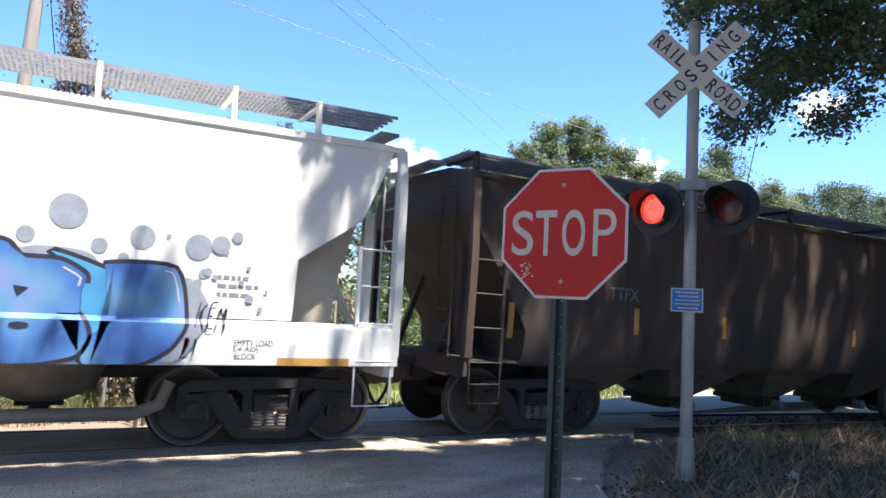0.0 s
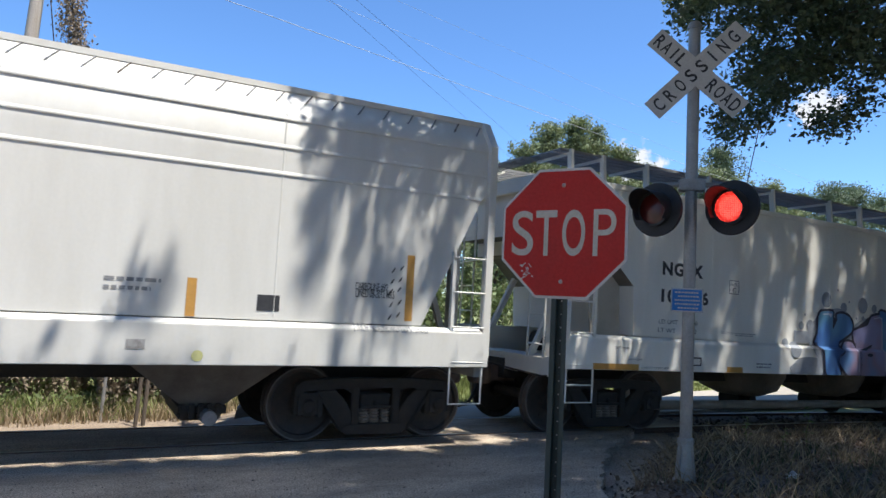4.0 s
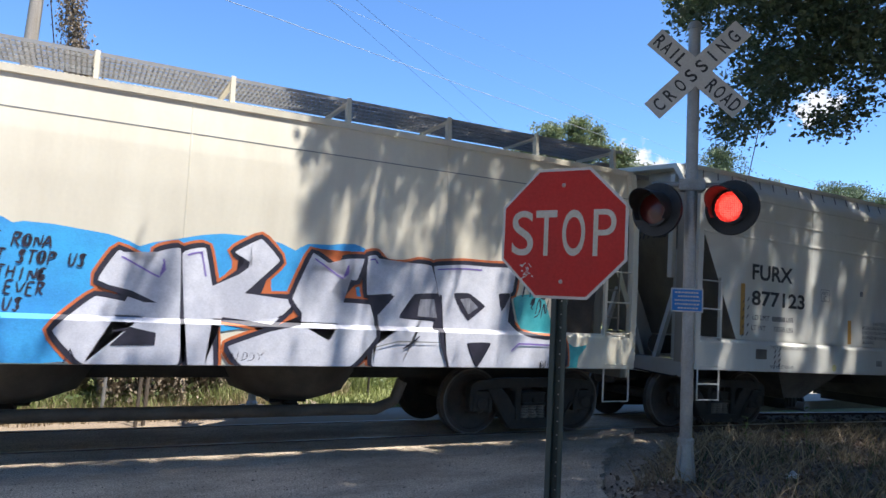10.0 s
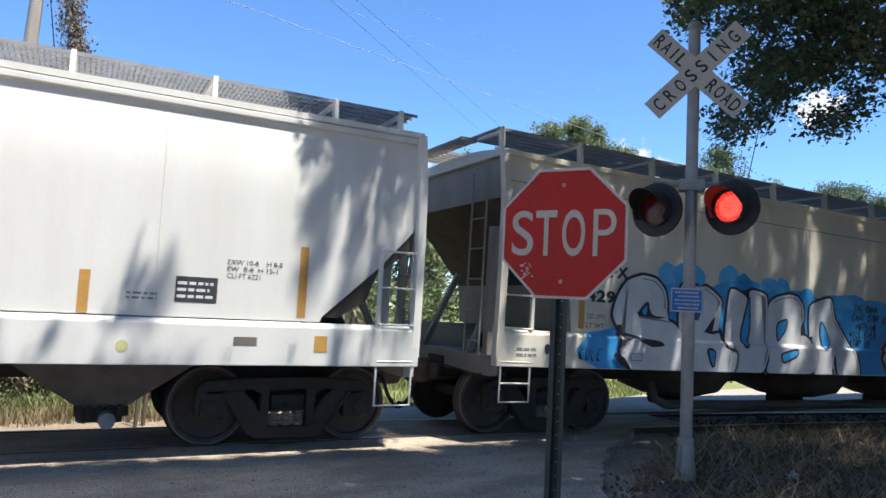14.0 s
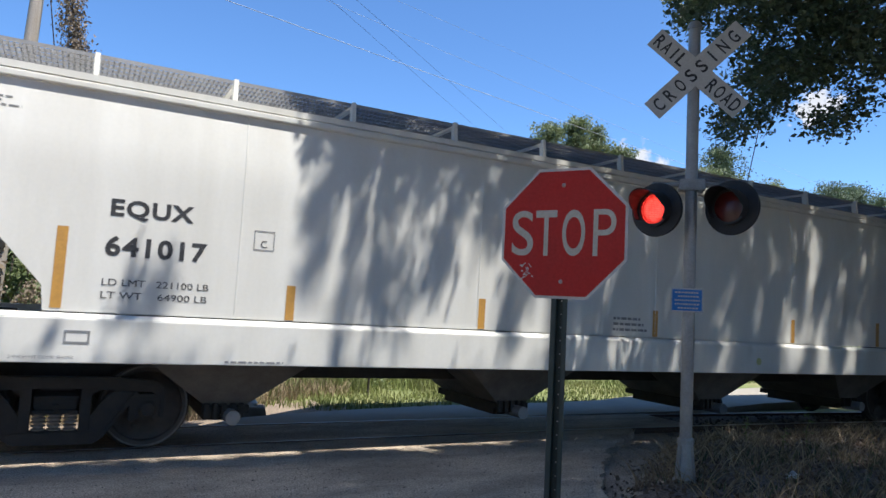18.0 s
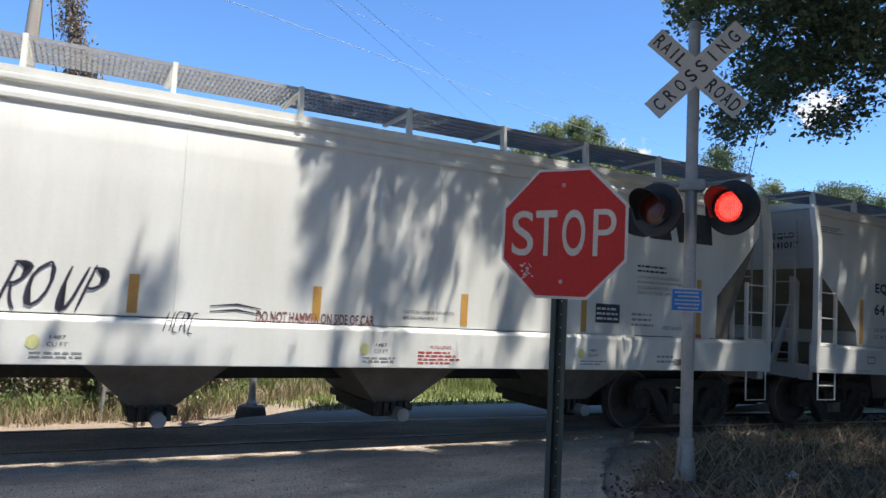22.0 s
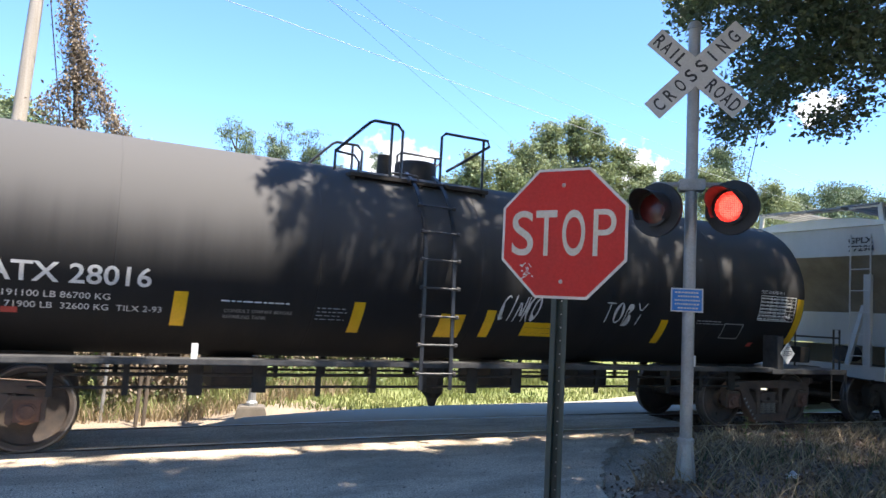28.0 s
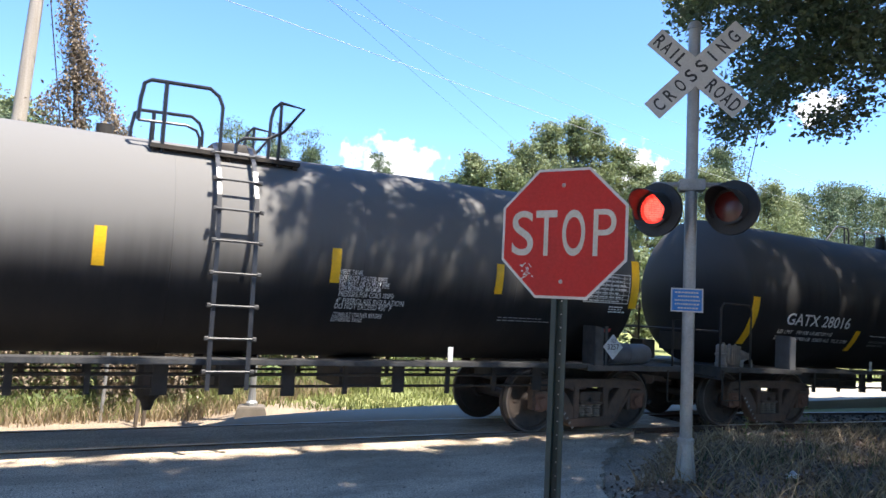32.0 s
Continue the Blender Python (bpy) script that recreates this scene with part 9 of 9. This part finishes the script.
def clouds():
    """Far fair-weather clouds, soft-edged sheets of the sky's backdrop."""
    m = bpy.data.materials.new("white_cloud")
    m.use_nodes = True
    t, links = m.node_tree, m.node_tree.links
    t.nodes.remove(t.nodes["Principled BSDF"])
    at = t.nodes.new("ShaderNodeTexCoord")
    n1 = t.nodes.new("ShaderNodeTexNoise")
    n1.inputs["Scale"].default_value, n1.inputs["Detail"].default_value = 0.035, 7
    links.new(at.outputs["Object"], n1.inputs["Vector"])
    size = t.nodes.new("ShaderNodeVectorMath")
    size.operation = "LENGTH"
    uv = t.nodes.new("ShaderNodeVectorMath")
    uv.operation = "MULTIPLY_ADD"
    uv.inputs[1].default_value, uv.inputs[2].default_value = (2, 2, 2), (-1, -1, -1)
    links.new(at.outputs["Generated"], uv.inputs[0])
    flat = t.nodes.new("ShaderNodeVectorMath")
    flat.operation = "MULTIPLY"
    flat.inputs[1].default_value = (1, 0, 1)
    links.new(uv.outputs[0], flat.inputs[0])
    links.new(flat.outputs[0], size.inputs[0])
    mix = t.nodes.new("ShaderNodeMath")
    mix.operation = "SUBTRACT"
    links.new(n1.outputs["Fac"], mix.inputs[0])
    scaled = t.nodes.new("ShaderNodeMath")
    scaled.operation = "MULTIPLY"
    scaled.inputs[1].default_value = 0.42
    links.new(size.outputs["Value"], scaled.inputs[0])
    links.new(scaled.outputs[0], mix.inputs[1])
    soft = t.nodes.new("ShaderNodeMapRange")
    soft.interpolation_type = "SMOOTHSTEP"
    soft.inputs["From Min"].default_value, soft.inputs["From Max"].default_value = 0.13, 0.32
    links.new(mix.outputs[0], soft.inputs["Value"])
    em, tr, sh = t.nodes.new("ShaderNodeEmission"), t.nodes.new("ShaderNodeBsdfTransparent"), t.nodes.new("ShaderNodeMixShader")
    em.inputs["Color"].default_value, em.inputs["Strength"].default_value = (0.93, 0.95, 1.0, 1), 0.55
    links.new(soft.outputs[0], sh.inputs[0])
    links.new(tr.outputs[0], sh.inputs[1])
    links.new(em.outputs[0], sh.inputs[2])
    links.new(sh.outputs[0], t.nodes["Material Output"].inputs["Surface"])
    for x, y, z, w, h in ((420, 1000, 222, 88, 52), (905, 1000, 275, 66, 62), (1432, 1000, 492, 66, 52)):
        g = Geo()
        g.add([(-w, 0, -h), (w, 0, -h), (w, 1, h), (-w, 1, h)], [(0, 1, 2, 3)])
        ob = new("backdrop_cloud", g.mesh("backdrop_cloud", m))
        ob.matrix_basis = pose(x, y, z, 0, 0, -math.degrees(math.atan2(x, y)))
        tagged(ob, "small white fair-weather cloud low in the sky", "cloud", "clouds", "structure")


clouds()


# ---- what moves: the train rolls by and slows a little, its wheels turn, the two lamps flash in turn
def rolled(t):
    return 3.53 * t - 0.00825 * t * t


def motions():
    for car, c in CARS:
        rows = []
        for t in range(33):
            x = c + rolled(t)
            lead, tail = grade(x + 6.0), grade(x - 6.0)
            rows.append((float(t), pose(x, TRACK_Y, (lead + tail) / 2, 0, math.degrees(math.atan2(tail - lead, 12.0)), 0)))
        walk(car, rows)
    turns = [(0.2 * k, math.degrees(rolled(0.2 * k) / WHEEL_R)) for k in range(161)]
    for ws in SPINNING:
        x = ws.location.x
        walk(ws, [(t, pose(x, 0, WHEEL_R, 0, a, 0)) for t, a in turns])
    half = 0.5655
    # Half turns of the added inserts stand in for switching the lamps.
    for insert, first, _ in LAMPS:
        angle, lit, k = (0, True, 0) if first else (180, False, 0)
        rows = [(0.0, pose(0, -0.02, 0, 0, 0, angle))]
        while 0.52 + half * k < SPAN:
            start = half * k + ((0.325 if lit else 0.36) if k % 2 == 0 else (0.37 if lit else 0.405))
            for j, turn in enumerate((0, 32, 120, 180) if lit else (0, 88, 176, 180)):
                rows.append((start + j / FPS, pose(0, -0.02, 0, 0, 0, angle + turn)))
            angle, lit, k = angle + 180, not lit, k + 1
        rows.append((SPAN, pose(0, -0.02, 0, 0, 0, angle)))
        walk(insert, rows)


motions()
